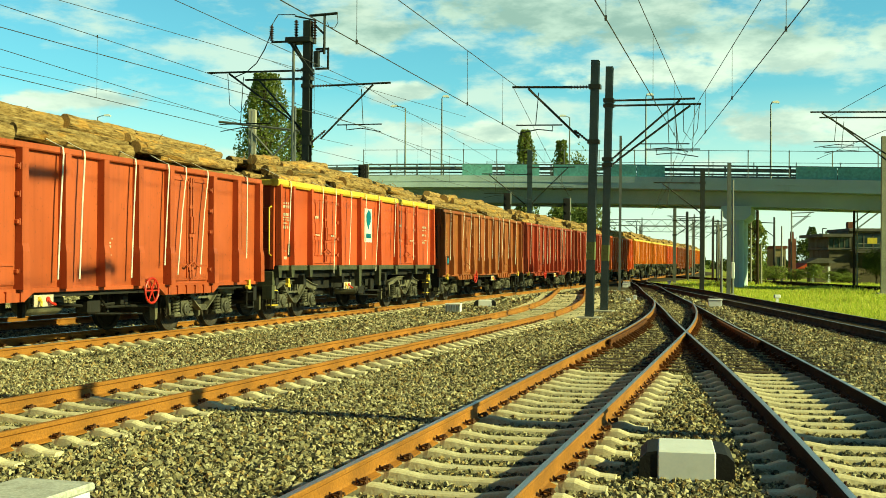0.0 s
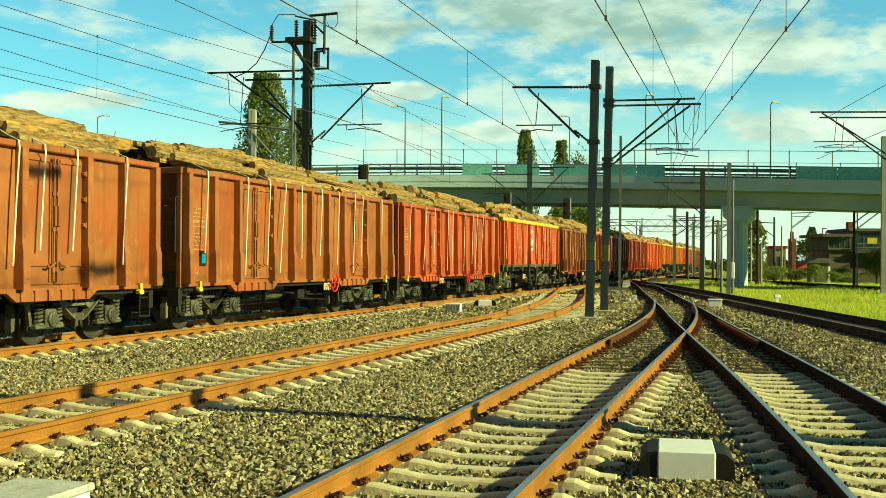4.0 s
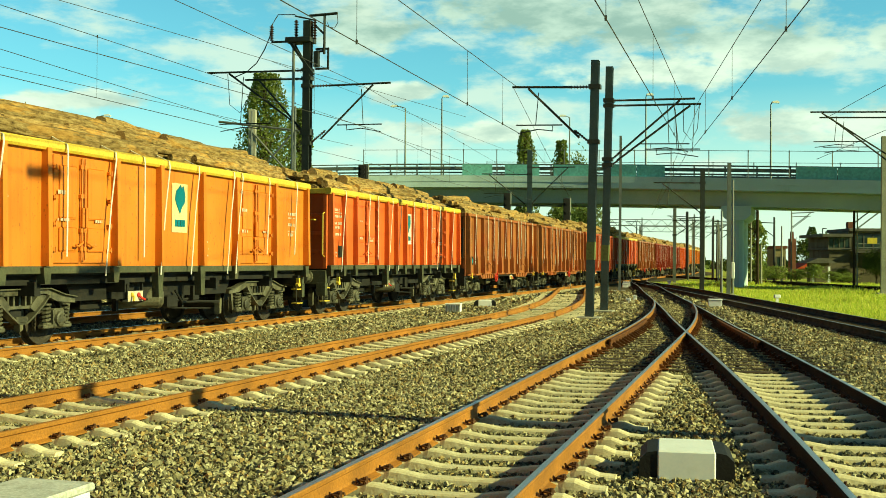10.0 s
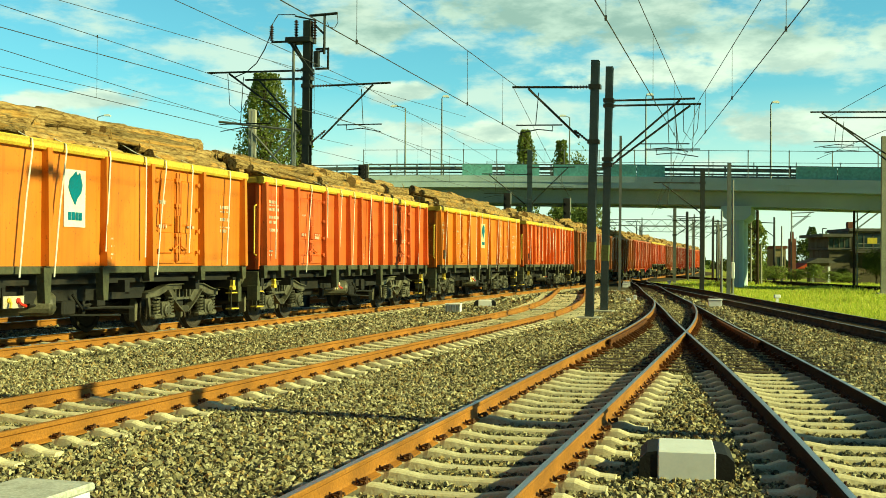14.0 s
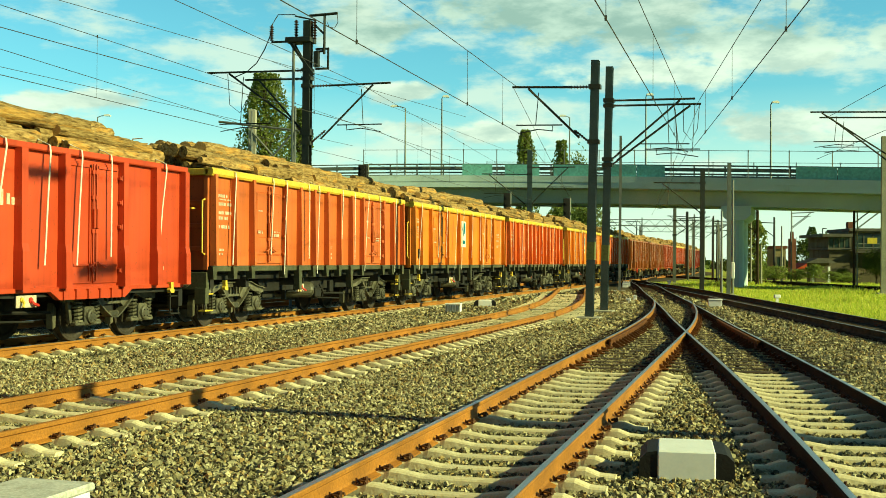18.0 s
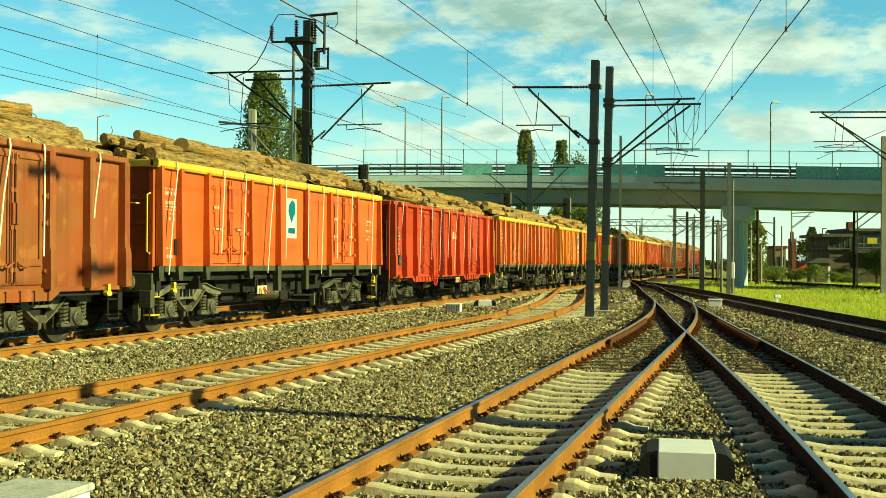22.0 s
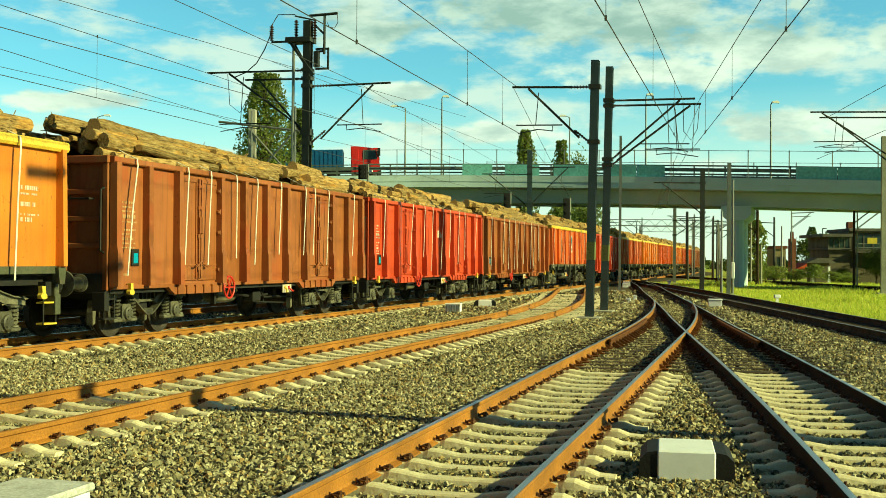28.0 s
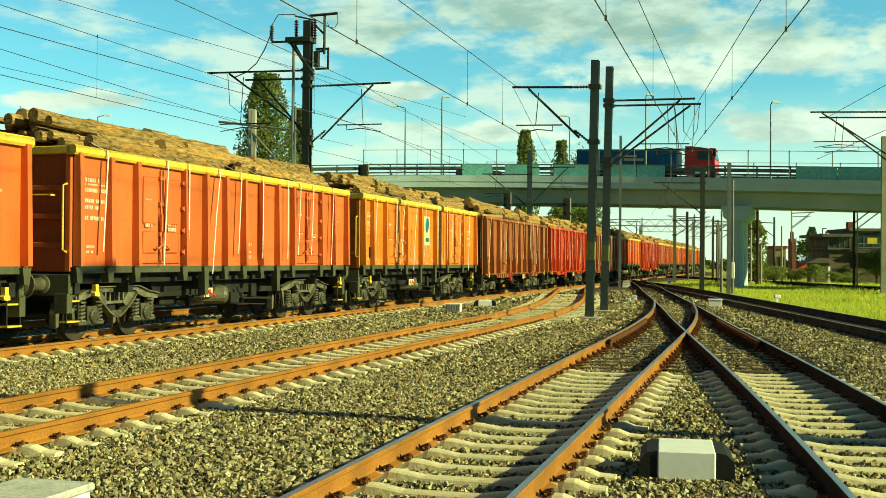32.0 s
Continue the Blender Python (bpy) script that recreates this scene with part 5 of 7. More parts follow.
# ---- overhead line ----
INSULATOR = mat("brown_porcelain", (0.06, 0.035, 0.03), 0.3, var=0.15)
MARK_BAND = mat("yellow_green_band", (0.15, 0.175, 0.06), 0.6, var=0.2, scale=4, stain=0.5)


def h_section(w, d, h, low=-0.3):
    a, b, f = w / 2, d / 2, d / 2 - 0.03
    return MB().prism([(-a, -b), (a, -b), (a, -f), (0.02, -f), (0.02, f), (a, f), (a, b), (-a, b), (-a, f), (-0.02, f), (-0.02, -f), (-a, -f)], low, h, "z")


def insulator(a, b, r=0.05, n=7):
    """A ribbed insulator between two points."""
    a, b = Vector(a), Vector(b)
    pts = []
    length = (b - a).length
    for k in range(n):
        y = length * k / n
        pts += [(y, r * 0.45), (y + length * 0.3 / n, r), (y + length * 0.6 / n, r * 0.45)]
    pts.append((length, r * 0.45))
    q = Vector((0, 1, 0)).rotation_difference((b - a).normalized()).to_matrix().to_4x4()
    return lathe(pts, 8).moved(Matrix.Translation(a) @ q)


def cantilever(mast, reach, z, low, drop, sign, ins=0.5, steady=True, tip=0.25):
    """Top tube, strut, registration tube and steady arm, along the mast's own x axis."""
    s = sign
    arm = part("cantilever", MB().tube([(s * (ins + 0.1), 0, z), (s * (reach + tip), 0, z + 0.03)], 0.036, 8)
               .tube([(s * (ins * 0.7), 0, low + 0.30 * (z - low) * 0.25), (s * (reach - 0.25), 0, z - 0.02)], 0.036, 8), STEEL_DARK, mast)
    part("insulator", insulator((s * 0.14, 0, z), (s * (ins + 0.15), 0, z), 0.055).join(insulator((s * 0.14, 0, low), (s * (ins * 0.8 + 0.1), 0, low + (z - low) * (ins * 0.8) / reach), 0.055)), INSULATOR, arm)
    part("bracket", MB().box(-0.18, 0.18, -0.16, 0.16, z - 0.06, z + 0.06).box(-0.18, 0.18, -0.16, 0.16, low - 0.06, low + 0.06), STEEL_DARK, mast)
    if steady:
        zz = z - drop
        part("steady_arm", MB().tube([(s * (reach * 0.42), 0, zz), (s * (reach + 0.1), 0, zz)], 0.022, 6)
             .tube([(s * (reach * 0.75), 0, z - 0.15), (s * (reach * 0.78), 0, zz)], 0.014, 5)
             .tube([(s * reach * 0.55, 0, zz), (s * reach * 0.55, 0, zz - 0.18), (s * (reach * 0.75), 0, zz - 0.13), (s * (reach + 0.05), 0, zz - 0.26)], 0.018, 6), STEEL_DARK, arm)
    return arm


def mast_at(name, label, x, y, lean=0.0, turn=-15.4, group="overhead line masts"):
    return thing(name, label, "mast", Matrix.Translation((x, y, 0)) @ Matrix.Rotation(radians(lean), 4, "Y") @ Matrix.Rotation(radians(turn), 4, "Z"), group)


def concrete_foot(m, w=0.35):
    part("foundation", MB().box(-w, w, -w, w, -0.25, 0.06, 0.02), CONCRETE_POST, m)


def build_masts():
    # the pair beside the crossing tracks
    m = mast_at("catenary_mast", "blue-grey steel overhead line mast with a yellow band, beside its twin", 4.44, 34.2, 1.1)
    part("post", h_section(0.24, 0.26, 7.82), STEEL_BLUE, m)
    part("band", MB().box(-0.124, 0.124, -0.134, 0.134, 1.78, 2.32), MARK_BAND, m, "faded yellow-green band")
    concrete_foot(m)
    cantilever(m, 2.3, 7.02, 5.35, 1.15, -1, 0.62)
    m = mast_at("catenary_mast", "blue-grey steel overhead line mast with two bracket arms", 5.55, 38.9, 1.1)
    part("post", h_section(0.24, 0.28, 8.44), STEEL_BLUE, m)
    part("band", MB().box(-0.124, 0.124, -0.144, 0.144, 1.75, 2.3), MARK_BAND, m, "faded yellow-green band")
    concrete_foot(m)
    cantilever(m, 2.65, 7.28, 5.25, 1.5, 1, 0.45)
    cantilever(m, 3.0, 7.10, 5.05, 1.5, 1, 0.45, tip=0.1)
    part("jumper", MB().tube([(2.5, 0.02, 7.2), (2.55, 0.02, 6.2), (2.8, 0.02, 5.9), (3.0, 0.02, 6.3), (3.05, 0.02, 7.1)], 0.012, 5).tube([(2.9, -0.02, 7.1), (2.85, -0.02, 5.5)], 0.012, 5).tube([(2.2, 0.0, 7.2), (2.4, 0, 5.6)], 0.012, 5), WIRE, m)

    # the switch mast behind the train
    m = mast_at("switch_mast", "dark steel mast carrying an overhead line switch and insulators", -4.88, 40.0, 0.3)
    part("post", h_section(0.27, 0.28, 10.2), STEEL_DARK, m)
    concrete_foot(m)
    cantilever(m, 2.7, 7.88, 5.85, 1.4, 1, 0.75, tip=0.4)
    cantilever(m, 3.3, 8.45, 6.3, 1.85, -1, 0.4, tip=0.6)
    cantilever(m, 2.1, 8.15, 6.2, 0.6, -1, 0.3, steady=False, tip=0.3)
    part("conduit", MB().tube([(-0.5, -0.1, 0.0), (-0.5, -0.1, 9.6)], 0.055, 8), STEEL_GREY, m)
    plat = part("platform", MB().box(-0.75, 0.2, -0.3, 0.3, 9.42, 9.60, 0.01).prism([(-0.7, 9.5), (-0.6, 9.5), (0.35, 8.25), (0.25, 8.2)], -0.24, -0.18).prism([(-0.7, 9.5), (-0.6, 9.5), (0.15, 8.25), (0.05, 8.2)], 0.18, 0.24).box(0.25, 0.42, -0.1, 0.1, 8.55, 9.1).box(0.3, 0.8, -0.03, 0.03, 8.45, 8.52).box(0.3, 0.8, -0.03, 0.03, 9.15, 9.22).box(0.74, 0.8, -0.03, 0.03, 8.45, 9.2), STEEL_DARK, m)
    part("insulator", insulator((-0.45, 0, 9.6), (-0.45, 0, 10.25), 0.09).join(insulator((-0.15, 0, 9.6), (0.15, 0, 10.2), 0.09)).join(insulator((0.25, 0, 9.55), (0.25, 0, 10.2), 0.09)).join(insulator((-1.4, 0, 9.55), (-1.4, 0, 10.1), 0.09)), INSULATOR, plat)
    part("switch_lever", MB().tube([(-1.4, 0, 9.5), (-0.7, 0, 9.5)], 0.04, 6), STEEL_DARK, plat)
    part("switch_arm", MB().tube([(0.05, 0, 10.38), (1.1, 0, 10.42)], 0.05, 6).tube([(-0.5, 0, 10.4), (0.3, 0, 10.2)], 0.03, 6).tube([(0.62, 0, 9.0), (0.62, 0, 10.4)], 0.045, 6).tube([(0.3, 0, 9.1), (0.62, 0, 9.1)], 0.04, 6).tube([(0.3, 0, 10.0), (0.62, 0, 9.7)], 0.04, 6), STEEL_DARK, plat)
    part("jumper", MB().tube([(-1.4, 0, 10.1), (-1.2, 0.1, 10.5), (-0.5, 0, 10.45)], 0.016, 5), WIRE, m)
    part("jumper", MB().tube([(-1.4, 0, 10.1), (-1.5, 0.1, 9.75), (-1.75, 0.2, 9.3), (-2.15, 0.4, 8.85), (-2.6, 0.5, 8.55), (-3.1, 0.6, 8.4)], 0.02, 5), WIRE, m)
    part("jumper", MB().tube([(1.1, 0, 10.4), (1.12, 0, 10.1), (1.0, 0, 9.9), (0.8, 0, 9.95), (0.7, 0, 10.15)], 0.012, 5), WIRE, m)
    part("jumper", MB().tube([(-3.1, 0, 8.4), (-3.0, 0, 7.3), (-2.6, 0, 7.0), (-2.3, 0, 7.5)], 0.012, 5), WIRE, m)

    # masts farther along and on the far side of the yard
    spec = [("catenary_mast", "dark steel overhead line mast at the edge of the grass", 15.35, 67, 7.28, 0.26, STEEL_DARK, ((-1, 2.6, 6.45, 4.7),)),
            ("catenary_mast", "grey steel overhead line mast near the old track", 15.26, 60.4, 7.05, 0.2, STEEL_GREY, ()),
            ("catenary_mast", "slim grey overhead line mast between the tracks", 10.32, 66, 9.1, 0.15, STEEL_GREY, ()),
            ("catenary_mast", "pale steel overhead line mast beyond the bridge", 19.1, 93.3, 6.45, 0.26, STEEL_GREY, ((1, 2.0, 5.2, 4.0),)),
            ("catenary_mast", "grey steel overhead line mast behind the train with crossed struts", 5.78, 76, 9.2, 0.32, STEEL_BLUE, ((-1, 3.0, 7.6, 5.4), (1, 2.8, 8.05, 5.6))),
            ("catenary_mast", "pale concrete mast on the grass", 25.12, 64.5, 9.0, 0.26, CONCRETE_POST, ()),
            ("catenary_mast", "dark steel overhead line mast on the grass with two bracket arms", 20.2, 50, 9.0, 0.3, STEEL_DARK, ((-1, 3.6, 8.45, 6.2), (-1, 3.2, 8.2, 5.9)))]
    for name, label, x, y, h, w, ma, arms in spec:
        m = mast_at(name, label, x, y, 0.2, -9)
        part("post", h_section(w, w, h), ma, m)
        concrete_foot(m)
        for s, reach, z, low in arms:
            cantilever(m, reach, z, low, 1.3, s, 0.4)
    # a cabinet fixed to the grey mast
    m = mast_at("catenary_mast", "pale concrete overhead line mast carrying a small cabinet", 16.04, 62.6, 0.2, -9)
    part("post", MB().tube([(0, 0, -0.3), (0, 0, 6.3)], 0.08, 8, 0.05), STEEL_GREY, m)
    part("cabinet", MB().box(-0.09, 0.09, -0.24, -0.08, 0.85, 1.75, 0.02), WHITE, m)
    # the mast beside the camera, whose shadow falls across the tracks
    m = mast_at("catenary_mast", "blue-grey steel overhead line mast beside the points", 5.6, 10.12, 0.0)
    part("post", h_section(0.24, 0.30, 8.3), STEEL_BLUE, m)
    concrete_foot(m)
    cantilever(m, 2.6, 7.2, 5.2, 1.4, -1, 0.45)
    cantilever(m, 2.9, 7.2, 5.2, 1.4, 1, 0.45)
    # small masts and poles far off beyond the bridge
    for x, y, h, r, ma in ((28.0, 130, 7.6, 0.16, STEEL_DARK), (33.1, 150, 7.7, 0.14, STEEL_GREY), (24.13, 111.5, 6.75, 0.16, STEEL_DARK), (14.87, 60.35, 4.5, 0.10, STEEL_GREY), (33.67, 114.9, 6.4, 0.2, STEEL_DARK), (34.51, 115.2, 5.5, 0.15, CONCRETE_POST), (41.1, 133.2, 7.8, 0.14, STEEL_GREY), (29.72, 128.6, 6.5, 0.14, STEEL_GREY), (32.0, 144, 7.9, 0.15, STEEL_DARK), (25.6, 105, 5.0, 0.1, CONCRETE_POST), (28.7, 120, 6.7, 0.16, STEEL_DARK), (33.9, 140, 6.3, 0.14, STEEL_DARK), (25.2, 90.6, 6.1, 0.22, TIMBER), (25.75, 91.5, 3.2, 0.14, CONCRETE_POST),
                           (33.9, 110, 7.2, 0.11, STEEL_GREY), (29.1, 80, 6.6, 0.15, TIMBER), (26.4, 150, 7.7, 0.13, STEEL_DARK), (22.0, 140, 7.2, 0.13, STEEL_DARK), (36.5, 165, 7.5, 0.14, STEEL_DARK), 
                           (26.3, 96.5, 5.6, 0.1, CONCRETE_POST), (30.5, 128, 6.8, 0.12, STEEL_GREY), (40.5, 170, 8.0, 0.14, STEEL_DARK), (27.4, 160, 7.5, 0.13, STEEL_DARK), (29.32, 80.0, 6.2, 0.09, CONCRETE_POST)):
        m = thing("pole", "slim pole standing in the far part of the yard", "pole", Matrix.Translation((x, y, 0)), "far poles")
        part("shaft", MB().tube([(0, 0, -0.3), (0, 0, h)], r * 0.75, 8, r * 0.5), ma, m)
        if h > 6:
            s = 1 if (int(x * 10) % 2) else -1
            part("cross_arm", MB().tube([(0, 0, h - 0.6), (s * 2.2, 0, h - 0.5)], 0.05, 5).tube([(0, 0, h - 2.0), (s * 1.9, 0, h - 0.55)], 0.045, 5), ma, m)
    # lattice portals across the far tracks
    for y, xa, xb, z in ((150, 21.5, 36.5, 6.6), (172, 30.0, 42.0, 6.4)):
        g = thing("signal_gantry", "grey lattice portal across the far tracks", "gantry")
        for k, up in enumerate((0.0, 0.8)):
            part("chord", MB().box(xa, xb, y - 0.05, y + 0.05, z + up - 0.05, z + up + 0.05), STEEL_GREY, g)
        mb = MB()
        n = int((xb - xa) / 0.8)
        for k in range(n):
            a, b = xa + (xb - xa) * k / n, xa + (xb - xa) * (k + 1) / n
            mb.tube([(a, y, z + (0.8 if k % 2 else 0)), (b, y, z + (0 if k % 2 else 0.8))], 0.035, 4)
        part("lattice", mb, STEEL_GREY, g)
        for x in (xa, xb):
            part("leg", MB().box(x - 0.14, x + 0.14, y - 0.14, y + 0.14, -0.3, z + 0.8), STEEL_GREY, g)


build_masts()

# a lattice mast and a concrete post stand behind the train, in front of the tree
_lat = thing("lattice_mast", "thin grey lattice portal leg behind the train", "mast", pose(-8.3, 55, 0, 0, 0, -10))
for _x in (-1.1, 1.1):
    part("leg", MB().tube([(_x, 0, -0.3), (_x, 0, 9.0 if _x < 0 else 9.2)], 0.06, 6), STEEL_GREY, _lat)
part("lattice", MB().tube([(-1.1, 0, 5.6), (1.1, 0, 8.0)], 0.05, 5).tube([(-1.1, 0, 8.0), (1.1, 0, 5.6)], 0.05, 5).tube([(-1.1, 0, 3.0), (1.1, 0, 5.6)], 0.05, 5).tube([(-1.1, 0, 5.6), (1.1, 0, 3.0)], 0.05, 5).tube([(-2.8, 0, 8.5), (1.3, 0, 8.0)], 0.06, 5), STEEL_GREY, _lat)
_cp = thing("catenary_mast", "pale concrete mast behind the train", "mast", pose(-9.4, 55.5, 0))
part("post", MB().box(-0.18, 0.18, -0.16, 0.16, -0.3, 9.1, 0.02), CONCRETE_POST, _cp)
part("cantilever", MB().tube([(-2.6, 0, 6.0), (0, 0, 6.1)], 0.03, 6).tube([(-2.0, 0, 6.0), (0, 0, 4.6)], 0.03, 6), STEEL_DARK, _cp)


def wire(a, b, y0, y1, r=0.011, sag=0.0, label="dark overhead wire above the tracks"):
    """A wire through a and b, run out to y0 and y1."""
    a, b = Vector(a), Vector(b)
    pts = []
    for k in range(13):
        u = k / 12
        y = y0 + (y1 - y0) * u
        p = a + (b - a) * ((y - a.y) / (b.y - a.y))
        pts.append((p.x, p.y, p.z - sag * 4 * u * (1 - u)))
    return solid("overhead_wire", MB().tube(pts, r, 5), WIRE, label, "wire", "overhead wires")


def build_wires():
    runs = [((2.25, 34.9, 7.12), (-0.96, 23.4, 7.12), -22, 34.9, 0.012), ((2.40, 34.9, 5.64), (-2.47, 17.1, 5.64), -22, 34.9, 0.012),
            ((8.48, 38, 6.98), (6.34, 22.6, 6.98), -22, 38, 0.012), ((8.30, 38, 5.45), (5.20, 16.1, 5.45), -22, 38, 0.012),
            ((8.10, 38.2, 7.19), (4.06, 23.6, 7.19), -22, 38.2, 0.012), ((8.18, 38.2, 5.40), (2.12, 15.9, 5.40), -22, 38.2, 0.012),
            ((-8.43, 41.1, 6.60), (-11.79, 30.0, 6.59), -10, 41.1, 0.014), ((-8.45, 41.1, 8.45), (-11.8, 30.0, 8.45), -10, 41.1, 0.014),
            ((-2.86, 39.2, 7.82), (-6.34, 26.6, 7.82), -10, 39.2, 0.012), ((-2.46, 39.2, 6.29), (-8.78, 22.4, 6.29), -10, 39.2, 0.012),
            ((-9.73, 48, 7.83), (-12.97, 33.0, 7.83), 0, 58, 0.014),
            ((-8.64, 50, 7.80), (-14.07, 35.8, 7.79), 0, 60, 0.012), ((-6.43, 42, 9.12), (-11.01, 32.3, 9.11), 0, 58, 0.012),
            # on towards the bridge
            ((2.13, 34.9, 7.12), (7.0, 66, 6.2), 34.9, 74, 0.010), ((2.44, 34.9, 5.64), (7.6, 66, 5.3), 34.9, 74, 0.010),
            ((8.59, 38, 6.98), (13.2, 68, 6.2), 38, 80, 0.010), ((8.22, 38, 5.45), (12.9, 68, 5.2), 38, 80, 0.010),
            ((-2.86, 39.2, 7.82), (5.0, 74, 7.3), 39.2, 76, 0.010), ((-2.46, 39.2, 6.29), (5.6, 74, 5.8), 39.2, 76, 0.010),
            ((-8.43, 41.1, 6.60), (2.2, 76, 6.6), 41.1, 78, 0.012), ((-8.45, 41.1, 8.45), (2.0, 76, 8.2), 41.1, 78, 0.012), ((-6.4, 42, 9.1), (4.5, 75, 9.0), 42, 76, 0.010),
            ((17.1, 50, 8.25), (16.15, 41.25, 8.25), 12, 50.4, 0.014), ((16.62, 50, 6.37), (15.4, 39.3, 6.37), 12, 50.4, 0.014)]
    for a, b, y0, y1, r in runs:
        wire(a, b, y0, y1, r * 0.8)
    # unseen ribbed pieces on wires over the points, added for shadows on the wagons
    solid("section_insulator", insulator((1.80, 15.45, 7.19), (2.04, 16.3, 7.19), 0.17, 9), INSULATOR, "unseen ribbed piece on an overhead wire, added for its shadow", "insulator")
    solid("section_insulator", insulator((5.33, 15.7, 6.98), (5.50, 16.9, 6.98), 0.17, 11), INSULATOR, "long unseen ribbed piece on an overhead wire, added for its shadow", "insulator")
    # droppers hang from the upper wire to the contact wire
    def on(a, b, y):
        a, b = Vector(a), Vector(b)
        return a + (b - a) * ((y - a.y) / (b.y - a.y))
    pairs = [(runs[0], runs[1], (13.0, 21.0, 29.0, 33.0)), (runs[2], runs[3], (19.5, 27.5, 34.5)), (runs[4], runs[5], (18.5, 27.0, 34.0)), (runs[6], runs[7], (34.2,)), (runs[8], runs[9], (35.0,)), (runs[14], runs[13], (44, 52, 60)), (runs[18], runs[17], (46, 54, 62, 68)), (runs[19], runs[20], (48, 56, 64, 70))]
    for hi, lo, ys in pairs:
        for y in ys:
            p = on(hi[0], hi[1], y)
            a, b = Vector(lo[0]), Vector(lo[1])
            way = p.x / p.y
            q = a + (b - a) * ((way * a.y - a.x) / ((b.x - a.x) - way * (b.y - a.y)))
            solid("dropper_wire", MB().tube([p, q], 0.0055, 4).tube([q + Vector((0, 0, -0.03)), q + Vector((0, 0, 0.05))], 0.022, 5), WIRE, "thin dropper wire hanging between two overhead wires", "wire", "dropper wires")


build_wires()


def signal(x, y, z0, h, label):
    s = thing("railway_signal", label, "signal", Matrix.Translation((x, y, 0)), "railway signals")
    part("post", MB().tube([(0.25, 0.1, -0.3), (0.25, 0.1, z0 + h + 0.05)], 0.06, 8), STEEL_GREY, s)
    head = part("signal_head", MB().box(-0.22, 0.22, -0.1, 0.06, z0, z0 + h, 0.03), BLACK, s)
    for k in range(3):
        part("hood", MB().tube([(0, -0.32, z0 + h * (0.2 + 0.3 * k)), (0, -0.1, z0 + h * (0.2 + 0.3 * k))], 0.11, 10), BLACK, head)
    part("bracket", MB().box(-0.1, 0.3, 0.0, 0.12, z0 + h * 0.4, z0 + h * 0.5), STEEL_DARK, s)


signal(4.25, 75.5, 4.85, 1.45, "black-headed railway signal on a post behind the train")
signal(8.3, 76.0, 4.1, 1.9, "tall black railway signal beyond the train, showing a dim red light")
signal(-4.0, 56.0, 5.75, 0.7, "small black signal seen above the logs of the train")
part("lens", MB().tube([(8.3, 75.86, 4.5), (8.3, 75.88, 4.5)], 0.09, 12), HAND_RED, bpy.data.objects["railway_signal.001"]).matrix_basis = Matrix.Translation((-8.3, -76.0, 0)) @ Matrix.Translation((0, -0.0, 0))


# ---- plants ----
LEAF = island_mat("leaf_green", [(0.11, 0.16, 0.04), (0.21, 0.26, 0.065), (0.32, 0.36, 0.11), (0.15, 0.20, 0.05)], 0.8, bump=0.0)
# Dark leaves lightened; the haze over the far trees is put into the colour.
LEAF_DARK = island_mat("dark_leaf", [(0.05, 0.08, 0.02), (0.09, 0.12, 0.03), (0.13, 0.16, 0.045)], 0.8, bump=0.0)
GRASS = island_mat("grass_blade", [(0.40, 0.50, 0.06), (0.54, 0.62, 0.09), (0.68, 0.70, 0.15), (0.30, 0.42, 0.05), (0.62, 0.66, 0.12), (0.74, 0.68, 0.20)], 0.8, bump=0.0)


def translucent(m, share):
    """Thin leaves let part of the light through."""
    nt = m.node_tree
    p, out = nt.nodes["Principled BSDF"], nt.nodes["Material Output"]
    tr, mx = nt.nodes.new("ShaderNodeBsdfTranslucent"), nt.nodes.new("ShaderNodeMixShader")
    nt.links.new(p.inputs["Base Color"].links[0].from_socket, tr.inputs["Color"])
    mx.inputs[0].default_value = share
    nt.links.new(p.outputs[0], mx.inputs[1])
    nt.links.new(tr.outputs[0], mx.inputs[2])
    nt.links.new(mx.outputs[0], out.inputs["Surface"])


translucent(GRASS, 0.5)
translucent(LEAF, 0.5)
TRUNK = mat("tree_bark", (0.10, 0.08, 0.05), 0.95, var=0.3)


def shards(name, centres, sizes, material, seed, flat=False):
    """Many small leaf-like pieces in one mesh: two crossed triangles at each centre."""
    rs = np.random.RandomState(seed)
    n = len(centres)
    c = np.asarray(centres, float)
    a = rs.normal(size=(n, 3))
    a /= np.linalg.norm(a, axis=1)[:, None]
    b = np.cross(a, rs.normal(size=(n, 3)))
    b /= np.linalg.norm(b, axis=1)[:, None]
    s = np.asarray(sizes)[:, None]
    v = np.stack([c + a * s, c + b * s * 0.7, c - a * s, c - b * s * 0.7], 1).reshape(-1, 3)
    me = bpy.data.meshes.new(name)
    me.vertices.add(len(v))
    me.vertices.foreach_set("co", v.ravel())
    me.loops.add(n * 4)
    me.loops.foreach_set("vertex_index", np.arange(n * 4, dtype=np.int32))
    me.polygons.add(n)
    me.polygons.foreach_set("loop_start", np.arange(0, n * 4, 4, dtype=np.int32))
    me.update(calc_edges=True)
    me.materials.append(material)
    return me


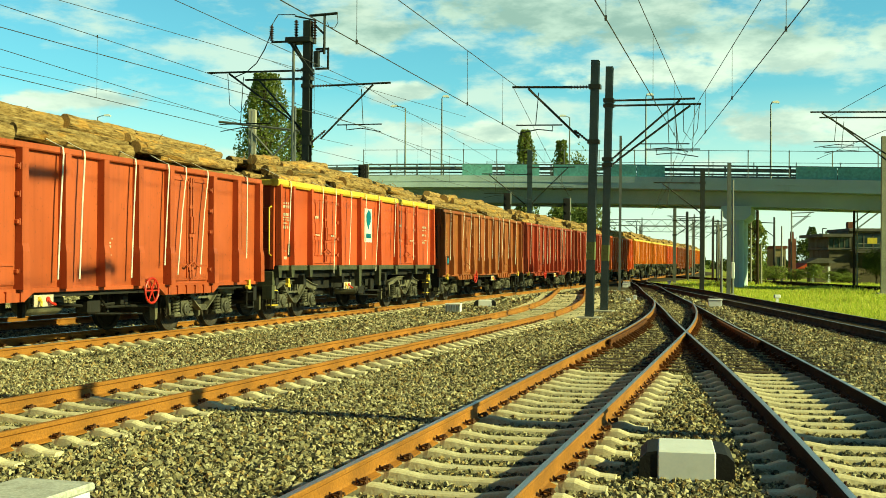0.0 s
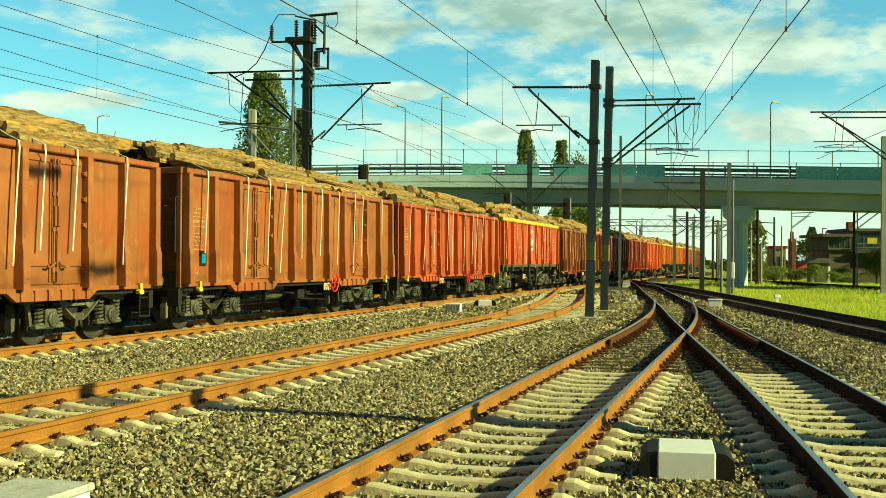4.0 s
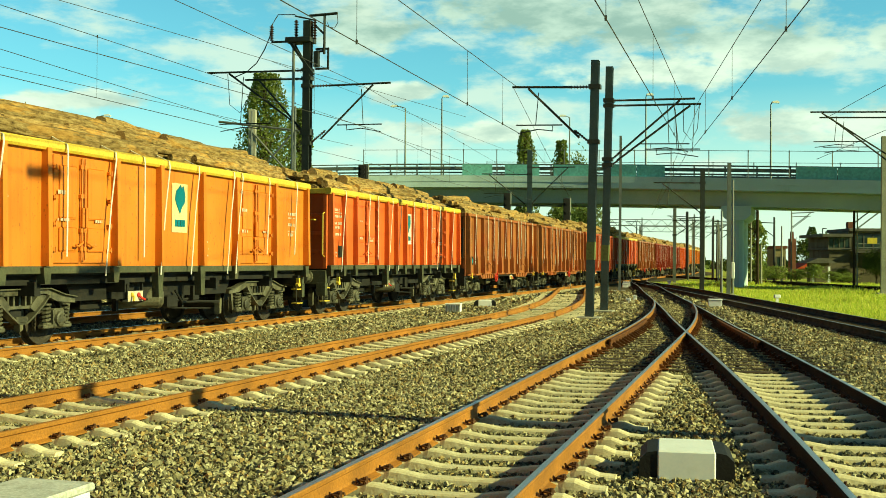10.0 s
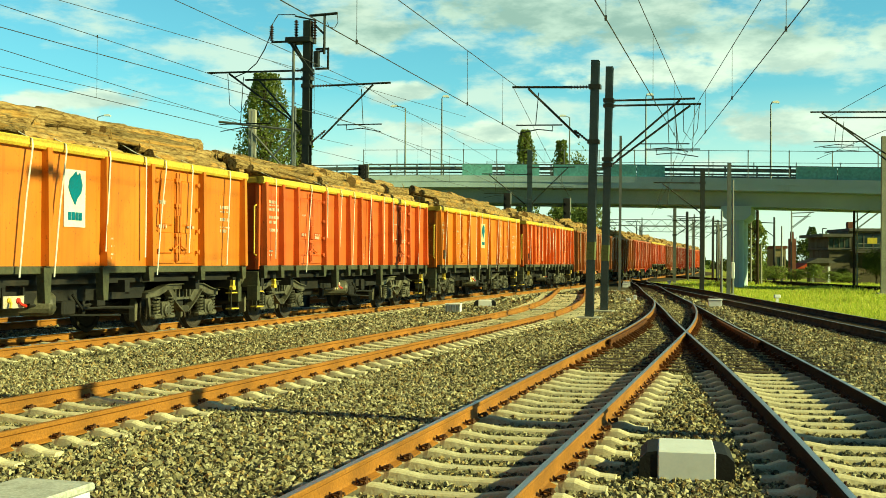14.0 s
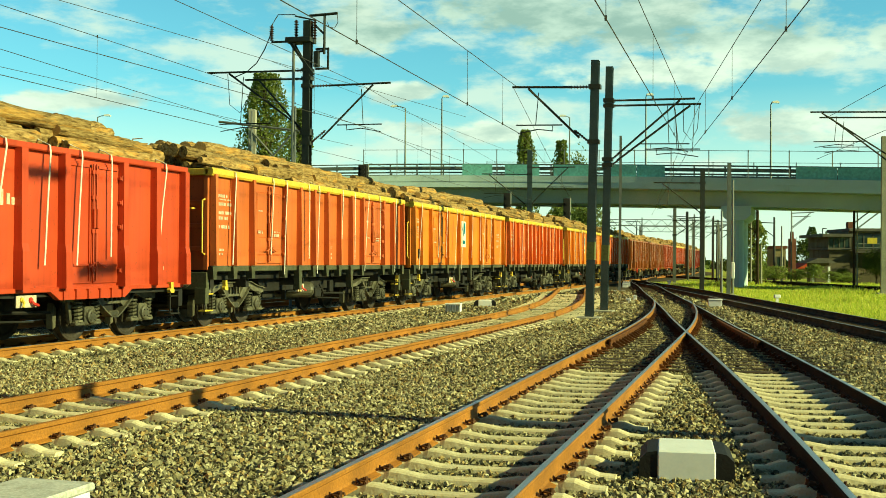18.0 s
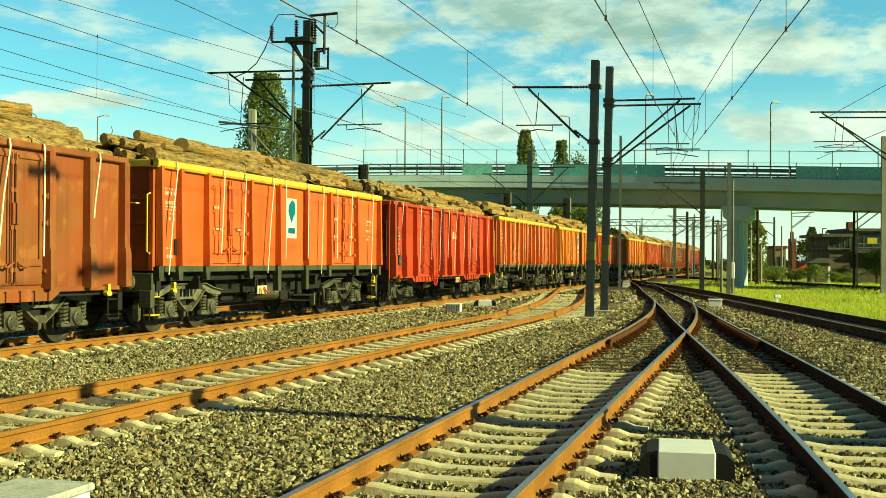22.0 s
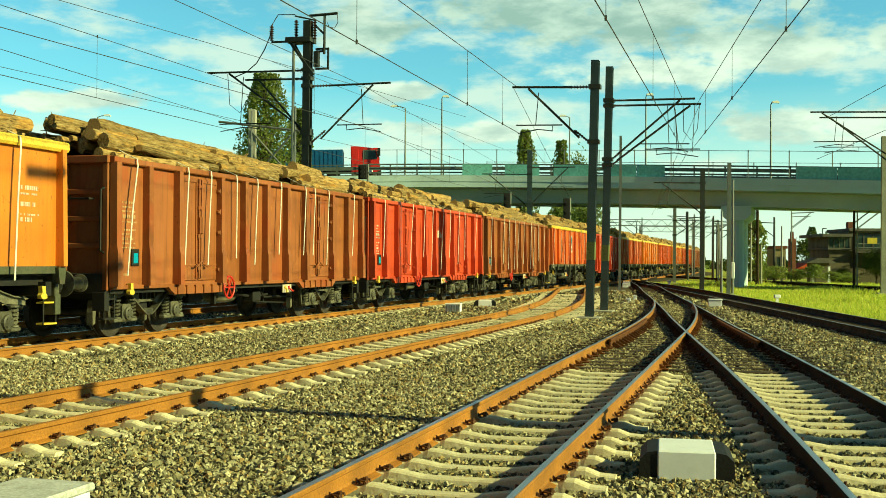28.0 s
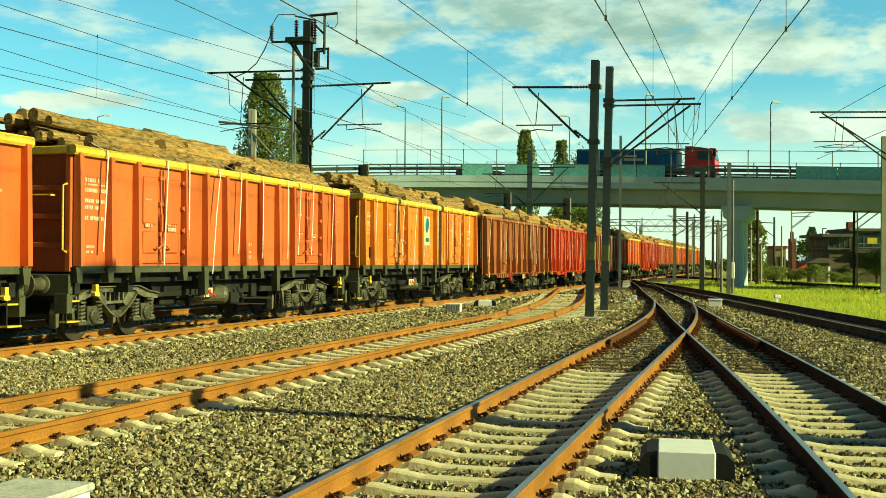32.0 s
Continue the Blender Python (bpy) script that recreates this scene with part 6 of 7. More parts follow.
def tree(x, y, h, w, n, seed, material, label, columnar=False, z0=0.0):
    rs = np.random.RandomState(seed)
    t = thing("tree", label, "tree", Matrix.Translation((x, y, z0)))
    part("trunk", MB().tube([(0, 0, -0.3), (0.1, 0, h * 0.3), (0.0, 0.1, h * 0.6), (0.1, 0, h * 0.9)], 0.022 * h, 8, 0.004 * h), TRUNK, t)
    # limbs end in clumps of leaves
    k = 60 if n > 3000 else 34
    pts, sizes, limbs = [], [], MB()
    for i in range(k):
        u = rs.uniform(0.12, 1.0) if columnar else rs.uniform(0.28, 1.0)
        prof = (math.sin(math.pi * min(1.0, (u * 0.86 + 0.12))) ** 0.7) if columnar else math.sqrt(max(0.05, 1 - ((u - 0.6) / 0.42) ** 2))
        ang = rs.uniform(0, 6.28)
        rad = w / 2 * prof * rs.uniform(0.35, 1.0)
        c = np.array([rad * math.cos(ang), rad * math.sin(ang), u * h])
        limbs.tube([(0.05, 0, max(0.1, u - 0.22) * h), (c[0] * 0.6, c[1] * 0.6, (u - 0.08) * h), tuple(c)], 0.008 * h, 5, 0.003 * h)
        m = n // k
        spread = np.array([w * 0.105, w * 0.105, h * (0.055 if columnar else 0.055)])
        pts.append(c + rs.normal(size=(m, 3)) * spread)
        sizes.append(rs.uniform(0.5, 1.0, m))
    part("branching", limbs, TRUNK, t)
    if columnar:
        # leaves fill a slim spindle, thickest near its skin, with an uneven outline
        u = rs.uniform(0.06, 1.0, n)
        ang = rs.uniform(0, 2 * math.pi, n)
        skin = np.sin(math.pi * np.clip(u * 0.74 + 0.15, 0, 1)) ** 0.75 * w / 2
        lumps = np.array([noise.noise((math.cos(a) * 1.3 + seed, math.sin(a) * 1.3, q * h * 0.45)) for a, q in zip(ang, u)])
        rad = skin * (1 + 0.55 * lumps) * rs.uniform(0.12, 1.0, n) ** 0.4
        pts, sizes = [np.stack([rad * np.cos(ang), rad * np.sin(ang), u * h], 1)], [rs.uniform(0.5, 1.0, n)]
    sc = 0.075 * math.sqrt(w * h / (n / 700.0)) * (1.15 if columnar else 1.0)
    me = shards("crown", np.vstack(pts), np.concatenate(sizes) * sc, material, seed)
    tagged(part("crown", me, None, t), kind="stuff")
    return t


tree(-11.4, 72, 13.6, 3.4, 15000, 3, LEAF, "tall leafy green poplar behind the train", True)
tree(-9.35, 73.5, 11.6, 2.2, 7000, 4, LEAF, "shorter poplar standing close beside the tall one", True)
tree(9.4, 130, 16.9, 2.7, 5000, 5, LEAF, "slender poplar beyond the bridge", True)
tree(13.8, 132, 15.9, 2.4, 4000, 6, LEAF, "thin poplar beyond the bridge", True)
tree(16.2, 135, 13.9, 3.2, 5500, 7, LEAF, "rounded green tree beyond the bridge")
tree(15.0, 118, 7.6, 4.6, 4500, 8, LEAF, "bushy green tree under the far side of the bridge")
tree(12.6, 122, 7.6, 3.4, 3500, 18, LEAF, "bushy green tree under the far side of the bridge")
for _k, (_x, _y, _h, _w) in enumerate(((48.6, 150, 5.0, 4.4), (51.2, 152, 5.4, 5), (42.0, 165, 2.2, 4), (56.0, 152, 5.4, 7), (49.3, 151, 6.6, 1.8))):
    tree(_x, _y, _h, _w, 2600, 30 + _k, LEAF_DARK, "dark green tree on the far side of the yard", _w < 3)
for _k, (_x, _y, _h, _w) in enumerate(((39.9, 104.2, 2.9, 2.6), (41.4, 103.5, 3.3, 3.2), (43.5, 103.5, 3.2, 3.0), (36.9, 104.5, 1.2, 1.6))):
    tree(_x, _y, _h, _w, 4200, 50 + _k, LEAF_DARK, "dark green shrub growing by the signal box")
tree(28.3, 103, 5.6, 2.4, 1500, 70, LEAF, "narrow green tree beside the bridge pier", True)
for _k, (_x, _y, _h, _w) in enumerate(((31.9, 97, 1.5, 1.8), (30.6, 98, 1.1, 1.6), (33.6, 97.5, 1.0, 1.5), (29.6, 104, 1.3, 2.2), (31.2, 106, 1.4, 2.4), (35.3, 98.5, 0.9, 1.6))):
    tree(_x, _y, _h, _w, 1400, 80 + _k, LEAF, "low sunlit shrub beside the far siding")


def build_woods():
    rs = np.random.RandomState(9)
    pts, sz = [], []
    for k in range(6000):
        x = rs.uniform(-260, 330)
        y = 330 + rs.uniform(-12, 12)
        top = 1.9 + 1.1 * noise.noise((x * 0.03, 0, 0)) + 0.8 * noise.noise((x * 0.13, 3, 0))
        pts.append((x, y, rs.uniform(0, 1) ** 0.7 * top))
        sz.append(rs.uniform(0.8, 1.6))
    me = shards("far_woods", pts, sz, LEAF_DARK, 2)
    solid("far_woods", me, None, "dark line of woods along the horizon", "woods", kind="stuff")


build_woods()


def build_grass():
    rs = np.random.RandomState(4)
    vs = []
    n = 0
    while n < 150000:
        y = 24 + 74 * rs.rand() ** 1.3
        x0 = max(line_e(y) + 1.35, 9.0)
        x = x0 + (0.52 * y + 8 - x0) * rs.rand()
        tall = 0.18 + 0.42 * max(0, noise.noise((x * 0.22, y * 0.22, 1)) + 0.15) ** 1.3
        h = tall * rs.uniform(0.5, 1.2)
        a, w = rs.normal(1.235, 0.7), rs.uniform(0.007, 0.018) * (1 + y / 40)
        dx, dy = w * math.cos(a), w * math.sin(a)
        lx, ly = rs.uniform(-0.6, 0.6, 2) * h
        vs += [(x - dx, y - dy, -0.13), (x + dx, y + dy, -0.13), (x + lx, y + ly, h - 0.12)]
        n += 1
    me = bpy.data.meshes.new("tall_grass")
    v = np.array(vs)
    me.vertices.add(len(v))
    me.vertices.foreach_set("co", v.ravel())
    me.loops.add(len(v))
    me.loops.foreach_set("vertex_index", np.arange(len(v), dtype=np.int32))
    me.polygons.add(len(v) // 3)
    me.polygons.foreach_set("loop_start", np.arange(0, len(v), 3, dtype=np.int32))
    me.update(calc_edges=True)
    me.materials.append(GRASS)
    solid("tall_grass", me, None, "sunlit yellow-green grass beside the old track", "grass", kind="stuff")


build_grass()

# ---- buildings at the far side ----
WALL_BROWN = mat("old_render", (0.135, 0.12, 0.085), 0.9, var=0.25, scale=0.6, fine=12, stain=0.4)
WALL_BEIGE = mat("beige_render", (0.26, 0.22, 0.13), 0.9, var=0.15, scale=0.6, fine=12)
BRICK = mat("red_brick", (0.17, 0.075, 0.05), 0.9, var=0.25, scale=2, fine=20)
ROOF_GREY = mat("roof_slab", (0.12, 0.115, 0.10), 0.9, var=0.2, scale=1, fine=12)
ROOF_RED = mat("red_tiles", (0.40, 0.06, 0.03), 0.8, var=0.2, scale=2, fine=20)
PANE = mat("window_glass", (0.03, 0.05, 0.05), 0.08, var=0.1, bump=0.0)
SIGN_YELLOW = mat("yellow_sign", (0.62, 0.5, 0.05), 0.6, var=0.1)


def window(parent, x0, x1, z0, z1, y, n):
    w = part("window", MB().box(x0, x1, y - 0.02, y + 0.06, z0, z1), PANE, parent)
    mb = MB()
    for k in range(n + 1):
        x = x0 + (x1 - x0) * k / n
        mb.box(x - 0.05, x + 0.05, y - 0.06, y - 0.02, z0, z1)
    mb.box(x0, x1, y - 0.06, y - 0.02, z0 - 0.05, z0 + 0.04).box(x0, x1, y - 0.06, y - 0.02, z1 - 0.04, z1 + 0.05)
    part("window_frame", mb, ROOF_GREY, w)


def build_houses():
    b = thing("signal_box", "old brown signal box with a glazed cabin and flat roof", "building", pose(36.2, 106, 0))
    part("wall", MB().box(0.1, 2.0, 0.2, 6, -0.3, 3.0), WALL_BROWN, b)
    part("cabin_floor", MB().box(-0.15, 2.05, -0.1, 6, 3.0, 3.18, 0.02), ROOF_GREY, b)
    window(b, 0.0, 2.0, 3.18, 4.2, 0.15, 4)
    part("cabin_wall", MB().box(0.0, 2.0, 0.22, 6, 3.18, 4.2), WALL_BROWN, b)
    part("roof", MB().box(-0.8, 2.2, -0.5, 6.4, 4.2, 4.5, 0.03), ROOF_GREY, b, "overhanging flat roof slab")
    part("lamp_arm", MB().tube([(-0.7, -0.3, 4.5), (-0.7, -0.3, 5.0), (-0.35, -0.3, 5.0)], 0.05, 6), STEEL_DARK, b)
    part("wall", MB().box(2.0, 8.5, 0.6, 6, -0.3, 4.75), WALL_BROWN, b)
    part("roof", MB().box(1.95, 8.8, 0.2, 6.4, 4.75, 5.05, 0.03), ROOF_GREY, b)
    part("balcony", MB().box(2.3, 8.6, -0.5, 0.6, 2.75, 2.95), ROOF_GREY, b)
    window(b, 2.6, 5.2, 3.1, 4.5, 0.58, 3)
    window(b, 5.5, 8.2, 3.1, 4.5, 0.58, 3)
    part("sign", MB().box(3.4, 4.3, -0.56, -0.52, 3.6, 4.15), SIGN_YELLOW, b, "plain yellow sign board")
    part("chimney", MB().box(2.5, 3.0, 2, 2.6, 5.0, 5.7), BRICK, b)
    part("railing", MB().box(2.3, 8.6, -0.52, -0.48, 3.55, 3.62).box(2.3, 8.6, -0.52, -0.48, 3.2, 3.25), STEEL_GREY, b)
    b = thing("porch", "low dark-roofed shelter on white posts", "building", pose(33.0, 101.5, 0))
    part("roof", MB().prism([(-0.6, 1.75), (2.2, 1.75), (1.4, 2.2), (0.5, 2.2)], -0.6, 2.0), ROOF_GREY, b)
    part("wall", MB().box(0.2, 1.9, 0.8, 1.6, -0.3, 1.75), WALL_BROWN, b)
    b = thing("hut", "small beige rendered hut with a rusty roof", "building", pose(36.4, 122, 0))
    part("wall", MB().box(-0.6, 0.6, 0, 3, -0.3, 3.3), WALL_BEIGE, b)
    part("roof", MB().box(-0.75, 0.75, -0.2, 3.2, 3.3, 3.6), BRICK, b)
    window(b, -0.4, 0.4, 1.2, 2.4, -0.01, 2)
    b = thing("brick_tower", "narrow red brick tower", "building", pose(40.6, 131, 0))
    part("wall", MB().box(-0.3, 0.3, 0, 1.0, -0.3, 4.6), BRICK, b)
    part("cap", MB().box(-0.15, 0.15, 0.3, 0.8, 4.6, 5.4), BRICK, b)
    b = thing("house", "low house with a bright red roof", "building", pose(43.9, 135, 0))
    part("wall", MB().box(-1.5, 1.5, 0, 4, -0.3, 1.2), WALL_BEIGE, b)
    part("roof", MB().prism([(-1.7, 1.1), (1.7, 1.1), (0.0, 1.95)], -0.3, 4.3), ROOF_RED, b)


build_houses()


# ---- small things by the tracks ----
def marker_stone(x, y, rz, s, label):
    t = thing("marker_block", label, "marker", pose(x, y, 0, 0, 0, rz), "white marker blocks")
    w, d, h = 0.36 * s, 0.33 * s, 0.22 * s
    part("block", MB().box(-0.225 * s, 0.225 * s, -d, d, -0.1, h, 0.012), WHITE, t)
    for q in (-1, 1):
        part("end", MB().prism([(q * 0.225 * s, -0.1), (q * 0.225 * s, h - 0.005), (q * 0.31 * s, h - 0.02), (q * 0.365 * s, h - 0.075), (q * 0.375 * s, -0.1)], -d * 0.97, d * 0.97), BLACK, t, "black-painted end")
    return t


marker_stone(1.985, 9.21, -11, 1.0, "white concrete block with black ends between the tracks")
marker_stone(1.62, 43.1, -4, 1.1, "white block with black ends beside the far track")


def cabinet(x, y, rz, w, d, h, label, lid=True, slats=0, top=None):
    t = thing("trackside_box", label, "equipment box", pose(x, y, 0, 0, 0, rz), "trackside boxes")
    part("body", MB().box(-w / 2, w / 2, -d / 2, d / 2, -0.1, h - (0.05 if lid else 0), 0.012), WHITE, t)
    if lid:
        part("lid", MB().box(-w / 2 - 0.02, w / 2 + 0.02, -d / 2 - 0.02, d / 2 + 0.02, h - 0.05, h, 0.012), top or WHITE, t)
    for k in range(slats):
        x = -w / 2 + w * (k + 0.5) / slats
        part("slat", MB().box(x - w * 0.2 / slats, x + w * 0.2 / slats, -d / 2 - 0.02, -d / 2, 0.0, h - 0.06), STEEL_GREY, t)


cabinet(-2.46, 6.58, -16, 0.50, 0.72, 0.35, "worn white equipment box with a stained lid", top=LID)
cabinet(0.37, 38.0, -8, 0.50, 0.4, 0.30, "small white slatted box between the tracks", True, 6)
cabinet(10.62, 44.1, -10, 0.50, 0.5, 0.30, "pale blue-white box beside the points")
cabinet(13.0, 80.0, -8, 0.5, 0.5, 0.35, "small white box near the bridge")
cabinet(12.73, 79.0, -8, 0.36, 0.4, 0.22, "small white box between the tracks")
cabinet(8.09, 49.3, -8, 0.2, 0.25, 0.16, "low pale box of the points drive")
cabinet(8.52, 50.1, -8, 0.16, 0.2, 0.24, "low pale box of the points drive")
for _x, _y in ((13.93, 47.1), (16.53, 82.6)):
    _t = thing("points_lever", "small white points lever beside the old track", "lever", pose(_x, _y, -0.1), "points levers")
    part("base", MB().box(-0.25, 0.25, -0.15, 0.15, 0, 0.12, 0.01), WHITE, _t)
    part("stand", MB().box(-0.05, 0.05, -0.05, 0.05, 0.1, 0.42), WHITE, _t)
    part("weight", MB().box(-0.13, 0.13, -0.08, 0.08, 0.36, 0.5, 0.02), WHITE, _t)
for _x, _y, _h in ((34.15, 100.0, 1.6), (32.9, 100.5, 1.5)):
    _t = thing("short_post", "short white marker post on the grass", "post", pose(_x, _y, -0.15), "short posts")
    part("shaft", MB().box(-0.09, 0.09, -0.09, 0.09, 0, _h, 0.01), WHITE, _t)


# ---- the crossing of the rails ----
def build_points():
    frog = thing("rail_crossing", "worn steel crossing where two rails meet", "rail crossing", kind="structure")
    # dark rust; by track d it also stands in for the rail's shaded side
    for fn, off, s in ((line_a, -0.69 + 0.10, 1), (line_d, 0.645 - 0.10, -1)):
        part("check_rail", MB().sweep(RAIL_BODY, frames_along(fn, 22.0, 30.5, 1.0, RAIL - 0.175, off)), CHAIR, frog, "dark rusty check rail")
        # raking brackets brace the check rail from inside
        me = MB().prism([(0.05 * s, 0.0), (0.26 * s, 0.0), (0.07 * s, 0.12)], -0.03, 0.03).mesh("bracket", CHAIR)
        for k in range(18):
            y = 22.2 + 0.46 * k
            part("bracket", me, None, frog, m=pose(fn(y) + off * 1.03, y, 0.03, 0, 0, -13))


build_points()


# ---- vehicles on the bridge ----
CAB_RED = mat("cab_red", (0.55, 0.02, 0.02), 0.3, var=0.08)
BOX_BLUE = mat("container_blue", (0.014, 0.095, 0.25), 0.5, var=0.12, scale=0.5, fine=6)
TYRE = mat("tyre_rubber", (0.02, 0.02, 0.02), 0.9, var=0.2)
CAR_DARK = mat("dark_car_paint", (0.03, 0.045, 0.045), 0.25, var=0.08)


def wheel_pair(parent, x, r, y):
    mb = lathe([(-y, 0.0), (-y, r * 0.55), (-y + 0.03, r * 0.95), (-y + 0.06, r), (-y + 0.26, r), (-y + 0.28, r * 0.6), (-y + 0.28, 0.07), (y - 0.28, 0.07), (y - 0.28, r * 0.6), (y - 0.26, r), (y - 0.06, r), (y - 0.03, r * 0.95), (y, r * 0.55), (y, 0.0)], 18)
    w = part("wheel_axle", mb, TYRE, parent, m=Matrix.Translation((x, 0, r)))
    return (w, r)


def build_truck():
    t = thing("lorry", "red-cabbed lorry with a dark blue container trailer", "lorry")
    axles = []
    cab = part("cab", MB().prism([(0, 0.55), (2.15, 0.55), (2.25, 1.0), (2.2, 1.7), (1.95, 2.4), (1.6, 2.55), (0.5, 2.68), (0.0, 2.68)], -1.2, 1.2), CAB_RED, t, "bright red cab")
    part("windscreen", MB().prism([(2.16, 1.75), (2.24, 1.75), (2.08, 2.32), (2.0, 2.32)], -1.05, 1.05), PANE, cab)
    for y in (-1.23, 1.19):
        part("side_window", MB().prism([(0.95, 1.66), (2.05, 1.66), (1.88, 2.34), (0.95, 2.34)], y, y + 0.04), PANE, cab)
        part("air_dam", MB().box(0.05, 0.6, y, y + 0.04, 0.7, 2.5, 0.01), CAB_RED, cab)
    part("sun_visor", MB().box(1.75, 2.12, -1.1, 1.1, 2.42, 2.56, 0.03), CAB_RED, cab)
    part("fender", MB().box(0.75, 1.7, -1.24, 1.24, 0.55, 1.08, 0.05), WHITE, t, "pale wheel fender")
    part("bumper", MB().box(2.0, 2.35, -1.2, 1.2, 0.35, 0.8, 0.04), STEEL_DARK, t)
    part("mirror", MB().box(2.1, 2.3, -1.45, -1.2, 1.9, 2.5, 0.02), BLACK, cab)
    part("chassis", MB().box(-8.2, 1.8, -0.45, 0.45, 0.65, 0.95), STEEL_DARK, t)
    part("container", MB().box(-8.3, -0.6, -1.22, 1.22, 1.0, 2.44, 0.03), BOX_BLUE, t, "dark blue container body")
    mb = MB()
    for k in range(22):
        x = -8.2 + k * 0.34
        mb.box(x, x + 0.14, -1.25, -1.2, 1.1, 2.36)
    part("ribs", mb, BOX_BLUE, t)
    part("marking", MB().box(-4.6, -3.1, -1.262, -1.252, 1.55, 1.75).box(-4.6, -3.6, -1.262, -1.252, 1.85, 1.98), WHITE_MARK, t, "pale bars of lettering on the container")
    for x in (1.2, -1.4, -5.9, -7.1):
        axles.append(wheel_pair(t, x, 0.5, 1.2))
    part("side_skirt", MB().box(-5.1, -2.2, -1.2, 1.2, 0.5, 0.95), STEEL_DARK, t)
    return t, axles


def build_car():
    t = thing("car", "dark hatchback car crossing the bridge", "car")
    part("body", MB().prism([(-1.75, 0.26), (1.75, 0.26), (1.8, 0.5), (1.65, 0.66), (0.95, 0.74), (-1.75, 0.78), (-1.8, 0.5)], -0.78, 0.78), CAR_DARK, t)
    part("cabin", MB().prism([(-1.7, 0.76), (0.95, 0.74), (0.35, 1.14), (-1.35, 1.18)], -0.68, 0.68), PANE, t)
    part("roof", MB().prism([(-1.4, 1.16), (0.38, 1.13), (0.25, 1.20), (-1.25, 1.23)], -0.66, 0.66), CAR_DARK, t)
    for x in (1.72, -1.8):
        for y in (-0.6, 0.42):
            part("headlight" if x > 0 else "tail_light", MB().box(x, x + 0.06, y, y + 0.2, 0.5, 0.62, 0.01), WHITE if x > 0 else HAND_RED, t)
    axles = [wheel_pair(t, x, 0.27, 0.77) for x in (1.1, -1.1)]
    return t, axles


lorry, lorry_axles = build_truck()
car, car_axles = build_car()


def on_deck(x, side):
    p, d = deck_at(x, side, 0.03)
    d2 = deck_at(x + 0.5, side, 0.03)[0] - deck_at(x - 0.5, side, 0.03)[0]
    d2.normalize()
    y = Vector((0, 0, 1)).cross(d2).normalized()
    z = d2.cross(y)
    m = Matrix((d2, y, z)).transposed().to_4x4()
    return Matrix.Translation(p) @ m


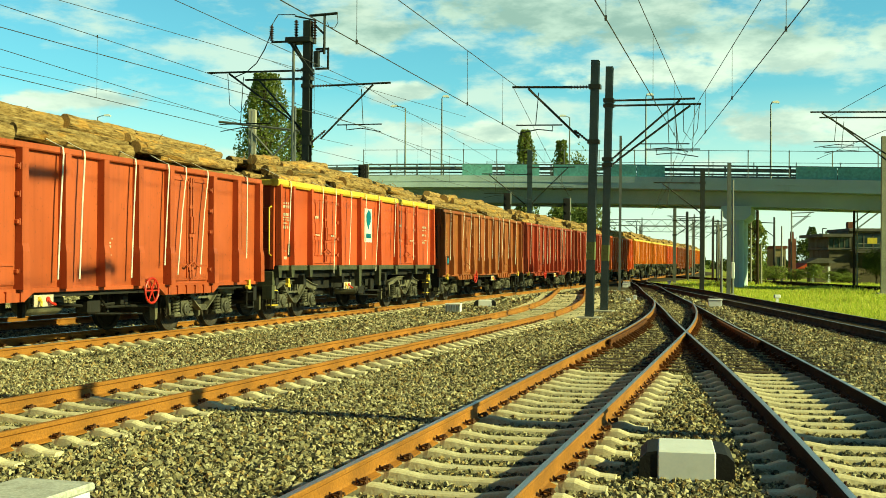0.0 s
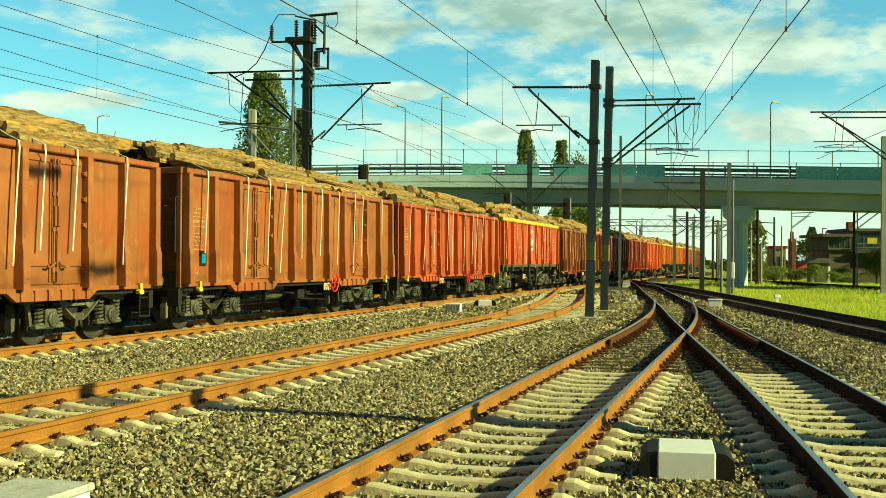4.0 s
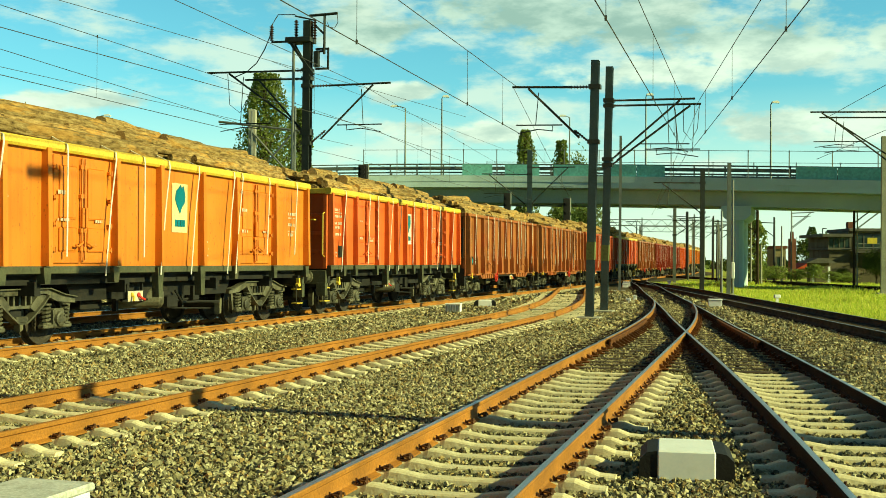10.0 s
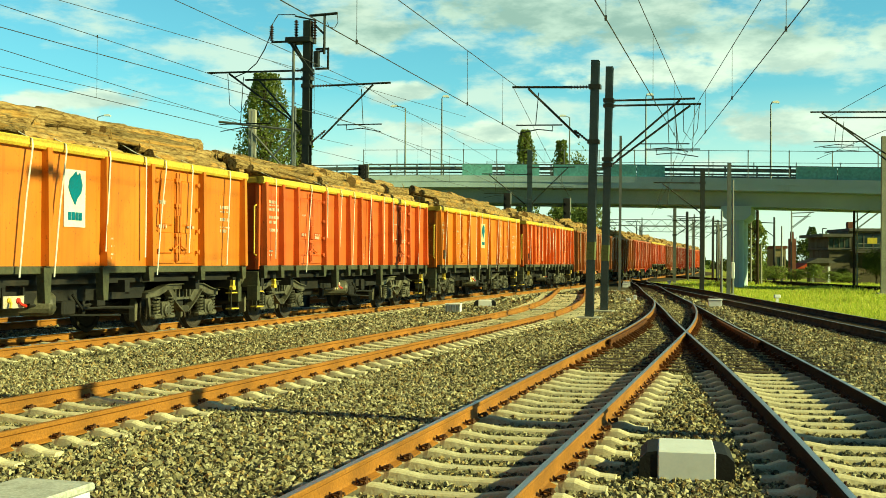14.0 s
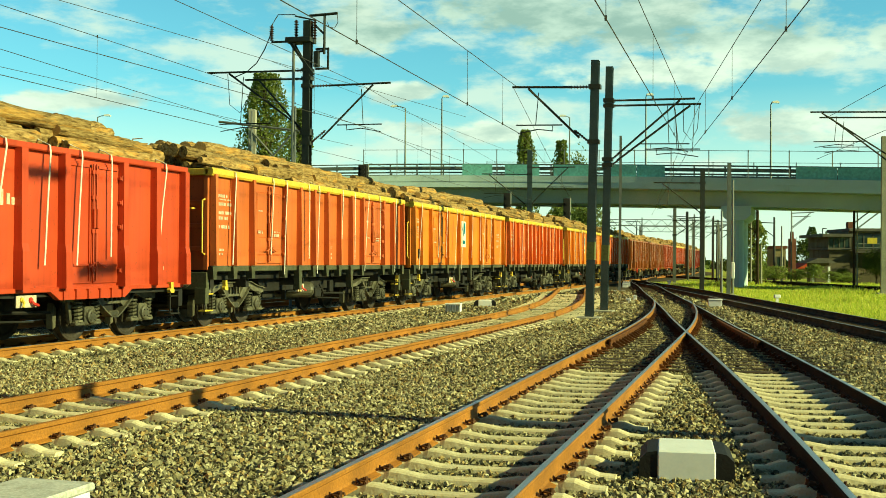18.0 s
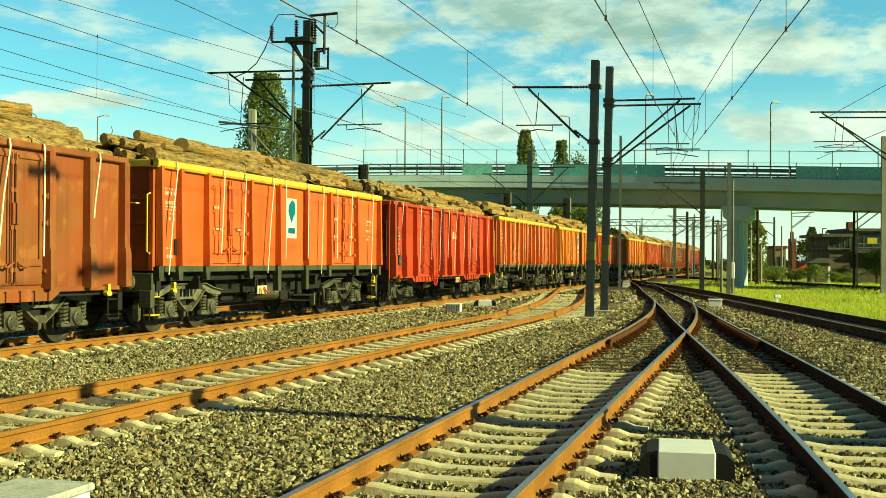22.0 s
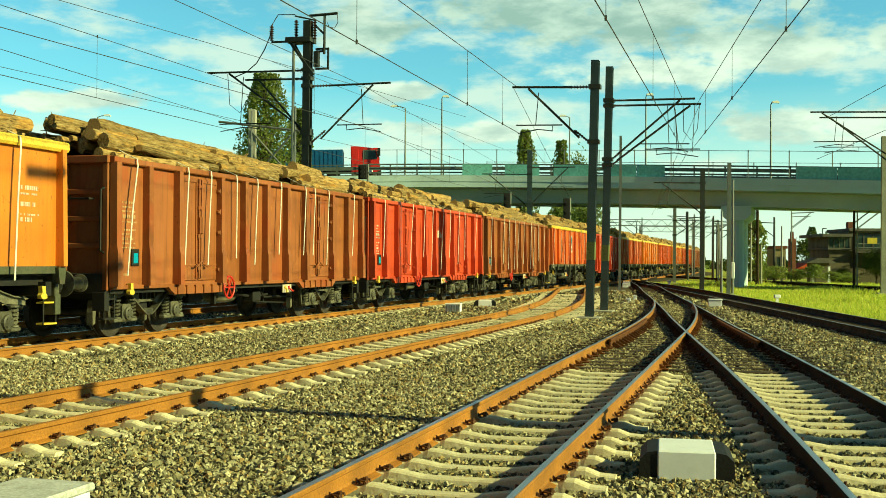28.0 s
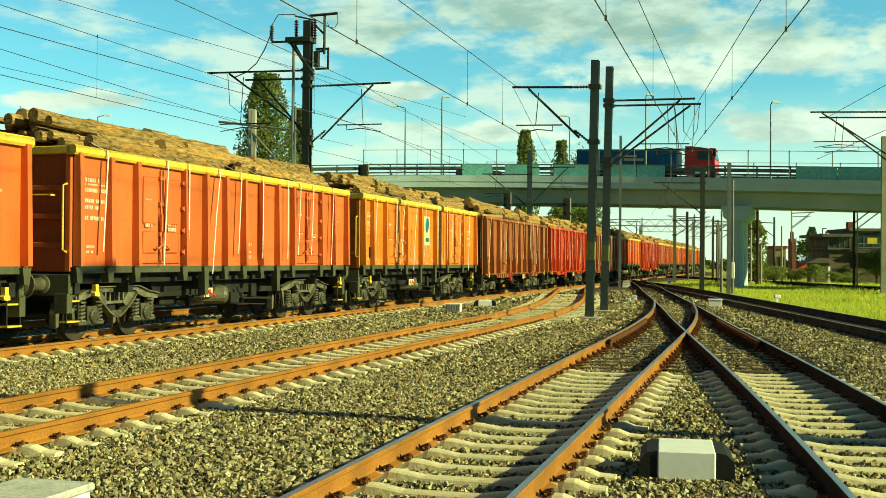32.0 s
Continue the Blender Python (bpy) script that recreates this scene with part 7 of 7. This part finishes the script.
# ---- loose ballast stones ----
def build_stones():
    rs = np.random.RandomState(11)
    cx, cy, cs = [], [], []
    for ya, yb, dens, size in ((6.0, 9.0, 1450, 0.0165), (9.0, 12.5, 1050, 0.0190), (12.5, 18, 950, 0.0215), (18, 28, 560, 0.027), (28, 46, 170, 0.040), (46, 68, 32, 0.065)):
        span = 0.47 * yb + 0.9
        n = int(dens * (yb - ya) * 2 * span)
        y = rs.uniform(ya, yb, n)
        x = rs.uniform(-span, span, n)
        keep = np.abs(x) < 0.47 * y + 0.9
        cx.append(x[keep]), cy.append(y[keep]), cs.append(np.full(keep.sum(), size))
    # the points are filled with stones up to the bearers
    y = rs.uniform(17.6, 46, 42000)
    cx.append(rs.uniform([line_a(q) - 1.0 for q in y], [line_d(q) + 1.0 for q in y])), cy.append(y), cs.append(0.013 + 0.0006 * y)
    x, y, s = np.concatenate(cx), np.concatenate(cy), np.concatenate(cs)
    clear = np.ones(len(x), bool)
    lines = {}
    for name, fn in (("line_a", line_a), ("line_b", line_b), ("line_c", line_c), ("line_d", line_d), ("line_e", line_e)):
        grid = np.linspace(0, 70, 701)
        lines[name] = np.interp(y, grid, [fn(q) for q in grid])
    for v in lines.values():
        for off in (-0.71, 0.71):
            clear &= np.abs((x - v) * 0.965 - off) > 0.12
    
    clear &= ~((x > lines["line_e"] - 1.0))
    clear &= ~((y > 31.5) & (np.abs(x - lines["line_b"] - 0.25) < 1.75) & (rs.rand(len(x)) < 0.75))
    x, y, s = x[clear], y[clear], s[clear]
    n = len(x)
    cube = np.array([(a, b, c) for a in (-1, 1) for b in (-1, 1) for c in (-1, 1)], float)
    v = cube[None] * rs.uniform(0.35, 1.15, (n, 8, 3)) * rs.uniform(0.6, 1.4, (n, 1, 3))
    v *= s[:, None, None] * rs.uniform(0.6, 1.35, n)[:, None, None]
    q = rs.normal(size=(n, 4))
    q /= np.linalg.norm(q, axis=1)[:, None]
    w, a, b, c = q.T
    rot = np.stack([1 - 2 * (b * b + c * c), 2 * (a * b - c * w), 2 * (a * c + b * w), 2 * (a * b + c * w), 1 - 2 * (a * a + c * c), 2 * (b * c - a * w),
                    2 * (a * c - b * w), 2 * (b * c + a * w), 1 - 2 * (a * a + b * b)], 1).reshape(n, 3, 3)
    v = np.einsum("nij,nkj->nki", rot, v)
    z = rs.uniform(-0.045, 0.004, n)
    # lower between the sleepers
    for name, end in (("line_a", 17.5), ("line_b", 33), ("line_c", 60), ("line_d", 17.5)):
        z = np.where((np.abs(x - lines[name][clear]) < 1.42) & (y < end), z - 0.004, z)
    in_points = (y > 17.6) & (y < 48) & (x > lines["line_a"][clear] - 0.7) & (x < lines["line_d"][clear] + 0.7)
    v += np.stack([x, y, np.where(in_points, z + 0.004, z)], 1)[:, None]
    cut = y < 12.5
    mid = ~cut & ~in_points & (y < 17)
    faces6 = [[0, 1, 2, 3], [4, 5, 6, 7], [0, 1, 4, 5], [2, 3, 6, 7], [0, 2, 4, 6], [1, 3, 5, 7]]
    heart = v.mean(1)[:, None]
    lumps = np.stack([heart[mid][:, 0] + (v[mid][:, f].mean(1) - heart[mid][:, 0]) * 1.55 for f in faces6], 1)
    near, rest, black = v[cut], v[~cut & ~in_points & ~mid][:, [0, 3, 5, 6]], v[in_points][:, [0, 3, 5, 6]]
    octs = np.array([(a, b, c) for a in (0, 1) for b in (2, 3) for c in (4, 5)])
    quads = np.array([(0, 1, 3), (0, 3, 2), (4, 6, 7), (4, 7, 5), (0, 4, 5), (0, 5, 1), (2, 3, 7), (2, 7, 6), (0, 2, 6), (0, 6, 4), (1, 5, 7), (1, 7, 3)])
    tris = np.array([(0, 1, 2), (0, 3, 1), (0, 2, 3), (1, 3, 2)])
    for pts, faces, material, label in ((near, quads, STONE, "loose pale crushed stones between the near tracks"), (lumps, octs, STONE, "pale crushed stones beside the middle tracks"), (rest, tris, STONE, "pale crushed stones farther along the tracks"),
                                        (black, tris, POINTS_STONE, "tan crushed stones in the set of points")):
        n, k = pts.shape[:2]
        loops = (faces[None] + k * np.arange(n)[:, None, None]).ravel().astype(np.int32)
        me = bpy.data.meshes.new("ballast_stones")
        me.vertices.add(n * k)
        me.vertices.foreach_set("co", pts.ravel())
        me.loops.add(len(loops))
        me.loops.foreach_set("vertex_index", loops)
        me.polygons.add(n * len(faces))
        me.polygons.foreach_set("loop_start", np.arange(0, len(loops), faces.shape[1], dtype=np.int32))
        me.update(calc_edges=True)
        me.shade_flat()
        me.materials.append(material)
        solid("ballast_stones", me, None, label, "gravel", kind="stuff")


build_stones()


def motions():
    for i, w in enumerate(wagons):
        walk(w, [(t, wagon_pose(i, t)) for t in range(33)])
    # the wheels of the wagons that pass close by roll along
    for wheels in WHEELS:
        for k, ws in enumerate(wheels):
            base = ws.matrix_basis.copy()
            walk(ws, [(q / 15, base @ Matrix.Rotation(train_s(q / 15) / 0.46 + 0.7 * k, 4, "Y")) for q in range(481)])
    # the lorry waits out of sight, then crosses the bridge
    road = [(0.0, -55.0), (18.0, -54.5), (20.0, -52.0), (22.0, -44.0), (24.0, -32.5), (26.0, -19.7), (27.0, -13.2), (28.0, -7.0), (28.5, -3.8), (29.0, -0.8), (29.5, 2.1), (30.0, 5.0), (30.5, 8.0), (31.0, 11.0), (31.5, 14.0), (32.0, 16.9)]
    walk(lorry, [(t, on_deck(x, 4.2)) for t, x in road])
    follow = [(0.0, -61.0), (22.0, -61.0), (24.0, -57.0), (26.0, -46.0), (28.0, -30.0), (29.5, -16.0), (31.0, -4.6), (32.0, 2.6)]
    walk(car, [(t, on_deck(x, 3.2)) for t, x in follow])
    for axles, rows in ((lorry_axles, road), (car_axles, follow)):
        ts, xs = [r[0] for r in rows], [r[1] for r in rows]
        for w, r in axles:
            base = w.matrix_basis.copy()
            walk(w, [(q / 20, base @ Matrix.Rotation(float(np.interp(q / 20, ts, xs)) / r, 4, "Y")) for q in range(641)])


motions()
